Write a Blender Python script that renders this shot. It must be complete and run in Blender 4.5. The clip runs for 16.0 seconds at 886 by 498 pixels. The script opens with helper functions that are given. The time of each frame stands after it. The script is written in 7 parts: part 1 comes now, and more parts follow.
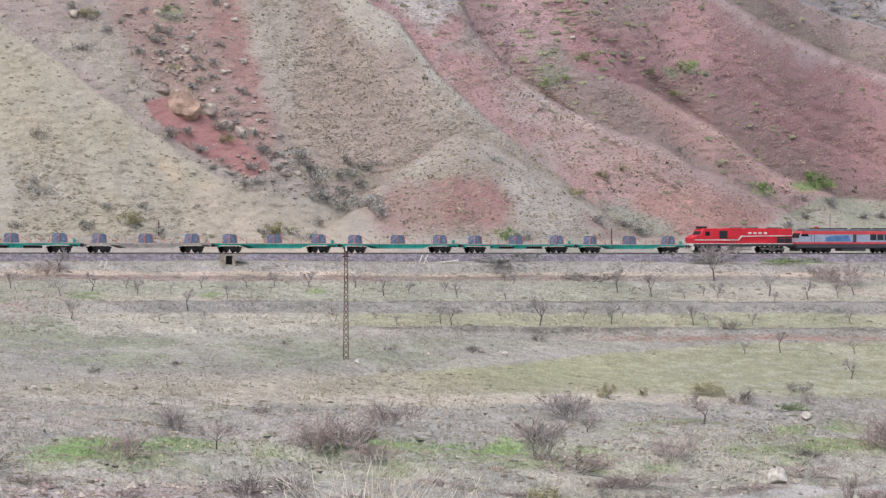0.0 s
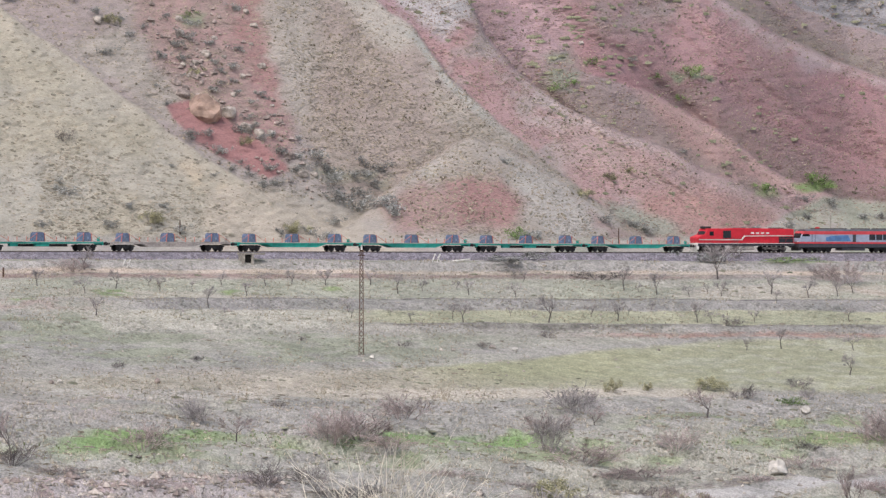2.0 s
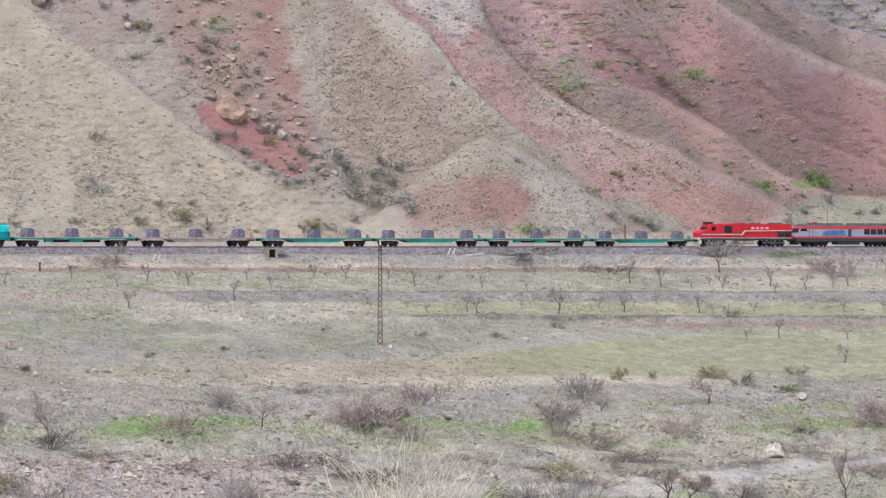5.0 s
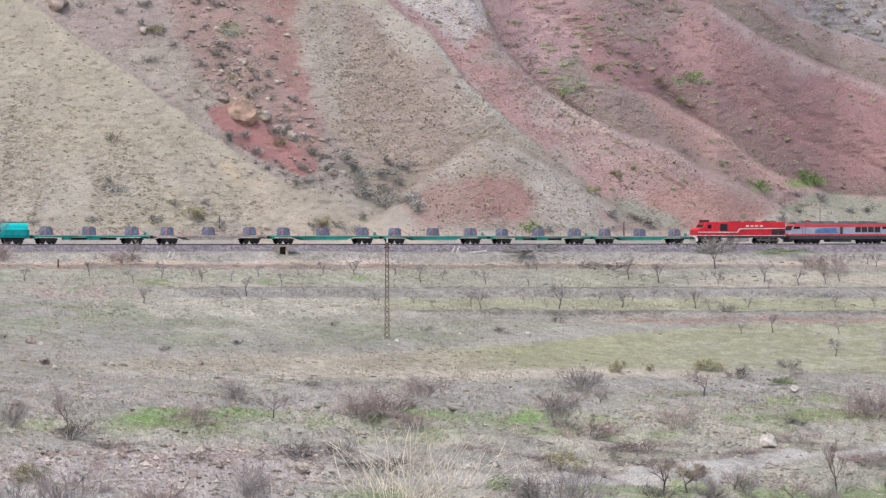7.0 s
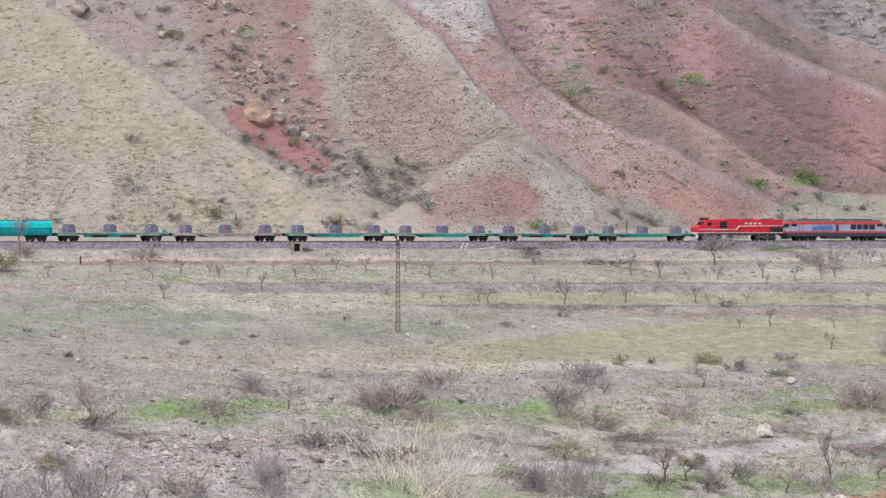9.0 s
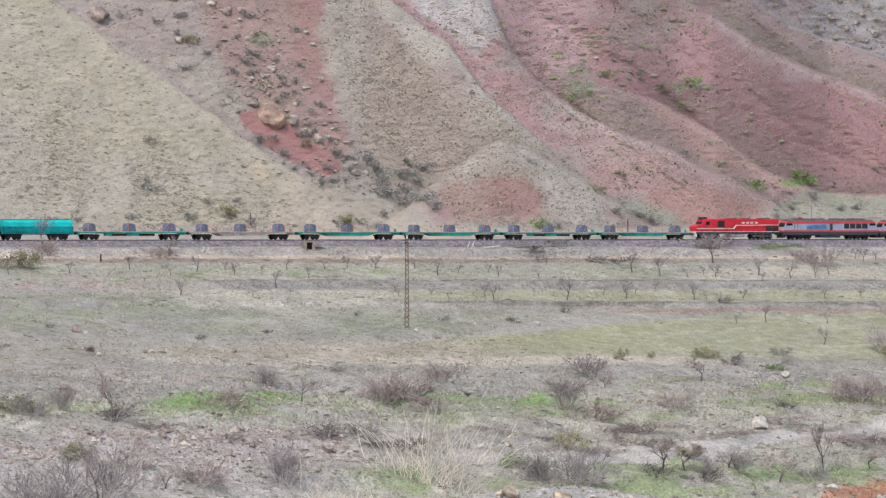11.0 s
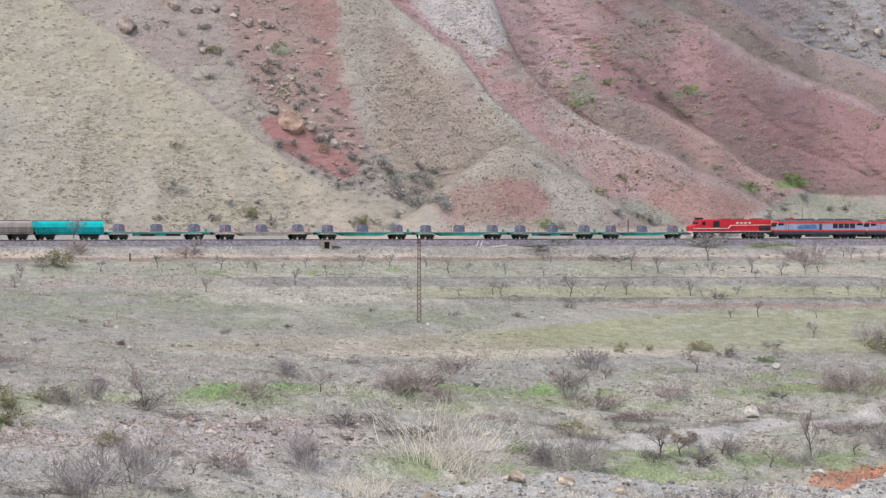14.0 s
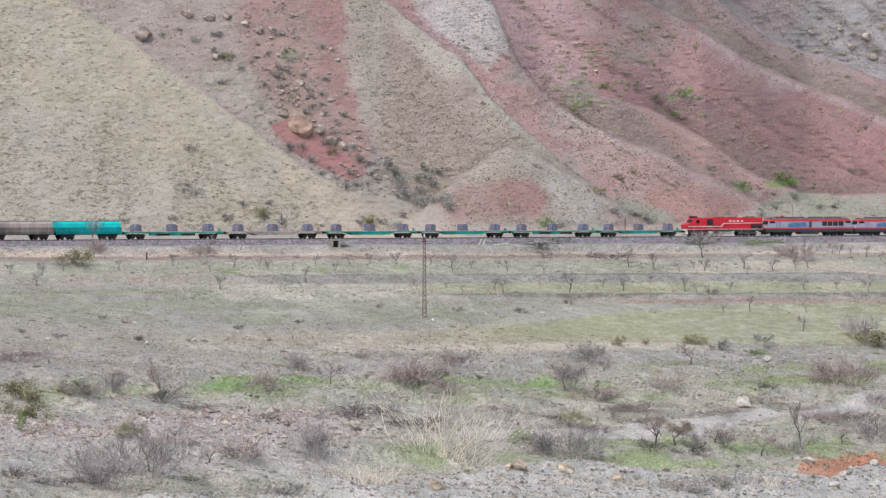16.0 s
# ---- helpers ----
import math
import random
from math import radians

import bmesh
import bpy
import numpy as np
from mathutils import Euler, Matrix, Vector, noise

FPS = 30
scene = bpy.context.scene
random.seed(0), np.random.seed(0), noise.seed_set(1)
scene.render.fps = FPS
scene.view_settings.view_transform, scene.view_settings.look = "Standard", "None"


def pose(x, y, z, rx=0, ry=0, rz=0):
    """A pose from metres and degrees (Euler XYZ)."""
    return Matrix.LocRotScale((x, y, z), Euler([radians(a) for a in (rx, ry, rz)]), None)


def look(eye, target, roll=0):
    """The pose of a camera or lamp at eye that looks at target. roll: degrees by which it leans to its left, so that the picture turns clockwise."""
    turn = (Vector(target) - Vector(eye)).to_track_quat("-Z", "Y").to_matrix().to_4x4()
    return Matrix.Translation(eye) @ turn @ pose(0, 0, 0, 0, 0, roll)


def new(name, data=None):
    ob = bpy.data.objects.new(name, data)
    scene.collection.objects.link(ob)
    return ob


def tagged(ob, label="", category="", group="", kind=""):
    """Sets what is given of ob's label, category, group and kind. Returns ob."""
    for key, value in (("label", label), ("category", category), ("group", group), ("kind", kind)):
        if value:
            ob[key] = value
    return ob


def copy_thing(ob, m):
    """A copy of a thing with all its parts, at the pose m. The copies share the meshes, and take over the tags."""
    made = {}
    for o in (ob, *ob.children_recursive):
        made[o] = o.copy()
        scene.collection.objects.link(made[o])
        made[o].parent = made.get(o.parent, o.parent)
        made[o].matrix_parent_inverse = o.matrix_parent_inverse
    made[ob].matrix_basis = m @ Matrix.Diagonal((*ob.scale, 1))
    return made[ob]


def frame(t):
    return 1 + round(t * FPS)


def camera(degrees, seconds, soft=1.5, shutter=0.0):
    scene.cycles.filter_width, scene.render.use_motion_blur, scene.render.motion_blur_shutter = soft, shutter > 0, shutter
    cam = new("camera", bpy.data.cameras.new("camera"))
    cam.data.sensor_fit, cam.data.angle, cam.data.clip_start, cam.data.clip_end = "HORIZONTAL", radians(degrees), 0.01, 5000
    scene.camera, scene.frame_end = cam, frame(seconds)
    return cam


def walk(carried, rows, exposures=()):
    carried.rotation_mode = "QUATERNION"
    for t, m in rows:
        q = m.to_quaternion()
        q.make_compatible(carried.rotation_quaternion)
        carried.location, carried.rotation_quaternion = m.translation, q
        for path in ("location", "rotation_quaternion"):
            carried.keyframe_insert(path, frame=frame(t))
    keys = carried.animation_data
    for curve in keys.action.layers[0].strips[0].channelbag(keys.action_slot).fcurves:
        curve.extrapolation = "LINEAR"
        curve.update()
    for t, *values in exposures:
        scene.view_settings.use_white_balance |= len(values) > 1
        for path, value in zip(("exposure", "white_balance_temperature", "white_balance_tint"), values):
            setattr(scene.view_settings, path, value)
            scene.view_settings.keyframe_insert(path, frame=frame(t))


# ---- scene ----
# the camera: one very long lens, drawing back along its line of sight across the valley
cam = camera(5.3446, 16.0, soft=1.35)
ROWS = [
    (0, -1379.27, 1.293, -0.0311, -0.048, -0.2667),
    (0.5, -1390.35, 1.404, -0.0367, -0.057, -0.2412),
    (1, -1401.56, 1.516, -0.0474, -0.136, -0.2173),
    (1.5, -1412.90, 1.629, -0.0541, -0.137, -0.1997),
    (2, -1424.36, 1.744, -0.0539, -0.133, -0.1842),
    (2.5, -1435.95, 1.859, -0.0590, -0.100, -0.1684),
    (3, -1447.66, 1.977, -0.0699, -0.086, -0.1486),
    (3.5, -1459.51, 2.095, -0.0819, -0.137, -0.1333),
    (4, -1471.50, 2.215, -0.0922, -0.122, -0.1202),
    (4.5, -1483.63, 2.336, -0.1015, -0.056, -0.1089),
    (7, -1546.62, 2.966, -0.1411, -0.020, -0.0556),
    (7.5, -1559.75, 3.097, -0.1500, -0.031, -0.0441),
    (8, -1573.07, 3.231, -0.1572, -0.025, -0.0290),
    (8.5, -1586.60, 3.366, -0.1645, 0.006, -0.0132),
    (9, -1600.35, 3.503, -0.1745, -0.001, -0.0000),
    (11.5, -1672.82, 4.228, -0.2020, -0.016, 0.0553),
    (12, -1688.16, 4.382, -0.2056, 0.006, 0.0647),
    (12.5, -1703.80, 4.538, -0.2095, 0.018, 0.0727),
    (13, -1719.78, 4.698, -0.2144, -0.006, 0.0831),
    (13.5, -1736.10, 4.861, -0.2185, -0.009, 0.0931),
    (14, -1752.78, 5.028, -0.2245, 0.031, 0.1026),
    (14.5, -1769.83, 5.198, -0.2325, 0.047, 0.1067),
    (15, -1787.28, 5.373, -0.2407, 0.105, 0.1105),
    (15.5, -1805.13, 5.551, -0.2457, 0.140, 0.1160),
    (16, -1823.42, 5.734, -0.2493, 0.220, 0.1232),
]
# the picture darkens and cools a little towards the end
EXPOSURES = [(0, 0.35, 6500, 10), (9.2, 0.36, 6500, 10), (11.3, 0.31, 6460, 8.5), (16, 0.31, 6460, 8)]
walk(cam, [(t, pose(0, y, z, 90 + pitch, roll, yaw)) for t, y, z, pitch, roll, yaw in ROWS], EXPOSURES)

# ---- light: a bright overcast spring day ----
world = bpy.data.worlds.new("overcast_sky")
scene.world = world
world.use_nodes = True
wn = world.node_tree.nodes
sky = wn.new("ShaderNodeTexSky")
sky.sky_type, sky.sun_disc = "NISHITA", False
sky.sun_elevation, sky.sun_rotation = radians(58), radians(202)
sky.air_density, sky.dust_density, sky.ozone_density = 1.0, 4.0, 1.0
haze = wn.new("ShaderNodeHueSaturation")
haze.inputs["Saturation"].default_value = 0.9
world.node_tree.links.new(sky.outputs[0], haze.inputs["Color"])
world.node_tree.links.new(haze.outputs[0], wn["Background"].inputs["Color"])
wn["Background"].inputs["Strength"].default_value = 0.15
sun = new("sun", bpy.data.lights.new("sun", "SUN"))
sun.data.energy, sun.data.angle, sun.data.color = 1.0, radians(30), (1.0, 0.98, 0.96)
sun.matrix_world = look((-50, -85, 145), (0, 0, 0))

# ---- numbers of the place ----
SLANT = 0.5          # the railway runs off to the right, half a metre deeper per metre
FAR = 1600.0         # from the camera over the valley to the railway, set to fit its view
SPAN = 485.0         # camera to railway on the plan; the terraces are laid out over it
VIEW_WIDEN = 0.0014369     # the plan widens by this per metre towards the camera, to fit its view
EYE = 3.5            # the camera above the rails


# ---- noise in numpy ----
def lattice(ix, iy, seed):
    h = (ix * 374761393 + iy * 668265263 + seed * 982451653) & 0x7FFFFFFF
    h = ((h ^ (h >> 13)) * 1274126177) & 0x7FFFFFFF
    return ((h ^ (h >> 16)) & 0xFFFF) / 65535.0


def value(x, y, seed=0):
    x, y = np.asarray(x, float), np.asarray(y, float)
    ix, iy = np.floor(x).astype(np.int64), np.floor(y).astype(np.int64)
    fx, fy = x - ix, y - iy
    fx, fy = fx * fx * (3 - 2 * fx), fy * fy * (3 - 2 * fy)
    a, b = lattice(ix, iy, seed), lattice(ix + 1, iy, seed)
    c, d = lattice(ix, iy + 1, seed), lattice(ix + 1, iy + 1, seed)
    return (a * (1 - fx) + b * fx) * (1 - fy) + (c * (1 - fx) + d * fx) * fy


def fbm(x, y, octaves=4, seed=0):
    total, amp, norm = 0, 1.0, 0
    for i in range(octaves):
        total = total + amp * value(x * 2 ** i + 17.3 * i, y * 2 ** i - 9.1 * i, seed + i)
        norm += amp
        amp *= 0.55
    return total / norm


def step(x, lo, hi):
    t = np.clip((x - lo) / (hi - lo), 0, 1)
    return t * t * (3 - 2 * t)


def band(x, lo, hi, soft):
    return step(x, lo - soft, lo + soft) * (1 - step(x, hi - soft, hi + soft))


# ---- materials ----
def material(name):
    m = bpy.data.materials.new(name)
    m.use_nodes = True
    return m, m.node_tree.nodes, m.node_tree.links, m.node_tree.nodes["Principled BSDF"]


def ramp_mix(nodes, links, fac, a, b, mode="MIX"):
    mix = nodes.new("ShaderNodeMix")
    mix.data_type, mix.blend_type = "RGBA", mode
    links.new(fac, mix.inputs["Factor"])
    for sock, val in ((mix.inputs["A"], a), (mix.inputs["B"], b)):
        if isinstance(val, tuple):
            sock.default_value = val
        else:
            links.new(val, sock)
    return mix.outputs["Result"]


def noise_node(nodes, links, scale, detail=6, rough=0.6, stretch=None):
    tex = nodes.new("ShaderNodeTexNoise")
    tex.inputs["Scale"].default_value, tex.inputs["Detail"].default_value, tex.inputs["Roughness"].default_value = scale, detail, rough
    coord = nodes.new("ShaderNodeTexCoord")
    if stretch:
        mapping = nodes.new("ShaderNodeMapping")
        mapping.inputs["Scale"].default_value = stretch
        links.new(coord.outputs["Object"], mapping.inputs["Vector"])
        links.new(mapping.outputs["Vector"], tex.inputs["Vector"])
    else:
        links.new(coord.outputs["Object"], tex.inputs["Vector"])
    return tex.outputs["Fac"]


def contrast(nodes, links, fac, lo, hi):
    mr = nodes.new("ShaderNodeMapRange")
    mr.interpolation_type = "SMOOTHSTEP"
    mr.inputs["From Min"].default_value, mr.inputs["From Max"].default_value = lo, hi
    links.new(fac, mr.inputs["Value"])
    return mr.outputs["Result"]


def soil_material(name, stretch, bump, clump, clump_stretch, clump_tone, patchy=1.0, grain=1.0):
    """Soil whose base colour is the 'soil' attribute, with grain, tufts of dead grass and clods."""
    m, nodes, links, bsdf = material(name)
    attr = nodes.new("ShaderNodeAttribute")
    attr.attribute_name = "soil"
    fine = noise_node(nodes, links, 3.4, 8, 0.72, stretch)
    mid = noise_node(nodes, links, 0.55, 6, 0.62, stretch)
    big = noise_node(nodes, links, 0.09, 4, 0.55)
    dark = ramp_mix(nodes, links, contrast(nodes, links, fine, 0.38, 0.62), (1 - 0.3 * grain, 1 - 0.3 * grain, 1 - 0.31 * grain, 1), (1 + 0.18 * grain, 1 + 0.17 * grain, 1 + 0.16 * grain, 1))
    col = ramp_mix(nodes, links, nodes.new("ShaderNodeValue").outputs[0], attr.outputs["Color"], dark, "MULTIPLY")
    nodes["Value"].outputs[0].default_value = 1.0
    tone = ramp_mix(nodes, links, contrast(nodes, links, mid, 0.34, 0.66), (1 - 0.15 * patchy, 1 - 0.15 * patchy, 1 - 0.16 * patchy, 1), (1 + 0.12 * patchy, 1 + 0.11 * patchy, 1 + 0.1 * patchy, 1))
    col = ramp_mix(nodes, links, nodes["Value"].outputs[0], col, tone, "MULTIPLY")
    tone = ramp_mix(nodes, links, contrast(nodes, links, big, 0.35, 0.65), (1 - 0.1 * patchy, 1 - 0.09 * patchy, 1 - 0.1 * patchy, 1), (1 + 0.08 * patchy, 1 + 0.07 * patchy, 1 + 0.07 * patchy, 1))
    col = ramp_mix(nodes, links, nodes["Value"].outputs[0], col, tone, "MULTIPLY")
    # low cushions of dead grass, thicker in some places than others
    vor = nodes.new("ShaderNodeTexVoronoi")
    vor.inputs["Scale"].default_value, vor.inputs["Randomness"].default_value = clump, 1.0
    mapping, coord = nodes.new("ShaderNodeMapping"), nodes.new("ShaderNodeTexCoord")
    mapping.inputs["Scale"].default_value = clump_stretch
    links.new(coord.outputs["Object"], mapping.inputs["Vector"])
    links.new(mapping.outputs["Vector"], vor.inputs["Vector"])
    cushion = contrast(nodes, links, vor.outputs["Distance"], 0.5, 0.18)
    where = contrast(nodes, links, noise_node(nodes, links, 0.16, 5, 0.6), 0.36, 0.62)
    amount = nodes.new("ShaderNodeMath")
    amount.operation = "MULTIPLY"
    thick = nodes.new("ShaderNodeMath")
    thick.operation = "MULTIPLY"
    links.new(where, thick.inputs[0])
    links.new(attr.outputs["Alpha"], thick.inputs[1])
    links.new(cushion, amount.inputs[0])
    links.new(thick.outputs[0], amount.inputs[1])
    dimmed = ramp_mix(nodes, links, nodes["Value"].outputs[0], col, clump_tone, "MULTIPLY")
    col = ramp_mix(nodes, links, amount.outputs[0], col, dimmed)
    links.new(col, bsdf.inputs["Base Color"])
    bsdf.inputs["Roughness"].default_value = 0.95
    bsdf.inputs["Specular IOR Level"].default_value = 0.15
    b2 = nodes.new("ShaderNodeBump")
    b2.inputs["Strength"].default_value, b2.inputs["Distance"].default_value = 0.8, 0.2
    links.new(amount.outputs[0], b2.inputs["Height"])
    b = nodes.new("ShaderNodeBump")
    b.inputs["Strength"].default_value, b.inputs["Distance"].default_value = 0.7, bump
    links.new(fine, b.inputs["Height"])
    links.new(b2.outputs["Normal"], b.inputs["Normal"])
    links.new(b.outputs["Normal"], bsdf.inputs["Normal"])
    return m


def plain(name, colour, rough=0.8, metal=0.0, vary=0.18, scale=3.0, random_tone=0.0, stretch=None):
    """A surface of one base colour with grime and grain at two scales."""
    m, nodes, links, bsdf = material(name)
    n1 = noise_node(nodes, links, scale, 6, 0.65, stretch)
    n2 = noise_node(nodes, links, scale * 0.22, 3, 0.5, stretch)
    lo = tuple(c * (1 - 1.6 * vary) for c in colour) + (1,)
    hi = tuple(min(1, c * (1 + vary)) for c in colour) + (1,)
    col = ramp_mix(nodes, links, contrast(nodes, links, n1, 0.3, 0.7), lo, hi)
    tone = ramp_mix(nodes, links, contrast(nodes, links, n2, 0.35, 0.65), (1 - vary, 1 - vary, 1 - vary, 1), (1 + vary * 0.5,) * 3 + (1,))
    one = nodes.new("ShaderNodeValue")
    one.outputs[0].default_value = 1.0
    col = ramp_mix(nodes, links, one.outputs[0], col, tone, "MULTIPLY")
    if random_tone:
        info = nodes.new("ShaderNodeObjectInfo")
        geo = nodes.new("ShaderNodeNewGeometry")
        add = nodes.new("ShaderNodeMath")
        add.operation = "ADD"
        links.new(info.outputs["Random"], add.inputs[0])
        links.new(geo.outputs["Random Per Island"], add.inputs[1])
        half = contrast(nodes, links, add.outputs[0], 0.0, 2.0)
        tone = ramp_mix(nodes, links, half, (1 - random_tone,) * 3 + (1,), (1 + random_tone,) * 3 + (1,))
        col = ramp_mix(nodes, links, one.outputs[0], col, tone, "MULTIPLY")
    links.new(col, bsdf.inputs["Base Color"])
    bsdf.inputs["Roughness"].default_value, bsdf.inputs["Metallic"].default_value = rough, metal
    bsdf.inputs["Specular IOR Level"].default_value = 0.3
    b = nodes.new("ShaderNodeBump")
    b.inputs["Strength"].default_value, b.inputs["Distance"].default_value = 0.3, 0.02
    links.new(n1, b.inputs["Height"])
    links.new(b.outputs["Normal"], bsdf.inputs["Normal"])
    return m


SOIL = soil_material("valley_soil", (1, 1, 1), 0.12, 1.5, (1, 0.8, 1), (0.72, 0.73, 0.68, 1), 1.0, 1.1)
HILL = soil_material("hill_soil", (0.55, 1.3, 1.7), 0.16, 1.9, (0.6, 1.3, 1.9), (0.76, 0.76, 0.72, 1), 0.4, 0.5)
BALLAST = plain("ballast", (0.25, 0.228, 0.262), 0.95, vary=0.35, scale=6)
RAIL = plain("rail_steel", (0.1, 0.075, 0.065), 0.6, 0.5)
SLEEPER = plain("concrete_sleeper", (0.3, 0.28, 0.26), 0.9)
CONCRETE = plain("weathered_concrete", (0.36, 0.33, 0.29), 0.9, vary=0.25)
MOUTH_SHADE = plain("mouth_shade", (0.02, 0.018, 0.016), 1.0)
RUST = plain("rusty_steel", (0.15, 0.09, 0.065), 0.85, 0.2, vary=0.3)
WHITE = plain("white_paint", (0.75, 0.72, 0.68), 0.6)
SIGN_RED = plain("sign_red", (0.6, 0.05, 0.06), 0.5)
BARK = plain("grey_bark", (0.17, 0.145, 0.135), 0.95, vary=0.3, random_tone=0.25)
TWIG_GREY = plain("grey_twigs", (0.395, 0.358, 0.355), 0.95, vary=0.25, random_tone=0.35)
TWIG_ROSE = plain("reddish_twigs", (0.44, 0.36, 0.345), 0.95, vary=0.25, random_tone=0.35)
TWIG_DARK = plain("dark_twigs", (0.19, 0.165, 0.16), 0.95, vary=0.25, random_tone=0.3)
STRAW = plain("dry_straw", (0.55, 0.48, 0.38), 0.9, vary=0.2, random_tone=0.3)
LEAF_OLIVE = plain("olive_leaves", (0.37, 0.35, 0.215), 0.85, vary=0.25, random_tone=0.4)
LEAF_FRESH = plain("fresh_leaves", (0.22, 0.33, 0.11), 0.8, vary=0.25, random_tone=0.4)
LEAF_SAGE = plain("sage_leaves", (0.355, 0.355, 0.335), 0.9, vary=0.25, random_tone=0.4)
GRASS = plain("spring_grass", (0.26, 0.32, 0.14), 0.9, vary=0.25, random_tone=0.4)
ROCK = plain("pale_rock", (0.42, 0.37, 0.33), 0.95, vary=0.25, scale=1.6, random_tone=0.25)
ROCK_RED = plain("reddish_rock", (0.33, 0.27, 0.245), 0.95, vary=0.25, scale=1.6, random_tone=0.25)
ROCK_OCHRE = plain("ochre_sandstone", (0.42, 0.3, 0.245), 0.95, vary=0.25, scale=1.6, random_tone=0.2)
ROCK_TAN = plain("tan_sandstone", (0.5, 0.415, 0.335), 0.95, vary=0.25, scale=1.6, random_tone=0.2)
ROCK_WHITE = plain("white_limestone", (0.58, 0.54, 0.49), 0.95, vary=0.15, scale=1.6)


# ---- meshes ----
def mesh_of(name, verts, faces, mat, smooth=False):
    me = bpy.data.meshes.new(name)
    verts, faces = np.asarray(verts, np.float32), np.asarray(faces, np.int32)
    k = faces.shape[1]
    me.vertices.add(len(verts))
    me.vertices.foreach_set("co", verts.ravel())
    me.loops.add(faces.size)
    me.loops.foreach_set("vertex_index", faces.ravel())
    me.polygons.add(len(faces))
    me.polygons.foreach_set("loop_start", np.arange(0, faces.size, k, dtype=np.int32))
    me.polygons.foreach_set("use_smooth", np.full(len(faces), smooth))
    me.update(calc_edges=True)
    me.materials.append(mat)
    return me


def sheet(name, xyz, colour, mat, cover=None):
    """A surface from a grid of points (rows x columns x 3) with a base colour at each."""
    r, c, _ = xyz.shape
    i = np.arange(r * c).reshape(r, c)
    faces = np.stack([i[:-1, :-1], i[:-1, 1:], i[1:, 1:], i[1:, :-1]], -1).reshape(-1, 4)
    me = mesh_of(name, xyz.reshape(-1, 3), faces, mat, True)
    att = me.attributes.new("soil", "FLOAT_COLOR", "POINT")
    rgba = np.ones((r * c, 4), np.float32)
    rgba[:, :3] = colour.reshape(-1, 3)
    if cover is not None:
        rgba[:, 3] = cover.ravel()
    att.data.foreach_set("color", rgba.ravel())
    return new(name, me)


def part(name, bm, mat, parent, label=""):
    me = bpy.data.meshes.new(name)
    bm.to_mesh(me)
    bm.free()
    me.materials.append(mat)
    ob = new(name, me)
    ob.parent = parent
    return tagged(ob, label)


def hold(name, mesh, parent, label=""):
    ob = new(name, mesh)
    ob.parent = parent
    return tagged(ob, label)


def box(x0, x1, y0, y1, z0, z1, bevel=0.02, bm=None):
    bm = bm or bmesh.new()
    made = bmesh.ops.create_cube(bm, size=1)["verts"]
    for v in made:
        v.co = Vector(((x0 + x1) / 2 + v.co.x * (x1 - x0), (y0 + y1) / 2 + v.co.y * (y1 - y0), (z0 + z1) / 2 + v.co.z * (z1 - z0)))
    if bevel:
        bmesh.ops.bevel(bm, geom=list({e for v in made for e in v.link_edges}), offset=bevel, segments=1, affect="EDGES")
    return bm


def prism(outline, y0, y1, bevel=0.03, bm=None):
    """A side outline (x, z) carried across from y0 to y1."""
    bm = bm or bmesh.new()
    a = [bm.verts.new((x, y0, z)) for x, z in outline]
    b = [bm.verts.new((x, y1, z)) for x, z in outline]
    bm.faces.new(a)
    bm.faces.new(b[::-1])
    n = len(a)
    sides = [bm.faces.new((a[(i + 1) % n], a[i], b[i], b[(i + 1) % n])) for i in range(n)]
    bmesh.ops.recalc_face_normals(bm, faces=bm.faces)
    if bevel:
        bmesh.ops.bevel(bm, geom=[e for e in bm.edges if e.verts[0].co.y != e.verts[1].co.y or True], offset=bevel, segments=1, affect="EDGES")
    return bm


def loft(section, x0, x1, bm=None):
    """A cross-section (y, z) carried along from x0 to x1."""
    bm = bm or bmesh.new()
    a = [bm.verts.new((x0, y, z)) for y, z in section]
    b = [bm.verts.new((x1, y, z)) for y, z in section]
    bm.faces.new(a)
    bm.faces.new(b[::-1])
    n = len(a)
    for i in range(n):
        bm.faces.new((a[(i + 1) % n], a[i], b[i], b[(i + 1) % n]))
    bmesh.ops.recalc_face_normals(bm, faces=bm.faces)
    return bm


def rod(p, q, r, sides=8, bm=None):
    bm = bm or bmesh.new()
    p, q = Vector(p), Vector(q)
    m = Matrix.Translation((p + q) / 2) @ (q - p).to_track_quat("Z", "Y").to_matrix().to_4x4()
    bmesh.ops.create_cone(bm, cap_ends=True, segments=sides, radius1=r, radius2=r, depth=(q - p).length, matrix=m)
    return bm


# ---- the lie of the land ----
def laid(x, y):
    """Where a place in the world lies on the plan, and how much wider than the plan the land is there."""
    g = 1 - VIEW_WIDEN * np.maximum(y, -415.0)
    return x / g, y / g, g


def placed(x, y):
    """Where a place on the plan lies in the world, and how much wider the land is there."""
    g = 1 / (1 + VIEW_WIDEN * np.maximum(y, -260.0))
    return x * g, y * g, g


def strewn_over(a, d):
    """Places at a metres across in the camera's view, and d metres before the railway on the plan."""
    x = a * (SPAN - d) / SPAN / (1 - SLANT * a / SPAN)
    return placed(x, SLANT * x - d)


def view_row(d):
    """Row in the camera's view at d metres before the railway: it grows faster towards the stream."""
    return 465400.0 / (SPAN - d) - 532.7


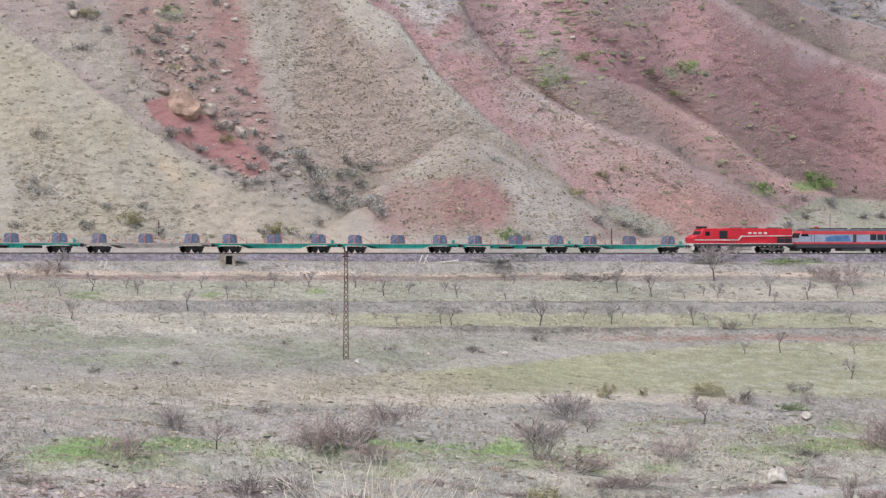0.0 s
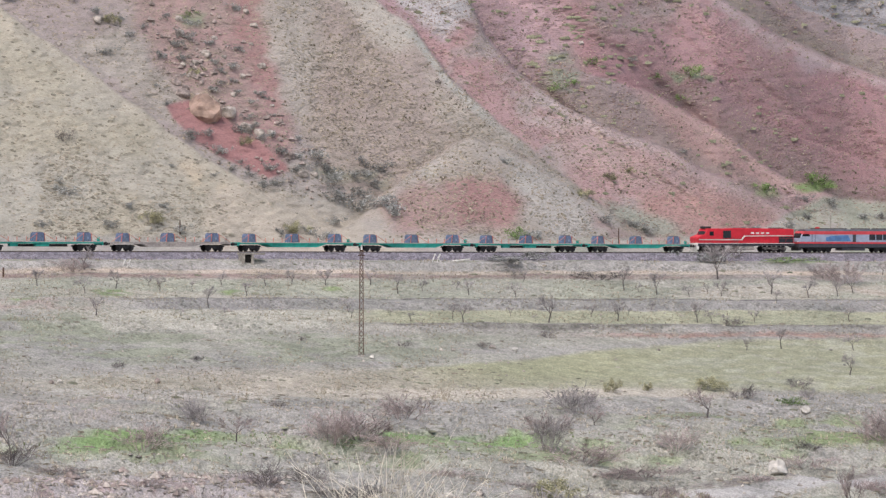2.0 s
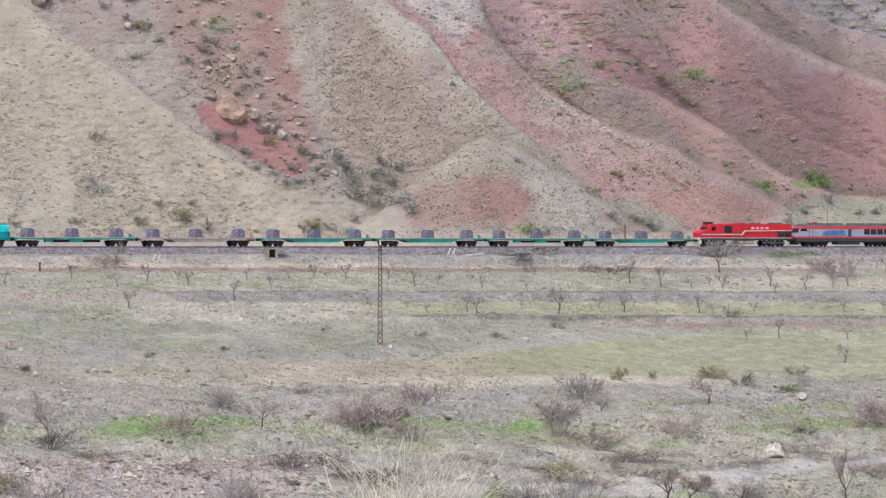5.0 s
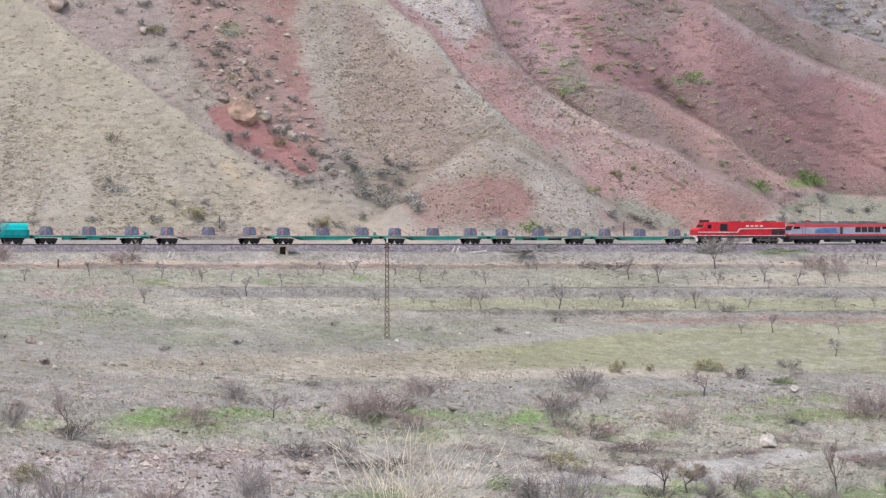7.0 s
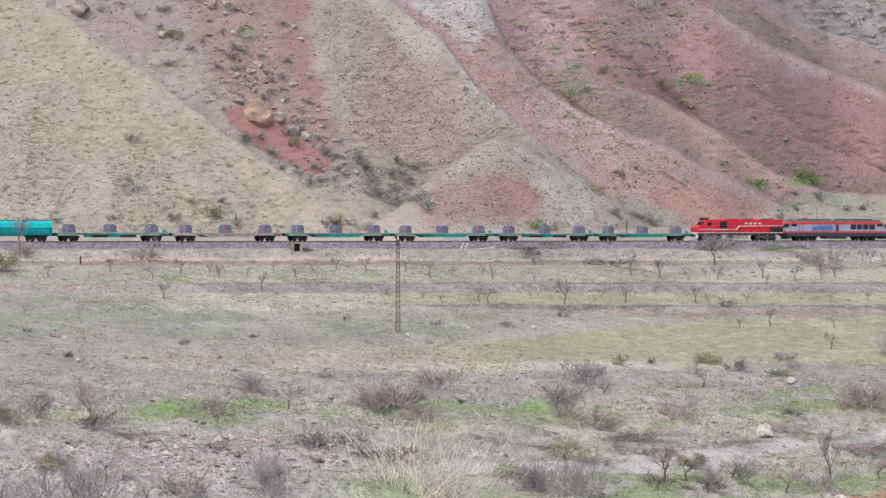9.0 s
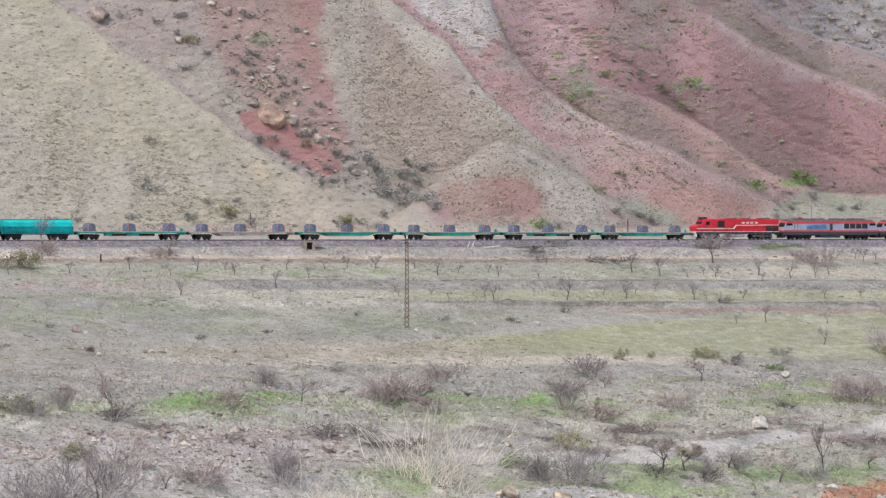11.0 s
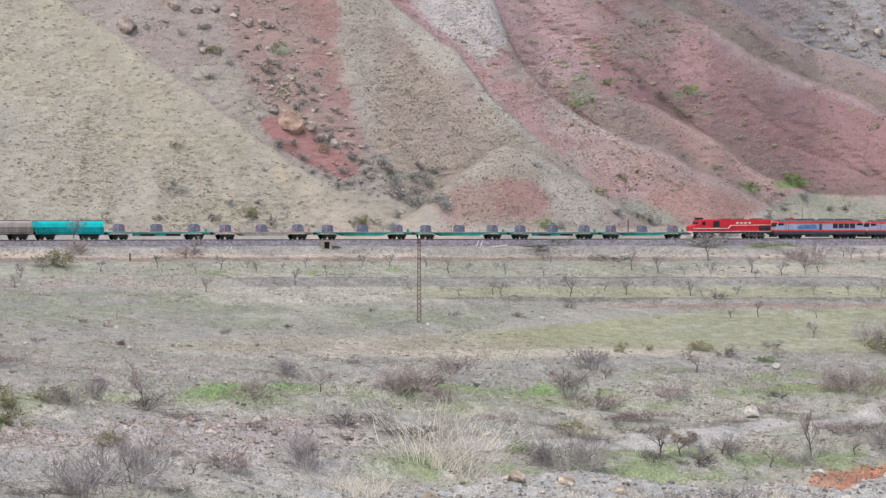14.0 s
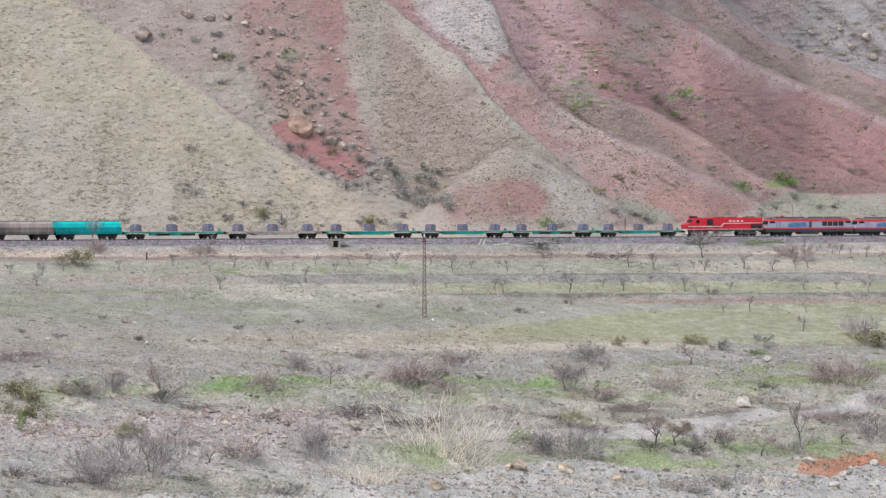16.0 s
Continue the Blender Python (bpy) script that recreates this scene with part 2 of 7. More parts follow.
# the edge of the gravel bank, and the middle of the stream bed: metres across, row in the camera's view
BANK = ((-100, -50, -35, -25, -4, 20, 41, 52, 60, 68, 82, 100), (985, 965, 940, 918, 910, 895, 911, 925, 918, 934, 899, 880))
STREAM = ((-95, -20, 5, 25, 46, 57, 68, 80, 100), (870, 850, 843, 839, 821, 803, 783, 766, 740))

HEAP_TOP, HEAP_FOOT = ((59, 64, 72, 82), (914, 902, 880, 866)), ((59, 62, 68.5, 75, 82), (917, 924, 934, 918, 899))


def ground_z(x, y, detail=True):
    track = np.abs(SLANT * np.asarray(x, float) - y)
    x, y, g = laid(np.asarray(x, float), np.asarray(y, float))
    d = SLANT * x - y
    base = 3.5 + 0.1812 * np.clip(d, -20, 196)
    base = np.where(d > 196, base + 3 * (1 - np.exp(-(np.maximum(d, 196) - 196) / 40)), base)
    wide = np.clip(1 + SLANT * x / np.maximum(SPAN - d, 120), 0.72, 1.3)
    z = EYE - base * wide
    # terraces: banks that break down towards the river
    wob = 1.6 * (fbm(x / 22, d / 60, 3, 5) - 0.5) * 2
    for at, rise, run in ((13.5, 0.9, 3.0), (40.5, 0.7, 2.4), (55.0, 0.6, 2.4)):
        z = z + rise * (band(d + wob, at - 9, at, 1.2) - 0.0) * step(d + wob, at - 9, at) * 0.9
    if detail:
        near = step(d, 8, 20) * (1 - step(d, 195, 240))
        z = z + near * (1 + 0.8 * step(d, 85, 115)) * (0.5 * (fbm(x / 9, y / 6, 4, 11) - 0.5) + 0.25 * (fbm(x / 1.7, y / 1.3, 3, 12) - 0.5))
        scarp = fbm(x / 16 + 0.3, y / 4.5, 4, 13)
        z = z + 0.55 * near * step(d, 88, 112) * (step(scarp, 0.44, 0.47) + step(scarp, 0.54, 0.56))
    # the hollow behind the gravel bank
    a, v = x * SPAN / np.maximum(SPAN + y, 100), view_row(np.minimum(d, 300))
    bank = np.interp(a, *BANK)
    z = z - 0.55 * step(v, bank - 45, bank - 12) * (1 - step(v, bank - 4, bank + 1))
    # the railway's level formation, and the made ground behind it
    z = EYE + (z - EYE) * g
    bed = 1 - step(track, 3.5, 9.0)
    z = z * (1 - bed) + (-1.5) * bed
    return np.where(d < 0, -1.5 + 0.0 * z, z)


def on_ground(x, y):
    return Vector((x, y, float(ground_z(x, y))))


def weathered(c, tint):
    """Sun-bleached, slightly cool soil."""
    grey = (c * (0.3, 0.6, 0.1)).sum(-1, keepdims=True)
    return (grey + (c - grey) * 0.9) * tint


def mix(c, colour, w):
    return c * (1 - w[..., None]) + np.array(colour) * w[..., None]


def ground_colour(x, y):
    x, y, _ = laid(x, y)
    d = SLANT * x - y
    a = x * SPAN / np.maximum(SPAN + y, 100)  # metres across in the camera's view, scaled at the railway
    v = view_row(np.minimum(d, 300))
    n1 = fbm(a / 9, d / 5, 4, 21)
    n2 = fbm(a / 3, d / 1.6, 4, 22)
    n3 = fbm(a / 30, d / 12, 3, 23)
    n4 = fbm(a / 1.1, d / 0.8, 3, 24)
    far_off = 1 - step(d, 190, 235)
    n1, n2, n3, n4 = (0.5 + (n - 0.5) * far_off for n in (n1, n2, n3, n4))
    v = v + (4 + 6 * step(v, 580, 700)) * (n1 - 0.5) + (2 + 4 * step(v, 580, 700)) * (n2 - 0.5)
    u = a + 2.5 * (n1 - 0.5) + 4 * (n3 - 0.5)
    c = np.empty(x.shape + (3,))
    c[:] = (0.375, 0.34, 0.265)
    c = mix(c, (0.345, 0.31, 0.26), step(n3, 0.4, 0.65))
    c = mix(c, (0.385, 0.34, 0.29), band(v, 434, 457, 2))
    c = mix(c, (0.22, 0.22, 0.13), band(v, 434, 452, 3) * step(n2, 0.45, 0.7) * 0.8)
    c = mix(c, (0.55, 0.42, 0.31), band(v, 456.5, 462, 1.2) * (0.65 + 0.35 * step(n1, 0.35, 0.6)))
    c = mix(c, (0.31, 0.215, 0.175), band(v, 462.5, 470, 1.2) * (1 - 0.6 * step(u, 30, 55)) * (0.5 + 0.5 * step(n2 + n4, 0.8, 1.15)))
    c = mix(c, (0.37, 0.355, 0.25), band(v, 472, 504, 3) * step(n1, 0.3, 0.56) * 0.75)
    c = mix(c, (0.44, 0.38, 0.29), band(v, 478, 505, 4) * step(n3, 0.5, 0.62) * 0.8)
    c = mix(c, (0.3, 0.27, 0.235), band(v, 505, 518, 1.2) * step(u, -48, -36) * (0.65 + 0.35 * step(n4, 0.38, 0.62)))
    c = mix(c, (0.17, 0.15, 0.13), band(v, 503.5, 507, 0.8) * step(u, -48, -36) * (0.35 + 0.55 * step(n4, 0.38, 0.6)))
    c = mix(c, (0.36, 0.26, 0.215), band(v, 508, 519, 2.5) * (1 - step(u, -54, -42)) * step(n2, 0.4, 0.6) * 0.7)
    c = mix(c, (0.375, 0.35, 0.22), band(v, 519, 545, 1.2) * step(u, -50, -42))
    c = mix(c, (0.455, 0.405, 0.315), band(v, 519, 552, 1.2) * band(u, -56, -8, 5) * 0.9)
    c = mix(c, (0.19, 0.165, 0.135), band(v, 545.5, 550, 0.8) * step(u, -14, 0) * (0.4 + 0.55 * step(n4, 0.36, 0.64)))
    c = mix(c, (0.33, 0.285, 0.24), band(v, 550, 562, 2.0) * step(u, -20, 0) * (0.3 + 0.7 * step(n4, 0.4, 0.6)) * 0.6)
    c = mix(c, (0.38, 0.225, 0.17), band(v, 554, 561, 1.2) * step(u, 18, 40) * (0.35 + 0.65 * step(n4, 0.36, 0.62)) * 0.85)
    c = mix(c, (0.295, 0.29, 0.2), step(v, 522 + 32 * step(u, -50, -44), 528 + 32 * step(u, -50, -44)) * (1 - step(v, 594, 612)) * (1 - step(u, -8, 24)) * step(n1 + n2, 0.78, 1.12))
    for a0, v0, ra, rv in ((-44, 494, 3.2, 7), (-58, 509, 3.0, 4), (-12, 486, 2.0, 4), (-27, 492, 2.0, 4), (57, 447, 4.5, 5)):
        c = mix(c, (0.26, 0.32, 0.13), (1 - step(np.hypot((u - a0) / ra, (v - v0) / rv), 0.5, 1.15)) * step(n4, 0.3, 0.55) * 0.9)
    edge = np.interp(u, [-20, -6, 20, 44, 75, 100], [628, 618, 592, 568, 560, 560])
    c = mix(c, (0.345, 0.325, 0.185), step(v, edge - 4, edge + 4) * (1 - step(v, 640, 652)) * step(u, -30, 5))
    c = mix(c, (0.385, 0.335, 0.24), step(v, edge - 4, edge + 4) * (1 - step(v, 640, 652)) * step(v + 1.1 * (20 - u) + 30 * (n3 - 0.5), 615, 660) * (1 - step(u, 40, 60)) * 0.75)
    c = mix(c, (0.385, 0.355, 0.255), step(v, edge - 4, edge + 4) * (1 - step(v, 640, 652)) * (0.35 + 0.65 * step(n2, 0.45, 0.68)) * step(u, 25, 50) * 0.8)
    c = mix(c, (0.5, 0.42, 0.32), band(v, 640, 658, 4) * band(u, -26, 46, 8))
    c = mix(c, (0.43, 0.375, 0.31), band(v, 646, 658, 2.5) * (1 - step(u, -30, -20)) * (0.35 + 0.4 * step(n2, 0.35, 0.6)))
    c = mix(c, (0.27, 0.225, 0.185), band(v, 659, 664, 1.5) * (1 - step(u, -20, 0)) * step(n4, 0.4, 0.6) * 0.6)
    c = mix(c, (0.42, 0.35, 0.26), band(v, 612, 645, 8) * band(u, -40, 4, 14) * 0.7)
    c = mix(c, (0.34, 0.305, 0.258), band(v, 662, 722, 6) * step(n1, 0.3, 0.5))
    c = mix(c, (0.36, 0.285, 0.24), band(v, 655, 700, 8) * (1 - step(u, -50, -20)) * step(n2, 0.45, 0.65) * 0.6)
    c = mix(c, (0.215, 0.3, 0.11), band(v, 722, 744, 5) * (band(u, -53, -28, 4) + band(u, -10, 20, 4)) * step(n1 + n2, 0.72, 0.98))
    c = mix(c, (0.265, 0.295, 0.15), band(v, 728, 770, 8) * step(n1, 0.46, 0.66) * 0.85)
    c = mix(c, (0.25, 0.29, 0.12), band(v, 690, 745, 8) * step(u, 24, 40) * step(n1, 0.44, 0.64) * 0.75)
    c = mix(c, (0.41, 0.375, 0.29), band(v, 745, 792, 8) * step(n2, 0.4, 0.7) * 0.65)
    c = mix(c, (0.42, 0.355, 0.32), band(v, 796, 850, 6) * (1 - step(u, -24, -12)))
    c = mix(c, (0.33, 0.22, 0.19), band(v, 800, 845, 6) * (1 - step(u, -26, -18)) * step(n2, 0.58, 0.72) * 0.7)
    path = band(v - 486 - 1.5 * (a - 66), -4, 4, 2) * step(a, 62, 70)
    c = mix(c, (0.49, 0.39, 0.3), path * 0.8)
    c = mix(c, (0.37, 0.29, 0.255), (1 - step(np.hypot((u + 71) / 7, (v - 522) / 9), 0.5, 1.1)) * step(n2, 0.35, 0.6) * 0.7)
    # the heap of orange-red earth at the edge of the gravel
    top = np.interp(u, *HEAP_TOP)
    foot = np.interp(u, *HEAP_FOOT)
    c = mix(c, (0.47, 0.205, 0.12), step(v, top - 3, top + 3) * (1 - step(v, foot - 3, foot + 3)) * step(u, 58, 60) * (0.7 + 0.3 * step(n2, 0.3, 0.6)))
    # the sandy stream bed
    c = mix(c, (0.325, 0.285, 0.24), band(v, 590, 730, 22) * (1 - step(u, -64, -46)) * (0.3 + 0.5 * step(n2, 0.35, 0.6)))
    mid = np.interp(u, *STREAM)
    c = mix(c, (0.43, 0.385, 0.335), band(v - mid, -10, 12, 3) * (0.35 * step(u, -14, 2) + 0.65 * step(u, 16, 34)))
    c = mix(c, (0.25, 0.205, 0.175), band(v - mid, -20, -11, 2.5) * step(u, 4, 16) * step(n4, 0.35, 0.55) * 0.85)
    c = mix(c, (0.26, 0.305, 0.14), band(v, 828, 905, 6) * step(u, -26, -14) * step(n1, 0.42, 0.6) * step(v - mid, 12, 20) * 0.85)
    c = mix(c, (0.39, 0.345, 0.31), band(v, 845, 905, 8) * (1 - step(u, -24, -10)) * 0.7)
    c = mix(c, (0.455, 0.405, 0.35), band(v, 872, 930, 8) * band(u, -50, -12, 6) * (0.35 + 0.4 * step(n2, 0.35, 0.6)))
    bank = np.interp(u, *BANK)
    c = mix(c, (0.46, 0.42, 0.37), step(v, bank - 3, bank + 5) * (1 - step(v, 1010, 1060)))
    c = mix(c, (0.27, 0.26, 0.25), step(v, bank, bank + 6) * (1 - step(v, 1010, 1060)) * step(n2, 0.54, 0.7) * 0.45)
    return weathered(c * (0.9 + 0.24 * n2)[..., None], (0.945, 1.01, 1.12))


def ground_cover(x, y):
    """How thickly dead grass stands on the valley floor, from 0 to 1."""
    x, y, _ = laid(x, y)
    d = SLANT * x - y
    a = x * SPAN / np.maximum(SPAN + y, 100)
    v = view_row(np.minimum(d, 300)) + 8 * (fbm(a / 6, d / 4, 3, 25) - 0.5)
    mid = np.interp(a, *STREAM)
    bank = np.interp(a, *BANK)
    sand = band(v - mid, -10, 12, 3) * step(a, -12, 2)
    field = band(v, 575, 642, 10) * step(a, 0, 25)
    return np.clip(1 - sand - 0.9 * field - step(v, bank - 3, bank + 2) * (1 - step(v, 1010, 1060)), 0, 1)


def spaced(*runs):
    return np.concatenate([np.linspace(lo, hi, n, endpoint=False) for lo, hi, n in runs])


cols = spaced((-1500, -120, 24), (-120, 120, 580), (120, 1501, 24))
rows = spaced((-60, 6, 24), (6, 186, 420), (186, 260, 20), (260, 3000, 24))
A, Dd = np.meshgrid(cols, rows)
Z0 = np.maximum(SPAN - Dd, 250.0)
X = A * Z0 / SPAN / (1 - SLANT * np.clip(A, -130, 130) / SPAN)
X, Y, _ = placed(X, SLANT * np.clip(X, -220, 220) - Dd)
Zg = ground_z(np.clip(X, -330, 330), Y)
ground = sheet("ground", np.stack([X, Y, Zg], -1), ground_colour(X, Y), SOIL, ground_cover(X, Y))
tagged(ground, "terraced valley floor of dry grass, green patches, stones and bare soil", "ground", kind="structure")

# ---- the hillside: spurs that come down to the railway, one behind the other ----
# crest of each spur, placed from the camera's view: metres across, metres up
CREST_A = [(-112.8, 74.0), (-84.2, 52.0), (-69.0, 40.9), (-65.1, 38.7), (-55.6, 31.6), (-46.1, 24.9), (-41.3, 21.6), (-36.6, 17.8), (-31.8, 14.4),
    (-27.0, 11.6), (-23.2, 8.7), (-19.4, 6.3), (-13.7, 4.0), (-6.1, 1.8)]
CREST_B = [(-27.0, 55.0), (-16.0, 46.4), (-9.0, 40.6), (-3.2, 35.9), (0.1, 34.0), (2.3, 30.6), (4.9, 26.8), (8.2, 23.5), (11.5, 20.6), (16.8, 16.3),
    (20.6, 13.0), (25.3, 9.2), (29.1, 6.3), (33.0, 3.3), (37.0, 1.1)]
CREST_C = [(0.0, 54.0), (6.0, 44.0), (8.2, 38.7), (11.0, 32.0), (15.3, 27.3), (19.6, 24.0), (25.3, 20.4), (33.0, 17.0), (39.6, 14.9), (44.4, 12.0),
    (49.1, 10.1), (53.9, 7.6), (58.7, 4.9), (63.0, 2.0)]
CREST_D = [(12.0, 36.0), (20.0, 29.5), (26.3, 26.9), (30.1, 25.9), (34.9, 24.2), (39.6, 22.0), (44.4, 19.2), (48.2, 16.8), (52.0, 14.0), (55.8, 11.6),
    (59.6, 9.7), (66.0, 7.5)]
CREST_E = [(30.0, 47.0), (39.6, 41.6), (45.3, 39.2), (49.1, 36.3), (53.9, 33.5), (58.7, 31.1), (65.3, 28.2), (74.7, 24.9), (82.5, 21.6), (95.0, 17.0)]
CREST_F = [(38.0, 52.0), (52.0, 42.0), (58.7, 37.3), (64.4, 34.9), (70.1, 33.3), (74.7, 31.6), (87.2, 27.3), (100.0, 23.0)]
CREST_G = [(-15.6, 0.2), (-9.0, 4.0), (-5.1, 7.8), (0.6, 12.3), (6.3, 16.1), (9.0, 17.0), (13.0, 16.0), (18.0, 13.2), (23.4, 9.4), (29.1, 5.0), (34.9, 1.8)]
CREST_H = [(52.0, 20.0), (60.0, 16.5), (66.0, 14.6), (71.0, 12.6), (76.0, 10.6), (84.0, 9.0), (95.0, 7.5)]
# crest, drop behind it, rounding, width of the rounding, where it begins
SPURS = (
    (CREST_A, 1.0, 1.2, 1.5, -999),
    (CREST_B, 2.2, 2.4, 3.0, -999),
    (CREST_C, 6.0, 7.0, 3.2, 9),
    (CREST_D, 6.5, 7.0, 3.4, 32),
    (CREST_E, 10.0, 10.0, 4.0, 40),
    (CREST_F, 9.0, 7.0, 4.0, 50),
    (CREST_G, 3.5, 6.0, 3.6, -999),
    (CREST_H, 3.5, 5.0, 3.4, 58),
)


def behind(a, b, k):
    """Metres behind (plus) or before (minus) the crest of a spur, with its small wanderings."""
    crest = SPURS[k][0]
    line = np.interp(a, [p[0] for p in crest], [p[1] for p in crest])
    return (b - line) * 0.8 + 0.9 * (fbm(a / 6, b / 6, 3, 31) - 0.5)


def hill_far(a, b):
    """Distance to the hillside along the camera's ray at a metres across and b metres up."""
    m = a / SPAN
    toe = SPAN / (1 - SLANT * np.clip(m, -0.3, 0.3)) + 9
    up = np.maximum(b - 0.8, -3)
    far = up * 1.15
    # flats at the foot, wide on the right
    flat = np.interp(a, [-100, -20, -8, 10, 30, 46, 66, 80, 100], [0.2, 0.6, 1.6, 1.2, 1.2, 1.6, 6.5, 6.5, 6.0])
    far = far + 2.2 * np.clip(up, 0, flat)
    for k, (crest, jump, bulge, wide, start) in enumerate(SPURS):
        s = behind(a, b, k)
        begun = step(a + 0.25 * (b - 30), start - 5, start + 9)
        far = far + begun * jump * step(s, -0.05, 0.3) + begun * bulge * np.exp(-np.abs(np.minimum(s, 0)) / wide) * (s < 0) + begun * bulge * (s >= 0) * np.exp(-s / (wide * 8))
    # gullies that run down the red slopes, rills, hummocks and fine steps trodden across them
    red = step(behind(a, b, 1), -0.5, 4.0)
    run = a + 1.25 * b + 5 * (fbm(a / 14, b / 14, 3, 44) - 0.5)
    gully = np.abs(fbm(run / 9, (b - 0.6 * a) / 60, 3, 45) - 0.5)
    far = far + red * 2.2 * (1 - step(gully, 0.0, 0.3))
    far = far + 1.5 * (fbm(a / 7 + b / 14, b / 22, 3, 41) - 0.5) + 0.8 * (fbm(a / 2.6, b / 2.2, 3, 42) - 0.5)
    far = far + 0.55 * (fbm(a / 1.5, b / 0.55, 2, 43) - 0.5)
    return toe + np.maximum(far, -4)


# lays the hillside and all on it out along the camera's rays
def on_view_ray(a, b):
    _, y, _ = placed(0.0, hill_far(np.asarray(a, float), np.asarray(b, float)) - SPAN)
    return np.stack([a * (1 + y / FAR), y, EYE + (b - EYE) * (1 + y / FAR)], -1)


def above(a, b, k):
    return step(behind(a, b, k), -0.05, 0.25)


def patch(a, b, a0, b0, ra, rb, soft=0.35, lean=0.0):
    n = fbm(a / 3, b / 3, 3, 61) - 0.5
    r = np.hypot((a - a0 + lean * (b - b0)) / ra, (b - b0) / rb) + 0.7 * n
    return 1 - step(r, 1 - soft, 1 + soft)


def zone(a, b, outline, soft=1.0, ragged=2.0):
    """How far inside an outline a place on the slope lies, from 0 to 1, with a ragged edge."""
    a = a + ragged * (fbm(a / 3.2, b / 2.6, 4, 62) - 0.5)
    b = b + ragged * (fbm(a / 3.2, b / 2.6, 4, 63) - 0.5)
    near, inside = np.full(a.shape, 1e9), np.zeros(a.shape, bool)
    for (x0, y0), (x1, y1) in zip(outline, outline[1:] + outline[:1]):
        ex, ey = x1 - x0, y1 - y0
        t = np.clip(((a - x0) * ex + (b - y0) * ey) / (ex * ex + ey * ey), 0, 1)
        near = np.minimum(near, np.hypot(a - x0 - t * ex, b - y0 - t * ey))
        crosses = ((y0 > b) != (y1 > b)) & (a < ex * (b - y0) / (ey if ey else 1e-9) + x0)
        inside ^= crosses
    return step(np.where(inside, near, -near), -soft, soft)


def earthy(a, b, main, other, lo=0.42, hi=0.62, seed=71):
    """Ground of two soils that grade into each other."""
    n = fbm(a / 9, b / 6, 4, seed)
    return mix(np.zeros(a.shape + (3,)) + main, other, step(n, lo, hi))


LIT_RIM = {2: (0.45, 0.325, 0.27), 3: (0.46, 0.285, 0.22), 4: (0.42, 0.3, 0.255), 6: (0.46, 0.395, 0.315)}   # pale colour for the light along four crest rims


def hill_colour(a, b):
    n1, n2, n3 = fbm(a / 10, b / 8, 4, 71), fbm(a / 2.2, b / 1.4, 4, 72), fbm(a / 30, b / 25, 3, 73)
    streak = fbm((a + 0.75 * b) / 2.2, (b - 0.5 * a) / 24, 3, 76)
    # the tan spur
    c = earthy(a, b, (0.432, 0.365, 0.255), (0.425, 0.365, 0.27), 0.45, 0.65)
    c = c * (0.95 + 0.1 * streak)[..., None]
    c = mix(c, (0.42, 0.37, 0.29), zone(a, b, [(-110, 2), (-60, 2), (-45, 7), (-62, 14), (-72, 24), (-110, 30)], 3) * 0.6)
    c = mix(c, (0.5, 0.385, 0.25), zone(a, b, [(-33, 14.6), (-21, 6.5), (-17, 4.0), (-24, 3.0), (-29, 8), (-35, 12)], 1.4) * step(n2, 0.3, 0.6) * 0.9)
    c = mix(c, (0.47, 0.385, 0.285), zone(a, b, [(-29, 7), (-15, 6.5), (-6, 3.0), (2, 1.6), (2, 0), (-30, 0)], 1.2) * 0.9)
    # lighter band along the crest, a highlight painted into the soil colour
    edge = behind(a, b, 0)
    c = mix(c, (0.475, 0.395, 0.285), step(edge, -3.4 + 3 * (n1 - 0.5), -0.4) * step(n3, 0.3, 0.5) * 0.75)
    # behind it: pinkish scree, a band of rose earth, rocks and a bare red cut
    k = above(a, b, 0)
    g = earthy(a, b, (0.392, 0.32, 0.268), (0.368, 0.285, 0.242))
    g = mix(g, (0.42, 0.35, 0.272), zone(a, b, [(-52, 31), (-44, 34), (-38, 27), (-32, 22), (-36, 19), (-46, 27)], 1.2) * 0.8)
    g = mix(g, (0.385, 0.225, 0.19), zone(a, b, [(-44, 44), (-20, 60), (-20, 44), (-20.5, 29), (-17.5, 18), (-20, 12), (-30, 19), (-37, 27), (-41, 33)], 1.6) * 0.95)
    g = mix(g, (0.33, 0.27, 0.215), step(n1, 0.46, 0.62) * band(a, -46, -22, 4) * 0.3)
    g = mix(g, (0.36, 0.185, 0.158), zone(a, b, [(-29, 60), (-23, 60), (-22.5, 36), (-21.0, 28), (-18.5, 21), (-22, 22), (-25, 29), (-27.5, 38)], 1.8, 5.0) * (0.35 + 0.5 * step(n2, 0.35, 0.6)))
    g = mix(g, (0.25, 0.27, 0.15), zone(a, b, [(-36, 35.5), (-31, 35.5), (-30.5, 33.8), (-34, 33.2)], 0.6) * step(n2, 0.35, 0.55) * 0.8)
    # the middle slope of grey-brown earth, paler along its near edge and its crest
    mid = step(a + np.interp(b, [8, 18, 27, 36, 60], [9.5, 18.0, 20.6, 22.4, 24.0]) + 4.5 * (n1 - 0.5) + 3.5 * (n2 - 0.5), -1.1, 1.1)
    m = earthy(a, b, (0.41, 0.318, 0.246), (0.385, 0.292, 0.23), 0.4, 0.64)
    m = m * (0.94 + 0.12 * fbm((a + 0.35 * b) / 2.6, b / 26, 3, 77))[..., None]
    m = mix(m, (0.425, 0.375, 0.3), zone(a, b, [(-24, 60), (-14, 60), (-14, 36), (-15, 22), (-18, 19), (-21, 28)], 2.0) * 0.5)
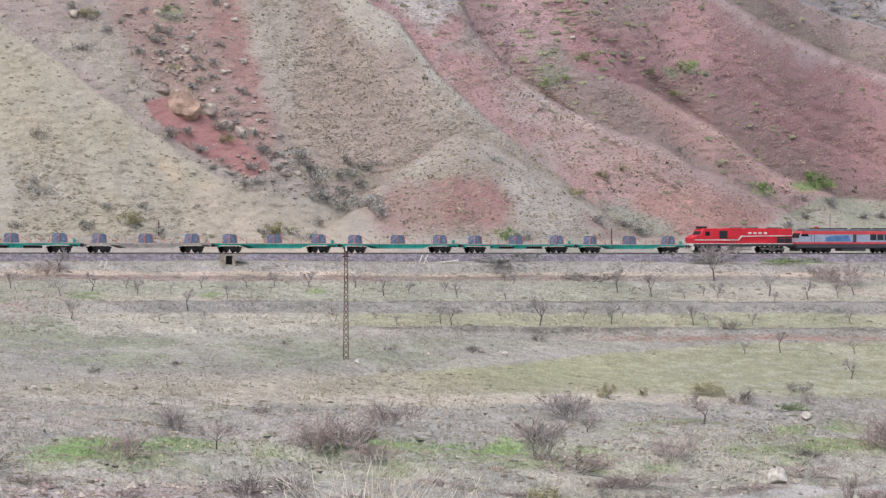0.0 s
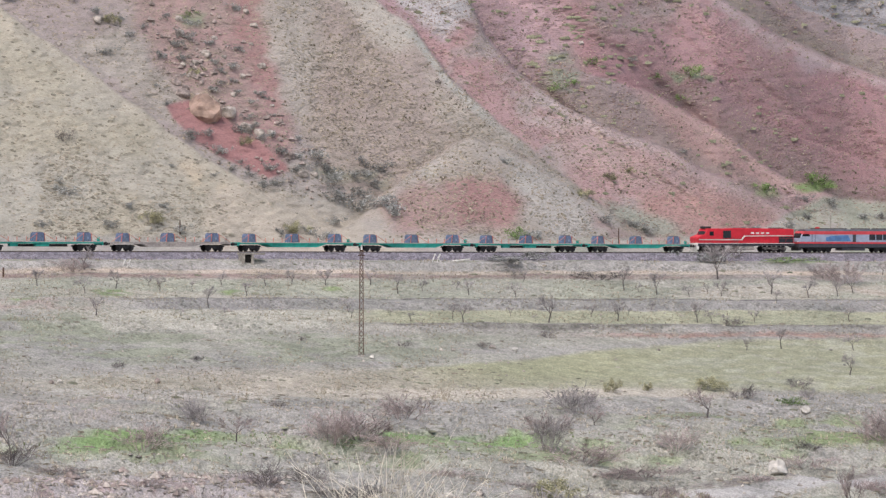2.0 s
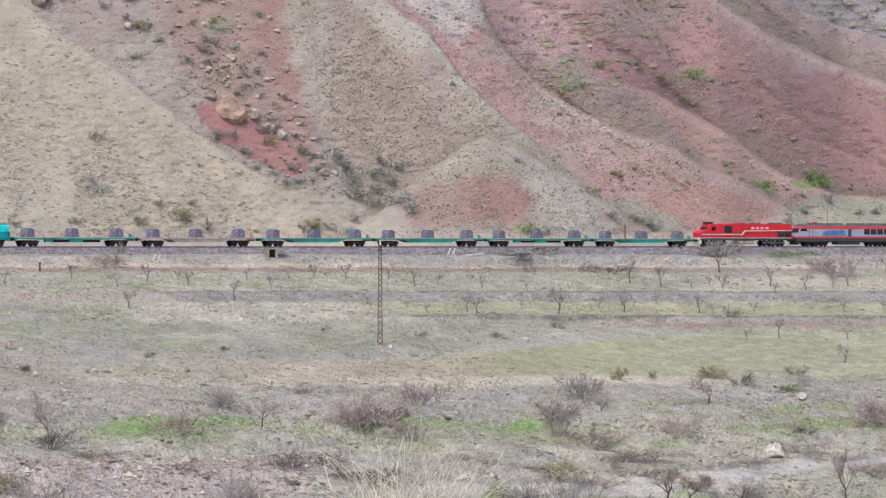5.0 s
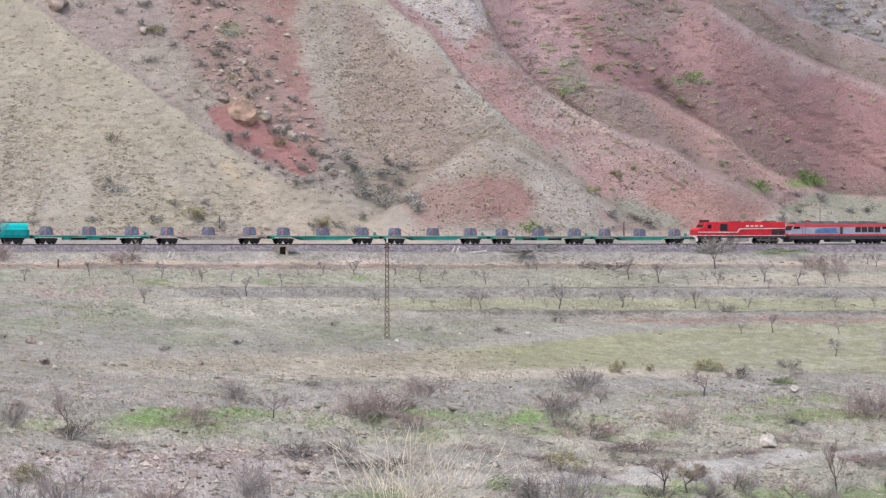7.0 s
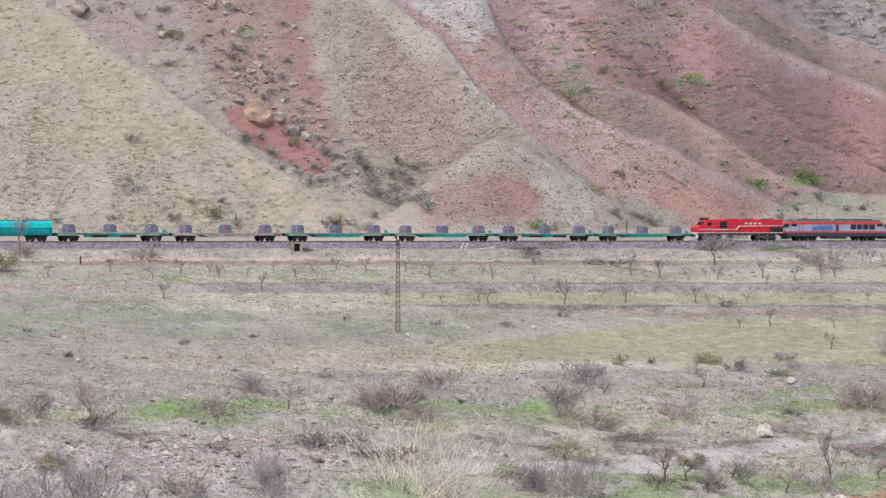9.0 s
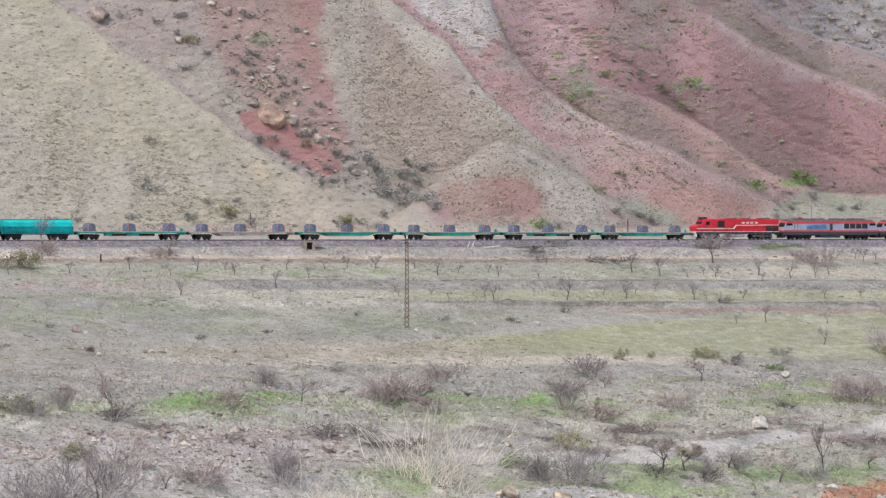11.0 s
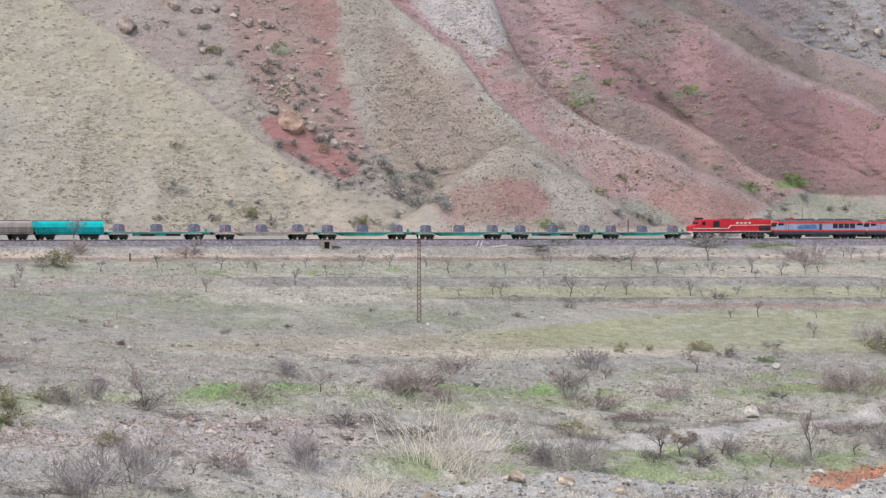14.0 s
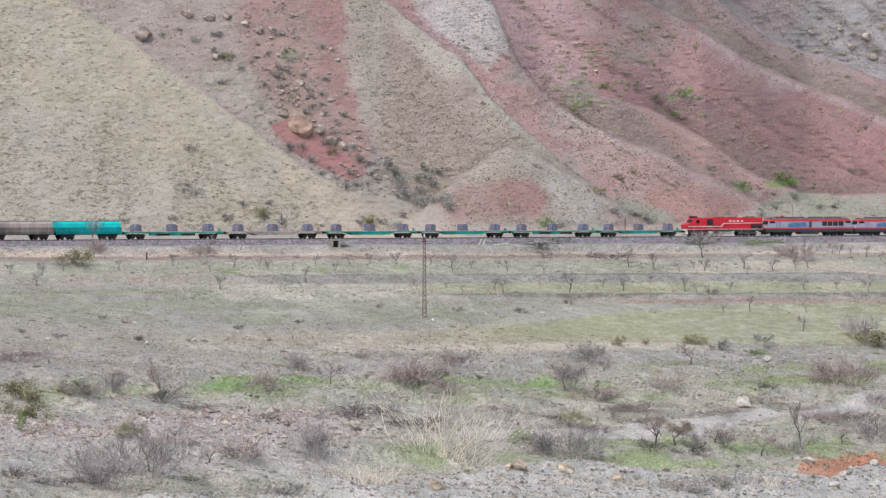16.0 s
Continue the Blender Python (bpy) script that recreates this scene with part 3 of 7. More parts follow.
    m = mix(m, (0.49, 0.415, 0.32), zone(a, b, [(-20, 60), (-8, 41), (-1, 35.5), (1.6, 31), (-3, 30), (-8, 34), (-12, 40), (-24, 60)], 1.6) * 0.9)
    m = mix(m, (0.41, 0.312, 0.25), zone(a, b, [(-4, 29), (2, 29), (6, 23), (0, 20), (-4, 23)], 2.0) * 0.75)
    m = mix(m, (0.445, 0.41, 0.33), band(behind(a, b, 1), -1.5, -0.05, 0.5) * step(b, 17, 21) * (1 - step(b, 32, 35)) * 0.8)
    m = mix(m, (0.445, 0.37, 0.28), zone(a, b, [(2, 27.5), (5.5, 24), (16, 15.5), (12, 16), (4, 20)], 1.0) * 0.7)
    g = g * (1 - mid[..., None]) + m * mid[..., None]
    cut = zone(a, b, [(-37, 22.0), (-33, 22.8), (-28.5, 20.2), (-23, 16.4), (-18.4, 12.1), (-21.5, 11.0), (-27, 13.4), (-32.5, 16.6), (-36, 20)], 0.35, 0.9)
    g = mix(g, (0.375, 0.178, 0.155), cut)
    g = mix(g, (0.4, 0.29, 0.205), zone(a, b, [(-35, 23.4), (-31, 24.2), (-28.4, 21.6), (-29, 20.6), (-33, 22.4)], 0.5, 0.8))
    g = mix(g, (0.42, 0.358, 0.275), zone(a, b, [(-24, 10), (-12, 9), (-2, 6), (6, 3), (6, 0), (-16, 0), (-20, 6)], 1.5) * 0.85)
    g = mix(g, (0.3, 0.3, 0.2), zone(a, b, [(-19, 12), (-12, 10.5), (-4, 9.5), (-2, 12), (-10, 12), (-16, 13)], 0.8) * step(n2, 0.35, 0.6) * 0.6)
    # the knoll in front of it
    front = 1 - above(a, b, 6)
    front = front * step(a, -12, -6)
    kn = earthy(a, b, (0.385, 0.315, 0.245), (0.39, 0.325, 0.26))
    kn = mix(kn, (0.36, 0.19, 0.163), zone(a, b, [(4.5, 11.5), (12, 11.4), (17.5, 7.5), (15, 3.6), (7, 3.6), (4.6, 7.6)], 1.6) * 0.95)
    kn = mix(kn, (0.365, 0.215, 0.182), zone(a, b, [(-5, 7.6), (1, 10.5), (7, 9), (6, 3.4), (-2, 3.0)], 1.6) * 0.85)
    kn = mix(kn, (0.35, 0.315, 0.24), zone(a, b, [(2, 13), (9, 12.2), (16, 11.8), (17, 10.4), (8, 10.8), (2, 11.4)], 0.9) * step(n2, 0.3, 0.55) * 0.7)
    kn = mix(kn, (0.44, 0.385, 0.315), zone(a, b, [(14, 14.5), (18, 13), (26, 8), (31, 3), (22, 1.5), (17, 6), (16, 10)], 1.4) * 0.85)
    kn = mix(kn, (0.35, 0.225, 0.195), zone(a, b, [(24, 9.4), (27, 7.4), (34, 2.6), (35, 1), (29, 1.2), (27, 4.5)], 1.0) * step(n2, 0.3, 0.6) * 0.7)
    g = g * (1 - front[..., None]) + kn * front[..., None]
    c = c * (1 - k[..., None]) + g * k[..., None]
    # the red slope behind the middle crest
    k = above(a, b, 1)
    g = earthy(a, b, (0.405, 0.23, 0.198), (0.385, 0.282, 0.23), 0.48, 0.64)
    g = mix(g, (0.475, 0.41, 0.355), zone(a, b, [(-16, 60), (9, 60), (9, 41), (8.6, 35.5), (4.6, 32.4), (1.5, 34.4), (-3, 37), (-8, 41)], 1.4) * 0.85)
    g = mix(g, (0.385, 0.21, 0.2), zone(a, b, [(-10, 43.4), (-4, 38.6), (0.6, 35), (3.4, 32.2), (1.2, 33.2), (-4, 36.6), (-12, 43)], 0.6) * 0.7)
    g = mix(g, (0.415, 0.35, 0.285), zone(a, b, [(11.5, 31), (15.5, 28.5), (26, 21.5), (30, 18), (24, 15), (18, 18), (13, 24)], 2.2) * (0.1 + 0.4 * step(n2, 0.35, 0.65)))
    g = mix(g, (0.4, 0.25, 0.208), zone(a, b, [(24, 21.5), (33, 17.5), (46, 11.6), (56, 6.6), (40, 7), (30, 10), (22, 15)], 2.4) * 0.8)
    g = mix(g, (0.405, 0.21, 0.165), zone(a, b, [(34, 8.5), (44, 9.5), (54, 6.5), (58, 3.0), (44, 1.5), (34, 3.5)], 1.8) * 0.85)
    g = mix(g, (0.29, 0.29, 0.205), zone(a, b, [(29, 7.4), (33, 7.0), (39, 4.6), (41, 2.6), (36, 2.6), (31, 5.0)], 0.8) * 0.85)
    c = c * (1 - k[..., None]) + g * k[..., None]
    # beyond the next crest: rose earth above, a green hollow, a brown shoulder
    k = above(a, b, 2) * step(a + 0.25 * (b - 30), 5, 9)
    g = earthy(a, b, (0.425, 0.265, 0.243), (0.395, 0.24, 0.215))
    g = mix(g, (0.41, 0.315, 0.28), band(np.abs(fbm((a + 1.1 * b) / 7, b / 40, 2, 78) - 0.5), -1, 0.035, 0.02) * step(b, 24, 30) * 0.45)
    g = mix(g, (0.278, 0.198, 0.167), zone(a, b, [(19, 29), (24, 31), (31, 26), (38, 22), (44, 18), (46, 12), (33, 16.5), (24, 20.5)], 1.8) * (0.6 + 0.4 * step(n1, 0.4, 0.6)))
    g = mix(g, (0.25, 0.255, 0.165), zone(a, b, [(19.6, 30), (23, 30.5), (25, 27), (24, 23.4), (20.5, 24.4)], 1.0, 3.0) * step(n2, 0.3, 0.6) * 0.8)
    g = mix(g, (0.425, 0.24, 0.19), zone(a, b, [(33, 25.4), (40, 22.4), (45, 18.5), (55, 11.5), (57, 9.8), (47, 11), (42, 14)], 1.6) * 0.85)
    c = c * (1 - k[..., None]) + g * k[..., None]
    k = above(a, b, 3) * step(a + 0.25 * (b - 30), 22, 27)
    g = earthy(a, b, (0.338, 0.173, 0.157), (0.312, 0.178, 0.158), 0.45, 0.66)
    # darker just behind the crest: shade put into the soil colour
    g = mix(g, (0.285, 0.175, 0.152), zone(a, b, [(36, 25.5), (40, 23), (46, 20), (56, 12.8), (62, 10), (66, 9), (62, 14), (50, 22), (42, 25)], 2.0) * 0.8)
    g = mix(g, (0.385, 0.215, 0.19), zone(a, b, [(26, 40), (44, 38), (52, 34), (47, 28), (36, 27), (28, 31)], 2.6) * 0.8)
    g = mix(g, (0.34, 0.265, 0.215), zone(a, b, [(20, 60), (40, 60), (42, 37), (36, 33), (28, 34), (22, 38)], 2.6) * (0.2 + 0.6 * step(n1, 0.42, 0.6)))
    g = mix(g, (0.41, 0.33, 0.28), zone(a, b, [(38, 42.5), (46, 39.6), (54, 34.4), (60, 31.4), (59, 29), (52, 32), (45, 36)], 1.6) * 0.4 * step(n2, 0.25, 0.55))
    g = mix(g, (0.4, 0.33, 0.295), zone(a, b, [(58, 30), (62, 30.4), (63, 28.2), (60, 27)], 1.2, 3.0) * 0.4)
    g = mix(g, (0.24, 0.265, 0.14), zone(a, b, [(38.5, 26.8), (44, 27.4), (45, 25.8), (40, 25.4)], 0.5) * step(n2, 0.35, 0.6))
    g = mix(g, (0.38, 0.2, 0.172), zone(a, b, [(60, 20), (80, 24), (100, 18), (100, 10), (74, 8.6), (64, 12)], 3.0) * 0.6)
    c = c * (1 - k[..., None]) + g * k[..., None]
    k = above(a, b, 4) * step(a + 0.25 * (b - 30), 36, 42)
    g = earthy(a, b, (0.35, 0.222, 0.195), (0.33, 0.235, 0.2))
    g = mix(g, (0.3, 0.27, 0.195), band(behind(a, b, 4), 0.2, 2.0, 0.6) * step(n2, 0.3, 0.6) * 0.6)
    c = c * (1 - k[..., None]) + g * k[..., None]
    k = above(a, b, 5) * step(a, 44, 50)
    g = earthy(a, b, (0.375, 0.325, 0.29), (0.325, 0.28, 0.25))
    g = mix(g, (0.345, 0.25, 0.225), zone(a, b, [(44, 60), (64, 60), (63, 41), (61, 37), (52, 42)], 1.6) * 0.8)
    c = c * (1 - k[..., None]) + g * k[..., None]
    # scrub behind the crests, its dark tone also standing in for shade there
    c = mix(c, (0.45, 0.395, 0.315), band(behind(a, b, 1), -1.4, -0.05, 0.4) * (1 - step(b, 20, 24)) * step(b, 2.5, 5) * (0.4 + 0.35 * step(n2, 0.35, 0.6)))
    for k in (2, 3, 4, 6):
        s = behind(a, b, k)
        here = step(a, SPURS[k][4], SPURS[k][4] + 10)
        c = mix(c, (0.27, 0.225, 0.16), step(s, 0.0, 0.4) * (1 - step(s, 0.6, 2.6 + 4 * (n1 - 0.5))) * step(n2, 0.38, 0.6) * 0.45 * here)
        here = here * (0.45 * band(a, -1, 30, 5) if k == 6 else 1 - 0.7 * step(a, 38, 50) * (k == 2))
        # dark behind the crest, pale on its rim: shade and light painted in
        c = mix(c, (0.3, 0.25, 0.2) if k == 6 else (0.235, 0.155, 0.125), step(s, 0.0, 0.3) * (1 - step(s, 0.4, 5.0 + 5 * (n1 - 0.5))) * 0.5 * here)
        c = mix(c, LIT_RIM[k], band(s, -1.0 - 1.6 * (n1 - 0.5), -0.02, 0.6) * (0.45 + 0.45 * step(n2, 0.3, 0.6)) * here)
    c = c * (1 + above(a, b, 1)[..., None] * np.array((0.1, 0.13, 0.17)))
    # the grassy flats at the foot
    flat = np.interp(a, [-100, -20, 20, 32, 40, 52, 57, 62, 75, 100], [1.8, 2.4, 2.2, 1.8, 2.2, 3.0, 6.0, 8.6, 7.6, 7.0])
    low = 1 - step(b + 1.6 * (n1 - 0.5) + 1.0 * (n2 - 0.5), flat - 0.5, flat + 0.6)
    g = mix(np.zeros_like(c) + (0.405, 0.35, 0.28), (0.325, 0.318, 0.222), step(n1, 0.4, 0.6) * step(a, 10, 30) * 0.9)
    g = mix(g, (0.35, 0.275, 0.235), step(n2, 0.55, 0.7) * 0.4)
    c = c * (1 - low[..., None]) + g * low[..., None]
    c = mix(c, (0.26, 0.33, 0.11), zone(a, b, [(57, 10.2), (60, 11.0), (63.5, 10.6), (64, 9.6), (59, 9.4)], 0.4) + 0.6 * zone(a, b, [(51.5, 9.2), (55, 9.6), (55.5, 8.6), (52, 8.4)], 0.5))
    # the bare sandy fan at the toe of the tan spur
    c = mix(c, (0.47, 0.382, 0.278), zone(a, b, [(-31, 9), (-24, 10.5), (-15, 6.6), (-6, 3.4), (1, 1.8), (1, -2), (-31, -2)], 1.2) * (0.65 + 0.25 * step(n2, 0.35, 0.6)))
    # dark tussocks and bare spots
    sp = fbm(a / 0.75, b / 0.42, 2, 75)
    c = mix(c, (0.2, 0.175, 0.12), step(sp + 0.3 * (n3 - 0.5) + 0.25 * (n1 - 0.5), 0.62, 0.78) * 0.28 * (1 - cut))
    return weathered(c * (0.9 + 0.15 * n2)[..., None], (0.945, 1.01, 1.13))


def cover(a, b):
    """How thickly scrub stands on the slope, from 0 to 1."""
    near = above(a, b, 0)
    left = 0.2 + 0.4 * patch(a, b, -66.6, 12, 4, 13) + 0.6 * patch(a, b, -50.4, 9, 5, 7) + 0.28 * patch(a, b, -74, 17, 7, 15) + 0.35 * patch(a, b, -37, 5.5, 9, 3.5) + 0.4 * (1 - step(a, -90, -78))
    rest = 0.5 + 0.5 * step(a + 0.3 * (b - 30), -20, -17)
    rest = rest - above(a, b, 1) * (0.8 - 0.45 * zone(a, b, [(9, 34), (15.5, 28.5), (28, 20), (40, 13), (30, 8), (18, 16), (10, 24)], 3.0))
    rest = rest * (1 - 0.95 * zone(a, b, [(-37, 22.0), (-33, 22.8), (-28.5, 20.2), (-23, 16.4), (-18.4, 12.1), (-21.5, 11.0), (-27, 13.4), (-32.5, 16.6), (-36, 20)], 0.35, 0.9))
    rest = rest * (1 - 0.65 * zone(a, b, [(-20, 60), (-8, 41), (-1, 35.5), (3, 30), (6, 24), (1, 24), (-4, 30), (-12, 38)], 2.0))
    fan = 1 - 0.9 * patch(a, b, -14, 3.2, 15, 4.0)
    return np.clip((left * (1 - near) + rest * near) * fan, 0, 1)


ha = spaced((-420, -110, 40), (-110, 104, 800), (104, 421, 24))
hb = spaced((-2.4, 54, 300), (54, 100, 20))
HA, HB = np.meshgrid(ha, hb)
hill_points = on_view_ray(HA, HB)
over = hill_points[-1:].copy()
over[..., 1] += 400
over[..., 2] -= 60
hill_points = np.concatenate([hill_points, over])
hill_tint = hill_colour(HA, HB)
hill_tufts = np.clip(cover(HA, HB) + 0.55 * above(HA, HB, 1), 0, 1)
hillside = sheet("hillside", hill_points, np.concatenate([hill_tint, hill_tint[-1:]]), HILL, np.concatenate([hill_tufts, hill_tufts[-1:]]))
tagged(hillside, "eroded hillside of tan and brick-red earth spurs with sparse scrub", "hillside", kind="structure")
# ---- the railway ----
ALONG = math.atan(SLANT)
CA, SA = math.cos(ALONG), math.sin(ALONG)


def beside(s, off=0.0, z=0.0):
    """s metres along the railway, off metres behind it."""
    return (s * CA - off * SA, s * SA + off * CA, z)


def rail_pose(s, off=0.0, z=0.0):
    x, y, z = beside(s, off, z)
    return pose(x, y, z, 0, 0, math.degrees(ALONG))


def strewn(name, count, span, mat, label, seed):
    """Loose stones on the ballast, too many to count."""
    rng = np.random.default_rng(seed)
    t = rng.uniform(*span, count)
    o = rng.uniform(-4.4, 2.4, count)
    z = np.where(np.abs(o) < 1.9, -0.18, -0.18 - (np.abs(o) - 1.9) * 0.614)
    pts = np.stack([t * CA - o * SA, t * SA + o * CA, z], -1)
    return tagged(new(name, chips(name, pts, rng.uniform(0.05, 0.13, count), mat, rng)), label, "ballast", kind="stuff")


OCTA_V = np.array([(1, 0, 0), (-1, 0, 0), (0, 1, 0), (0, -1, 0), (0, 0, 0.8), (0, 0, -0.5)], float)
OCTA_F = np.array([(0, 2, 4), (2, 1, 4), (1, 3, 4), (3, 0, 4), (2, 0, 5), (1, 2, 5), (3, 1, 5), (0, 3, 5)])


def chips(name, pts, size, mat, rng):
    n = len(pts)
    v = OCTA_V[None] * size[:, None, None] * rng.uniform(0.6, 1.35, (n, 6, 3))
    ang = rng.uniform(0, 6.28, n)
    c, s = np.cos(ang)[:, None], np.sin(ang)[:, None]
    v = np.stack([v[..., 0] * c - v[..., 1] * s, v[..., 0] * s + v[..., 1] * c, v[..., 2]], -1) + pts[:, None]
    f = OCTA_F[None] + 6 * np.arange(n)[:, None, None]
    return mesh_of(name, v.reshape(-1, 3), f.reshape(-1, 3), mat)


ballast_bm = loft([(-4.3, -1.75), (-4.1, -1.55), (-1.9, -0.2), (1.9, -0.2), (4.1, -1.55), (4.3, -1.75)], -230, 230)
ballast_me = bpy.data.meshes.new("ballast_bed")
ballast_bm.to_mesh(ballast_me)
ballast_bm.free()
ballast_me.materials.append(BALLAST)
bed = new("ballast_bed", ballast_me)
bed.matrix_world = rail_pose(0)
tagged(bed, "long bed of purple-grey crushed stone under the railway", "ballast", kind="structure")
strewn("ballast_stones", 18000, (-110, 120), BALLAST, "loose purple-grey crushed stone along the railway", 3)
for off in (-0.75, 0.75):
    bm = loft([(-0.07, -0.17), (0.07, -0.17), (0.07, -0.15), (0.015, -0.13), (0.015, -0.05), (0.036, -0.04), (0.036, 0), (-0.036, 0), (-0.036, -0.04), (-0.015, -0.05), (-0.015, -0.13), (-0.07, -0.15)], -220, 220)
    me = bpy.data.meshes.new("rail")
    bm.to_mesh(me)
    bm.free()
    me.materials.append(RAIL)
    rail = new("rail", me)
    rail.matrix_world = rail_pose(0, off)
    tagged(rail, "rust-brown steel rail on the ballast bed", "rail", kind="structure")
bm = bmesh.new()
for i in range(330):
    box(-99 + i * 0.6 - 0.12, -99 + i * 0.6 + 0.12, -1.25, 1.25, -0.3, -0.165, 0, bm)
me = bpy.data.meshes.new("sleepers")
bm.to_mesh(me)
bm.free()
me.materials.append(SLEEPER)
sleepers = new("sleepers", me)
sleepers.matrix_world = rail_pose(0)
tagged(sleepers, "row of grey concrete sleepers set in ballast", "sleepers", kind="stuff")

# ---- rolling stock ----
RED = plain("red_loco_paint", (0.66, 0.03, 0.05), 0.4, vary=0.08, scale=1.2)
STRIPE_RED = plain("red_stripe_paint", (0.63, 0.075, 0.09), 0.42, vary=0.08, scale=1.2)
SILVER = plain("blue_grey_loco_paint", (0.36, 0.4, 0.52), 0.4, vary=0.08, scale=1.2)
SKIRT = plain("dark_grey_paint", (0.07, 0.07, 0.085), 0.55, vary=0.15)
ROOF = plain("grey_roof_paint", (0.12, 0.12, 0.14), 0.6, vary=0.2)
BLACK = plain("sooty_iron", (0.035, 0.033, 0.035), 0.75, vary=0.25)
GRILLE = plain("dark_grille", (0.03, 0.032, 0.04), 0.5)
BLUE = plain("faded_blue_panel", (0.13, 0.27, 0.55), 0.45, vary=0.2, scale=0.8)
PANE = plain("cab_glass", (0.02, 0.022, 0.028), 0.12)
TEAL = plain("teal_wagon_paint", (0.01, 0.58, 0.6), 0.45, vary=0.1, scale=1.0)
TEAL_DARK = plain("teal_wagon_lower_paint", (0.005, 0.3, 0.32), 0.5, vary=0.15, scale=1.0)
GREEN_DECK = plain("green_wagon_paint", (0.03, 0.33, 0.27), 0.6, vary=0.15, scale=1.0)
PALE_DECK = plain("pale_worn_wagon_paint", (0.45, 0.4, 0.37), 0.7, vary=0.2)
DUSTY = plain("dusty_grey_brown_wagon", (0.2, 0.175, 0.165), 0.75, vary=0.22, scale=0.9, stretch=(1, 1, 0.3))
DUSTY_PALE = plain("dusty_pinkish_wagon", (0.36, 0.31, 0.3), 0.75, vary=0.15, scale=0.9, stretch=(1, 1, 0.3))
DUSTY_BLUE = plain("dusty_blue_grey_wagon", (0.27, 0.27, 0.29), 0.75, vary=0.15, scale=0.9, stretch=(1, 1, 0.3))
WORN_IRON = plain("dusty_worn_iron", (0.2, 0.175, 0.165), 0.8, vary=0.35, scale=4)
TOP_EDGE = plain("brown_hatch_edge", (0.13, 0.085, 0.075), 0.8, vary=0.2)
CRADLE = plain("slate_blue_steel", (0.15, 0.19, 0.3), 0.6, vary=0.2)
CRADLE_PALE = plain("pale_slate_blue_steel", (0.17, 0.215, 0.31), 0.6, vary=0.25)
ORANGE = plain("orange_strap", (0.6, 0.21, 0.16), 0.6, vary=0.15)


def wheel_mesh(r):
    bm = bmesh.new()
    for y in (-0.75, 0.75):
        rod((0, y - 0.065, r), (0, y + 0.065, r), r, 18, bm)
        rod((0, y - 0.09 if y < 0 else y + 0.04, r), (0, y - 0.04 if y < 0 else y + 0.09, r), r * 0.55, 12, bm)
    rod((0, -0.75, r), (0, 0.75, r), 0.09, 8, bm)
    me = bpy.data.meshes.new("wheelset")
    bm.to_mesh(me)
    bm.free()
    me.materials.append(BLACK)
    return me


WHEEL, BIG_WHEEL = wheel_mesh(0.46), wheel_mesh(0.55)


def bogie(parent, x, axles, gap, wheel, mat=BLACK):
    """A bogie: side frames, bolster, boxes and springs, with its wheelsets."""
    half = gap * (axles - 1) / 2
    bm = bmesh.new()
    for y in (-1.02, 1.02):
        prism([(x - half - 0.55, 0.62), (x - half - 0.4, 0.84), (x - half * 0.5, 0.78), (x - 0.4, 0.9), (x + 0.4, 0.9), (x + half * 0.5, 0.78), (x + half + 0.4, 0.84), (x + half + 0.55, 0.62), (x + half, 0.5), (x + half * 0.5, 0.52), (x + 0.35, 0.34), (x - 0.35, 0.34), (x - half * 0.5, 0.52), (x - half, 0.5)], y - 0.07, y + 0.07, 0, bm)
        for i in range(axles):
            ax = x - half + gap * i
            box(ax - 0.16, ax + 0.16, y - 0.12, y + 0.12, 0.38, 0.72, 0.02, bm)
    box(x - 0.25, x + 0.25, -1.0, 1.0, 0.55, 0.9, 0.02, bm)
    frame_ob = part("bogie", bm, mat, parent)
    for i in range(axles):
        w = hold("wheelset", wheel, frame_ob)
        w.location.x = x - half + gap * i
    return frame_ob


def couplers(parent, ends, z=0.98):
    for x in ends:
        d = 1 if x > 0 else -1
        part("coupler", box(min(x, x + d * 0.62), max(x, x + d * 0.62), -0.1, 0.1, z - 0.12, z + 0.12), BLACK, parent)
        for y in (-0.87, 0.87):
            bm = rod((x, y, z + 0.05), (x + d * 0.46, y, z + 0.05), 0.1, 8)
            rod((x + d * 0.45, y, z + 0.05), (x + d * 0.56, y, z + 0.05), 0.24, 12, bm)
            part("buffer", bm, BLACK, parent)


def band_of(z0, z1, half, lean, inset=0.0):
    """A side outline between two heights whose ends lean inwards with height."""
    e0, e1 = half - lean * max(0, z0 - 1.5), half - lean * max(0, z1 - 1.5)
    return [(-e0, z0), (e0, z0), (e1, z1), (-e1, z1)]


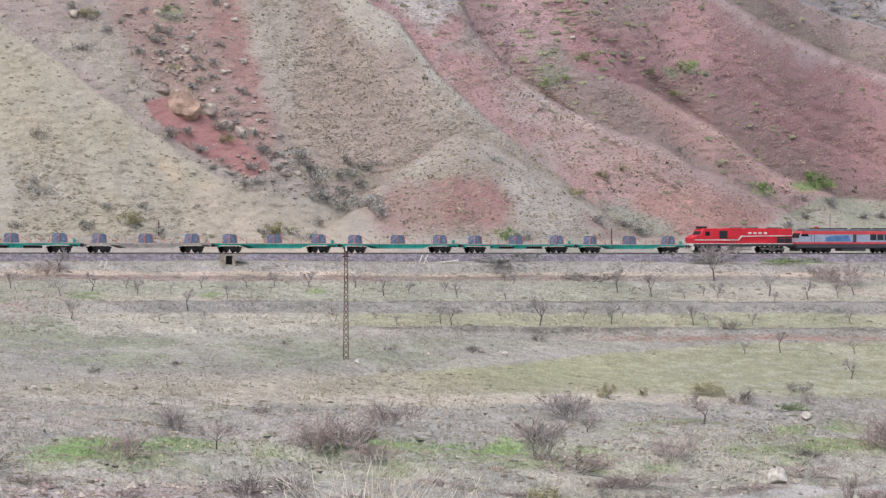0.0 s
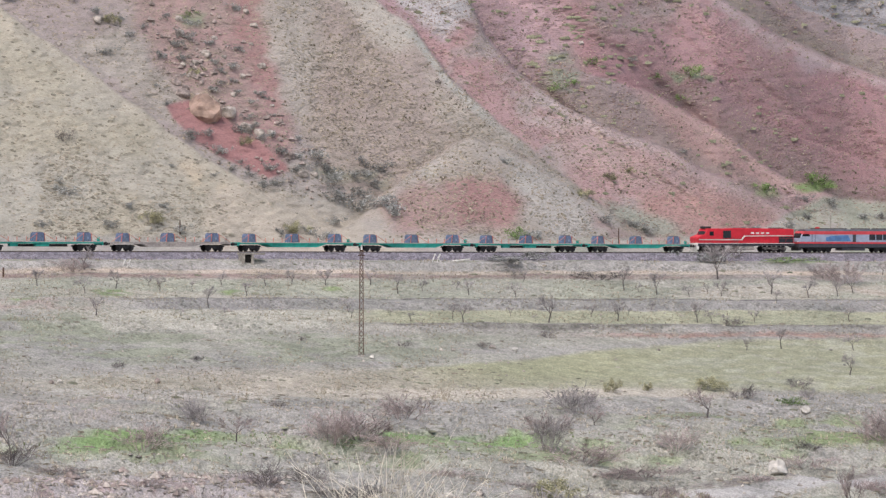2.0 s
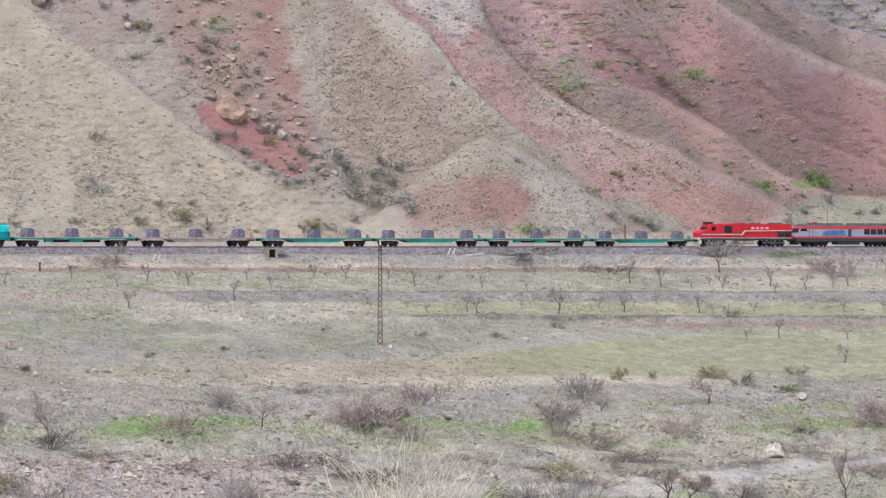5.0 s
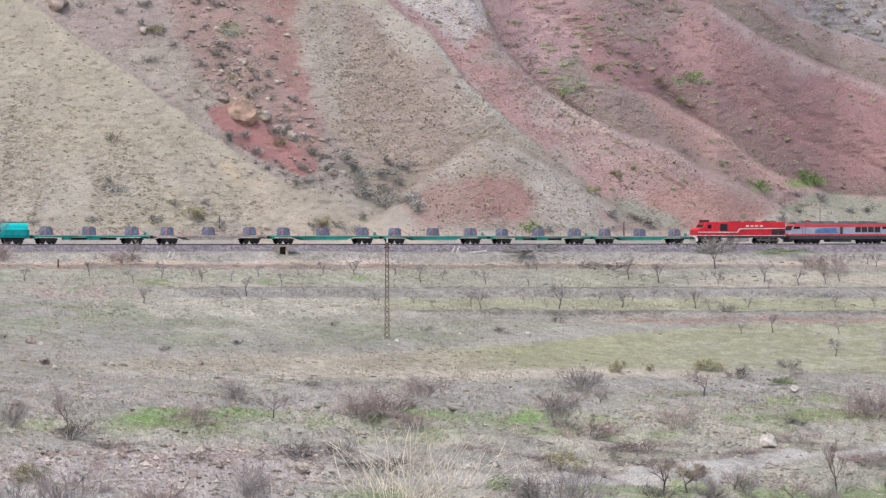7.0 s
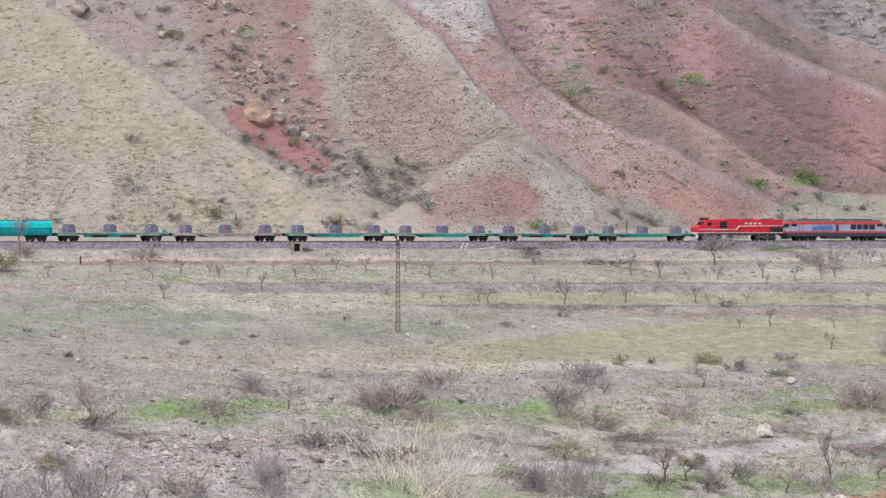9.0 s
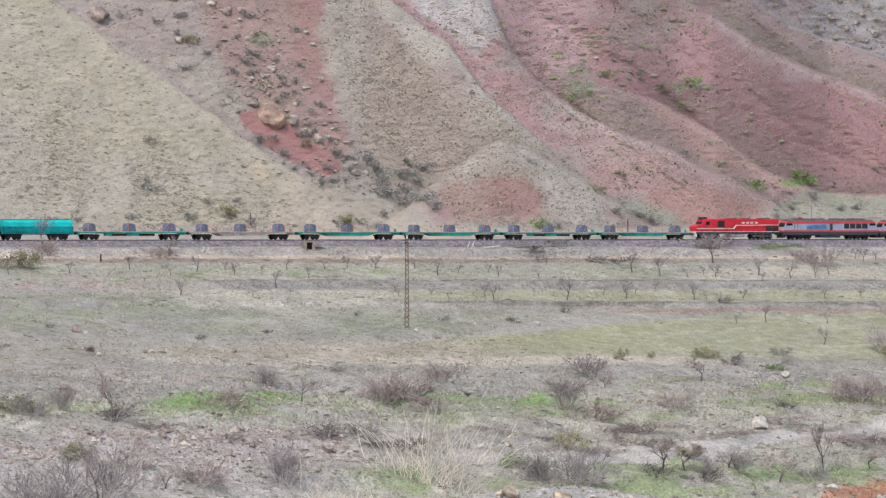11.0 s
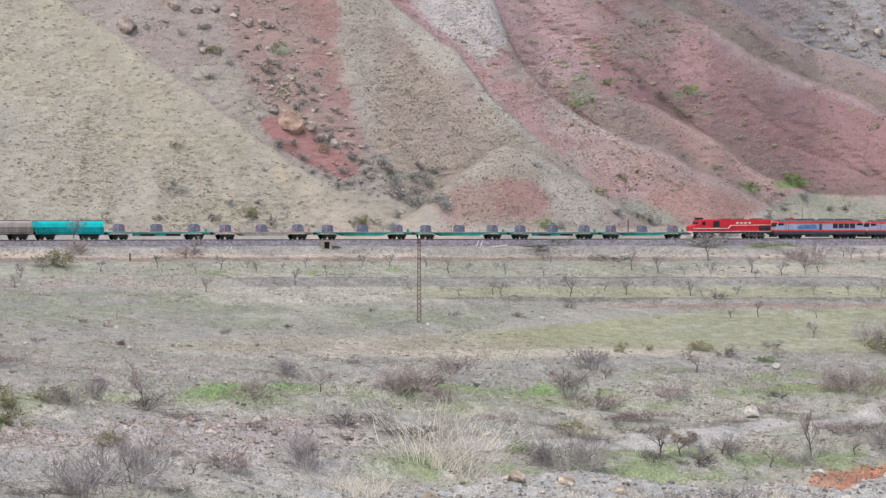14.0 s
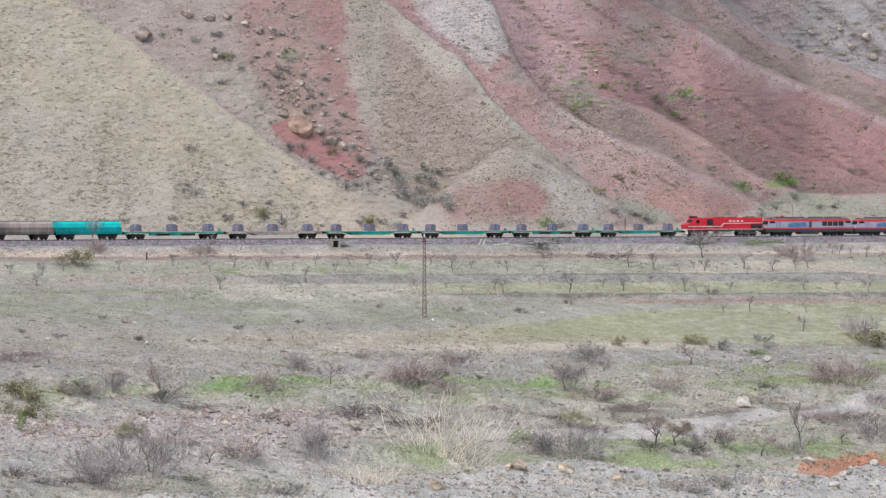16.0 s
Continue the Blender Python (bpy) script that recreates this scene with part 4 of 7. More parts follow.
def streamlined_loco():
    loco = new("diesel_locomotive")
    tagged(loco, "blue-grey diesel locomotive with red stripes and dark roof on rails", "locomotive", "train vehicles")
    h = 10.9
    part("skirt", prism(band_of(0.85, 1.5, h, 0.34), -1.42, 1.42, 0.05), SKIRT, loco, "dark grey lower skirt")
    part("lower_stripe", prism(band_of(1.5, 1.8, h, 0.34), -1.46, 1.46, 0.01), STRIPE_RED, loco, "red lower stripe")
    part("body", prism(band_of(1.8, 3.1, h, 0.34), -1.45, 1.45, 0.03), SILVER, loco, "blue-grey side body")
    part("upper_stripe", prism(band_of(3.1, 3.66, h, 0.4), -1.46, 1.46, 0.02), STRIPE_RED, loco, "red upper stripe")
    roof = part("roof", loft([(-1.44, 3.66), (-1.3, 3.86), (-0.8, 4.0), (0.8, 4.0), (1.3, 3.86), (1.44, 3.66)], -9.6, 9.6), ROOF, loco, "dark grey rounded roof")
    for x0, x1 in ((-7.5, -5.6), (-4.8, -1.0), (0.5, 3.6), (4.6, 8.2)):
        part("roof_vent", box(x0, x1, -0.75, 0.75, 3.98, 4.16, 0.04), BLACK, roof)
    for d in (-1, 1):
        part("cab_window", prism([(d * 8.75, 2.75), (d * 10.35, 2.75), (d * 10.1, 3.18), (d * 8.95, 3.18)], -1.475, -1.452, 0), PANE, loco, "dark cab side window")
        part("cab_window", prism([(d * 8.75, 2.75), (d * 10.35, 2.75), (d * 10.1, 3.18), (d * 8.95, 3.18)], 1.452, 1.475, 0), PANE, loco, "dark cab side window")
        e = h - 0.34 * 1.0
        part("windscreen", prism([(d * (e + 0.02), 2.5), (d * (e + 0.06), 2.5), (d * (e - 0.22), 3.3), (d * (e - 0.27), 3.3)], -1.2, 1.2, 0), PANE, loco, "raked windscreen")
        bm = box(d * 8.35 - 0.03, d * 8.35 + 0.03, -1.5, -1.455, 1.8, 3.1, 0.005)
        box(d * 7.75 - 0.03, d * 7.75 + 0.03, -1.5, -1.455, 1.8, 3.1, 0.005, bm)
        part("cab_handrail", bm, SKIRT, loco)
        part("headlight", box(d * (h + 0.0) - 0.05, d * (h + 0.0) + 0.05, -1.1, -0.8, 1.75, 1.95, 0.02), WHITE, loco, "white headlight")
        part("headlight", box(d * (h + 0.0) - 0.05, d * (h + 0.0) + 0.05, 0.8, 1.1, 1.75, 1.95, 0.02), WHITE, loco, "white headlight")
        part("plough", prism([(d * 10.3, 0.35), (d * 11.0, 0.3), (d * 10.95, 0.85), (d * 10.3, 0.85)], -1.3, 1.3, 0.02), BLACK, loco)
    for i in range(4):
        x = 3.0 + i * 1.38
        g = part("air_grille", box(x, x + 1.2, -1.49, -1.45, 2.15, 3.12, 0.01), GRILLE, loco, "dark louvred air grille")
        for j in range(7):
            part("slat", box(x + 0.05, x + 1.15, -1.505, -1.485, 2.22 + j * 0.125, 2.26 + j * 0.125, 0), SKIRT, g)
    part("side_emblem", prism([(-5.6, 1.95), (-0.6, 1.95), (-1.2, 3.0), (-4.4, 2.85), (-5.6, 2.6)], -1.466, -1.452, 0), BLUE, loco, "faded blue painted side panel")
    part("side_door", box(-0.3, 0.35, -1.475, -1.45, 1.8, 3.1, 0.01), SKIRT, loco, "narrow dark side door")
    part("fuel_tank", box(-2.3, 2.3, -1.25, 1.25, 0.32, 0.86, 0.08), SKIRT, loco)
    part("underframe", box(-10.2, 10.2, -1.2, 1.2, 0.7, 0.95, 0.02), BLACK, loco)
    for x in (-6.6, 6.6):
        bogie(loco, x, 3, 1.85, BIG_WHEEL)
    couplers(loco, (-10.9, 10.9))
    return loco


def red_loco():
    loco = new("diesel_locomotive")
    tagged(loco, "bright red hood diesel locomotive with white stripe and raised cab", "locomotive", "train vehicles")
    part("underframe", box(-9.1, 9.1, -1.35, 1.35, 1.05, 1.42, 0.03), SKIRT, loco)
    part("walkway", box(-9.2, 9.2, -1.46, 1.46, 1.42, 1.52, 0.01), WHITE, loco, "pale walkway edge")
    part("nose", prism([(-9.1, 1.52), (-7.0, 1.52), (-7.0, 2.95), (-8.2, 2.9), (-9.25, 2.45)], -1.4, 1.4, 0.06), RED, loco, "sloped red nose")
    cab = part("cab", prism([(-7.9, 1.52), (-4.4, 1.52), (-4.4, 3.85), (-5.2, 3.95), (-7.3, 3.92), (-7.55, 3.5), (-7.9, 2.9)], -1.46, 1.46, 0.05), RED, loco, "red driver's cab")
    for y0, y1 in ((-1.485, -1.465), (1.465, 1.485)):
        part("cab_window", box(-7.0, -6.2, y0, y1, 2.75, 3.45, 0.004), PANE, cab, "dark cab window")
    part("cab_windscreen", prism([(-7.93, 2.95), (-7.9, 2.92), (-7.56, 3.48), (-7.6, 3.5)], -1.2, 1.2, 0), PANE, cab)
    part("roof_unit", box(-7.6, -6.3, -0.8, 0.8, 3.94, 4.3, 0.08), BLACK, cab, "sooty roof unit")
    part("radiator_grille", box(-4.38, -2.9, -1.44, 1.44, 2.3, 3.6, 0.02), GRILLE, loco, "dark radiator grille")
    part("hood", prism([(-4.4, 1.52), (9.1, 1.52), (9.1, 3.8), (8.9, 3.92), (3.0, 3.98), (-2.6, 4.02), (-4.4, 3.88)], -1.38, 1.38, 0.06), RED, loco, "long red engine hood")
    for x0, x1 in ((-1.5, 0.2), (1.5, 3.2), (5.2, 7.6)):
        part("exhaust_box", box(x0, x1, -0.6, 0.6, 3.96, 4.12, 0.03), SKIRT, loco)
    part("rear_grille", box(6.2, 9.0, -1.43, 1.43, 1.6, 2.6, 0.03), GRILLE, loco, "black rear grille")
    bm = prism([(-9.0, 2.0), (-0.8, 2.0), (-0.3, 2.62), (8.9, 2.72), (8.9, 2.84), (-0.5, 2.78), (-1.0, 2.16), (-9.0, 2.16)], -1.5, -1.475, 0)
    part("side_stripe", bm, WHITE, loco, "stepped white stripe")
    for i in range(4):
        part("side_lettering", box(0.9 + i * 0.95, 1.5 + i * 0.95, -1.4, -1.375, 3.05, 3.35, 0), WHITE, loco, "plain white bar")
    bm = bmesh.new()
    for i in range(14):
        x = -9.0 + i * 1.38
        rod((x, -1.42, 1.5), (x, -1.42, 2.35), 0.025, 5, bm)
    rod((-9.0, -1.42, 2.35), (9.0, -1.42, 2.35), 0.025, 5, bm)
    part("handrail", bm, RED, loco)
    part("fuel_tank", box(-1.7, 1.7, -1.25, 1.25, 0.42, 1.05, 0.12), PALE_DECK, loco, "pale grey fuel tank")
    part("step_frame", box(-9.3, -8.9, -1.3, 1.3, 0.4, 1.4, 0.02), WHITE, loco)
    for x in (-5.9, 5.6):
        bogie(loco, x, 3, 1.75, BIG_WHEEL, WORN_IRON)
    couplers(loco, (-9.2, 9.2))
    return loco


def cradle(parent, x, side, mat=CRADLE):
    """A steel saddle block with its orange strap and the lashings that hold it to the deck."""
    c = part("load_cradle", prism([(x - 0.6, 1.3), (x + 0.6, 1.3), (x + 0.52, 2.3), (x + 0.4, 2.5), (x - 0.4, 2.5), (x - 0.52, 2.3)], -1.15, 1.15, 0.05), mat, parent, "slate blue steel load cradle")
    part("cradle_cap", box(x - 0.36, x + 0.36, -1.0, 1.0, 2.5, 2.57, 0.03), SKIRT, c)
    part("brace_plate", prism([(x - 0.3, 1.34), (x + 0.3, 1.34), (x + 0.22, 2.2), (x - 0.22, 2.2)], -1.2, -1.14, 0.01), CRADLE_PALE, c, "paler blue front plate")
    part("strap", prism([(x + side * 0.62, 1.3), (x + side * 0.74, 1.3), (x + side * 0.58, 2.44), (x + side * 0.5, 2.48)], -1.18, -1.06, 0.01), ORANGE, c, "faded orange tie-down strap")
    part("strap", prism([(x - side * 0.62, 1.3), (x - side * 0.7, 1.3), (x - side * 0.56, 2.44), (x - side * 0.5, 2.48)], -1.18, -1.06, 0.01), ORANGE, c, "faded orange tie-down strap")
    for d in (-1, 1):
        part("lashing", rod((x + d * 0.5, -1.05, 2.4), (x + d * 2.2, -1.3, 1.34), 0.035, 5), ORANGE, c, "thin orange lashing")
    return c


def flat_wagon(deck, belly, straps):
    w = new("flat_wagon")
    tagged(w, ("green" if deck is GREEN_DECK else "worn pale") + " steel flat wagon carrying slate blue cradles with orange straps", "wagon", "train vehicles")
    h = 9.1
    part("deck", box(-h, h, -1.4, 1.4, 1.02, 1.3, 0.02), deck, w)
    part("deck_edge", box(-h + 0.2, h - 0.2, -1.43, -1.38, 1.22, 1.32, 0.01), PALE_DECK, w, "pale deck edge")
    if belly:
        bm = prism([(-5.2, 1.12), (5.2, 1.12), (3.4, 0.6), (-3.4, 0.6)], -1.32, -1.2, 0.01)
        prism([(-5.2, 1.12), (5.2, 1.12), (3.4, 0.6), (-3.4, 0.6)], 1.2, 1.32, 0.01, bm)
        part("side_sill", bm, deck, w, "fish-bellied side sill")
    else:
        part("side_sill", box(-5.4, 5.4, -1.3, 1.3, 0.98, 1.12, 0.01), deck, w)
        for x0, x1 in ((-4.6, -3.4), (-0.8, 1.2)):
            part("equipment_box", box(x0, x1, -1.25, -0.5, 0.62, 1.0, 0.03), deck, w)
        part("brake_gear", box(-3.0, 4.2, -0.6, 0.6, 0.6, 0.95, 0.03), BLACK, w)
    part("headstock", box(-h - 0.1, -h + 0.1, -1.35, 1.35, 0.8, 1.3, 0.02), deck, w)
    part("headstock", box(h - 0.1, h + 0.1, -1.35, 1.35, 0.8, 1.3, 0.02), deck, w)
    part("brake_stand", box(h - 0.5, h - 0.2, -0.9, -0.5, 1.3, 1.85, 0.03), deck, w)
    for x, s in zip((-6.9, 0.0, 6.9), straps):
        cradle(w, x, s)
    for x in (-4.9, -3.6, -2.2, 2.2, 3.6, 4.9):
        part("stake", box(x - 0.04, x + 0.04, -1.38, -1.3, 1.3, 1.95, 0), ORANGE, w, "thin orange stake")
    for x in (-6.9, 6.9):
        bogie(w, x, 2, 1.8, WHEEL)
    couplers(w, (-h - 0.1, h + 0.1))
    return w


def hopper_wagon(upper, lower, label):
    w = new("hopper_wagon")
    tagged(w, label, "wagon", "train vehicles")
    h = 5.75
    part("lower_body", loft([(-1.3, 1.0), (-1.42, 1.25), (-1.45, 2.0), (1.45, 2.0), (1.42, 1.25), (1.3, 1.0)], -h + 0.1, h - 0.1), lower, w)
    part("upper_body", loft([(-1.45, 2.0), (-1.43, 2.62), (-1.32, 2.86), (-1.05, 3.02), (1.05, 3.02), (1.32, 2.86), (1.43, 2.62), (1.45, 2.0)], -h, h), upper, w, "brighter upper body")
    for y in (-1, 1):
        part("hatch_edge", box(-h + 0.05, h - 0.05, y * 0.95 - 0.12, y * 0.95 + 0.12, 3.01, 3.13, 0.02), TOP_EDGE, w, "brown hatch edge")
    part("waist_sill", box(-h - 0.1, h + 0.1, -1.48, 1.48, 1.96, 2.04, 0.01), lower, w)
    part("bottom_sill", box(-h - 0.2, h + 0.2, -1.4, 1.4, 0.92, 1.02, 0.01), lower, w)
    part("hatch_lock", box(-h + 0.9, -h + 1.15, -1.52, -1.45, 1.75, 1.95, 0.01), BLACK, w)
    for i in range(7):
        x = -h + 0.55 + i * (2 * h - 1.1) / 6
        part("rib", box(x - 0.05, x + 0.05, -1.49, -1.38, 1.1, 1.98, 0.01), lower, w)
    part("end_frame", box(-h - 0.25, -h, -1.3, 1.3, 0.85, 2.0, 0.03), lower, w)
    part("end_frame", box(h, h + 0.25, -1.3, 1.3, 0.85, 2.0, 0.03), lower, w)
    part("underframe", box(-h - 0.3, h + 0.3, -0.6, 0.6, 0.8, 1.0, 0.02), BLACK, w)
    for x in (-3.9, 3.9):
        bogie(w, x, 2, 1.8, WHEEL)
    couplers(w, (-h - 0.3, h + 0.3))
    return w


HEAD = 47.4
grey = streamlined_loco()
train = [(red_loco(), 9.4, False), (grey, 10.9, False), (grey, 10.9, True)]
at = HEAD
for vehicle, half_length, again in train:
    k = 1 - 0.0017 * (at + half_length) * CA
    at += (half_length + 0.35) * k
    m = rail_pose(at) @ Matrix.Diagonal((k, k, k, 1))
    if again:
        copy_thing(vehicle, rail_pose(at)).scale = (k, k, k)
    else:
        vehicle.matrix_world = m
    at += (half_length + 0.35) * k
wagons = (flat_wagon(GREEN_DECK, True, (-1, 1, -1)), flat_wagon(GREEN_DECK, False, (1, -1, 1)), flat_wagon(PALE_DECK, True, (-1, -1, 1)))
teal = hopper_wagon(TEAL, TEAL_DARK, "teal painted hopper wagon with rounded top and black bogies")
dusty = hopper_wagon(DUSTY_PALE, DUSTY, "dusty hopper wagon, pinkish grey above and brown below")
blue_grey = hopper_wagon(DUSTY_BLUE, DUSTY, "dusty blue-grey hopper wagon with dark lower body")
train = [(wagons[kind], 9.8) for kind in (0, 1, 0, 0, 2, 1)] + [(teal, 6.3), (dusty, 6.3), (blue_grey, 6.3)]
at, used = HEAD - 0.3, set()
for vehicle, half_length in train:
    k = 1 - 0.0017 * (at - half_length) * CA
    at -= half_length * k
    if vehicle.name in used:
        copy_thing(vehicle, rail_pose(at)).scale = (k, k, k)
    else:
        vehicle.matrix_world = rail_pose(at) @ Matrix.Diagonal((k, k, k, 1))
    used.add(vehicle.name)
    at -= half_length * k

# ---- along the railway ----
def thing(name, bm, mat, label, category, m, group=""):
    me = bpy.data.meshes.new(name)
    bm.to_mesh(me)
    bm.free()
    me.materials.append(mat)
    ob = new(name, me)
    ob.matrix_world = m
    return tagged(ob, label, category, group)


def lattice_pole(height, base, top):
    pole = new("lattice_pole")
    tagged(pole, "tall rusty steel lattice power pole standing in dry grass", "power pole")
    def corner(i, z):
        r = (base + (top - base) * z / height) / 2
        return Vector(((-r, r, r, -r)[i], (-r, -r, r, r)[i], z))
    for i in range(4):
        bm = bmesh.new()
        p, q = corner(i, 0), corner(i, height)
        rod(p, q, 0.07, 4, bm)
        part("leg", bm, RUST, pole)
    n = 19
    for j in range(n):
        z0, z1 = height * j / n, height * (j + 1) / n
        for i in range(4):
            a, b = (i, (i + 1) % 4) if j % 2 else ((i + 1) % 4, i)
            part("brace", rod(corner(a, z0), corner(b, z1), 0.04, 4), RUST, pole)
    part("base_block", box(-base * 0.8, base * 0.8, -base * 0.8, base * 0.8, -0.6, 0.12, 0.04), CONCRETE, pole)
    part("cap", box(-top * 0.7, top * 0.7, -top * 0.7, top * 0.7, height, height + 0.1, 0.02), RUST, pole)
    part("insulator", rod((0, 0, height + 0.1), (0, 0, height + 0.75), 0.13, 10), WHITE, pole, "white porcelain insulator")
    part("cross_arm", box(-0.5, 0.5, -0.06, 0.06, height - 0.75, height - 0.6, 0.01), RUST, pole)
    return pole


(px, py, ph), = [(-7.2, -83.1, 15.6)]
lattice_pole(ph - 0.7, 0.67, 0.4).matrix_world = Matrix.Translation(on_ground(px, py))

# culvert under the embankment
(px, py), = [(-24.3, -25.0)]
culvert = new("culvert")
tagged(culvert, "small concrete culvert with a dark square mouth under the railway", "culvert")
part("headwall", prism([(-0.9, -0.6), (-0.5, -0.6), (-0.5, 1.35), (-0.9, 1.35)], -0.3, 1.6, 0.03), CONCRETE, culvert)
part("headwall", prism([(0.55, -0.6), (0.95, -0.6), (0.95, 1.35), (0.55, 1.35)], -0.3, 1.6, 0.03), CONCRETE, culvert)
part("lintel", box(-0.95, 2.6, -0.35, 2.2, 1.35, 1.62, 0.04), CONCRETE, culvert)
# a near-black block stands in for the shade inside the opening
part("mouth", box(-0.5, 0.55, 0.1, 1.5, -0.6, 1.35, 0), MOUTH_SHADE, culvert, "near-black block painted for the shade in the mouth")
culvert.matrix_world = Matrix.Translation(on_ground(px, py) + Vector((0, 0, -0.1))) @ pose(0, 0, 0, 0, 0, 20)


def white_trestle(x, y, s):
    t = new("marker_frame")
    tagged(t, "leaning white painted frame of boards on the embankment", "marker frame", "white marker frames")
    for i in range(2):
        o = i * 0.75 * s
        part("board", rod((o - 0.5 * s, 0, 0), (o, 0.25, 1.25 * s), 0.09, 5), WHITE, t)
    part("board", rod((0.35 * s, 0, 0.75 * s), (0.8 * s, 0.1, 0.1), 0.08, 5), WHITE, t)
    t.matrix_world = Matrix.Translation(on_ground(x, y) + Vector((0, 0, -0.05)))


for x, y in [(-42.0, -36.1), (3.4, -9.7)]:
    white_trestle(x, y, 1.0)
(px, py), = [(7.4, -8.2)]
thing("plank", rod((-1.5, 0, 0.1), (1.2, 0.5, 0.4), 0.13, 5), WHITE, "bleached wooden plank lying on the embankment", "plank", Matrix.Translation(on_ground(px, py)))
for x, y, h in [(-59.2, -50.4, 1.4)]:
    thing("post", rod((0, 0, -0.3), (0, 0, h), 0.14, 7), RUST, "weathered dark post beside the dirt track", "post", Matrix.Translation(on_ground(x, y)))


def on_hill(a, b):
    return Vector(on_view_ray(np.array([a]), np.array([b]))[0])


for a, b, h in [(31.0, 0.6, 2.9), (-34.9, 2.5, 2.1)]:
    p = on_hill(a, b)
    thing("telegraph_post", rod((0, 0, -1), (0, 0, h * 1.02), 0.09, 7), RUST, "slim weathered telegraph post behind the railway", "post", Matrix.Translation(p), "telegraph posts")
# level crossing sign and lamp post
p = on_hill(61.0, 1.0)
sign = new("crossing_sign")
tagged(sign, "round red road sign on a pale post by the railway", "road sign")
part("post", rod((0, 0, -1), (0, 0, 2.9), 0.06, 7), WHITE, sign)
part("disc", rod((0, -0.1, 2.5), (0, -0.06, 2.5), 0.55, 20), SIGN_RED, sign, "red disc")
part("bar", box(-0.36, 0.36, -0.125, -0.1, 2.42, 2.58, 0), WHITE, sign, "white bar")
sign.matrix_world = Matrix.Translation(p)
p = on_hill(63.0, 1.0)
lamp = new("lamp_post")
tagged(lamp, "tall grey lamp post with a short arm behind the railway", "lamp post")
part("post", rod((0, 0, -1), (0, 0, 5.6), 0.1, 8), CONCRETE, lamp)
part("arm", rod((-0.9, 0, 5.6), (0.3, 0, 5.65), 0.07, 6), CONCRETE, lamp)
part("base", box(-0.3, 0.3, -0.3, 0.3, -0.5, 1.0, 0.05), CONCRETE, lamp)
lamp.matrix_world = Matrix.Translation(p)


# ---- plants ----
def sticks(segs, sides=3):
    """Tapered sticks from rows of (start, end, radius at start, radius at end)."""
    p = np.array([s[0] for s in segs], float)
    q = np.array([s[1] for s in segs], float)
    r0, r1 = np.array([s[2] for s in segs]), np.array([s[3] for s in segs])
    d = q - p
    d /= np.linalg.norm(d, axis=1, keepdims=True) + 1e-9
    ref = np.where(np.abs(d[:, 2:3]) > 0.9, [[1.0, 0, 0]], [[0, 0, 1.0]])
    e1 = np.cross(d, ref)
    e1 /= np.linalg.norm(e1, axis=1, keepdims=True)
    e2 = np.cross(d, e1)
    ang = 2 * np.pi * np.arange(sides) / sides
    ring = np.cos(ang)[None, :, None] * e1[:, None] + np.sin(ang)[None, :, None] * e2[:, None]
    v = np.concatenate([p[:, None] + ring * r0[:, None, None], q[:, None] + ring * r1[:, None, None]], 1)
    k = np.arange(sides)
    quad = np.stack([k, (k + 1) % sides, (k + 1) % sides + sides, k + sides], -1)
    f = quad[None] + (2 * sides * np.arange(len(p)))[:, None, None]
    return v.reshape(-1, 3), f.reshape(-1, 4)


def grow(rng, p, d, length, r, depth, out, spread=0.7, lift=0.15, kids=3):
    """A branch in two bends, with its own branches."""
    d = d / np.linalg.norm(d)
    mid = p + d * length * 0.5
    d2 = d + rng.normal(0, 0.22, 3) + np.array([0, 0, lift])
    d2 /= np.linalg.norm(d2)
    end = mid + d2 * length * 0.5
    out.append((p, mid, r, r * 0.75))
    out.append((mid, end, r * 0.75, r * 0.5))
    if depth:
        for i in range(kids):
            t = rng.uniform(0.35, 1.0)
            at = p + (mid - p) * t * 2 if t < 0.5 else mid + (end - mid) * (t - 0.5) * 2
            nd = d2 + rng.normal(0, spread, 3)
            grow(rng, at, nd, length * rng.uniform(0.5, 0.75), r * 0.52, depth - 1, out, spread, lift, kids)


def bare_tree(seed, style, thick=1.0):
    """Unit-high leafless fruit tree: trunk with limbs, and a crown of twigs."""
    rng = np.random.default_rng(seed)
    trunk, crown = [], []
    lean = rng.normal(0, 0.12, 2)
    fork = np.array([lean[0] * 0.4, lean[1] * 0.4, rng.uniform(0.25, 0.4)])
    trunk.append((np.array([0, 0, -0.12]), fork * 0.5, 0.034, 0.028))
    trunk.append((fork * 0.5, fork, 0.028, 0.024))
    for i in range(rng.integers(3, 6)):
        ang = rng.uniform(0, 6.28)
        d = np.array([np.cos(ang) * style, np.sin(ang) * style, 0.8])
        limb = []
        grow(rng, fork, d, rng.uniform(0.35, 0.5), 0.016, 3, limb, 0.42, 0.2, 4)
        trunk += limb[:2]
        crown += limb[2:]
    top = max(s[1][2] for s in crown)
    out = []
    for segs, least in ((trunk, 0.007), (crown, 0.0045)):
        v, f = sticks([(a / top, b / top, max(r0, least) * thick, max(r1, least * 0.85) * thick) for a, b, r0, r1 in segs])
        out.append((v, f))
    return out


TREES = []
for k in range(7):
    (tv, tf), (cv, cf) = bare_tree(100 + k, (0.45, 0.65, 0.32, 0.5, 0.75, 0.4, 0.6)[k])
    TREES.append((mesh_of("trunk", tv, tf, BARK), mesh_of("crown", cv, cf, TWIG_GREY)))


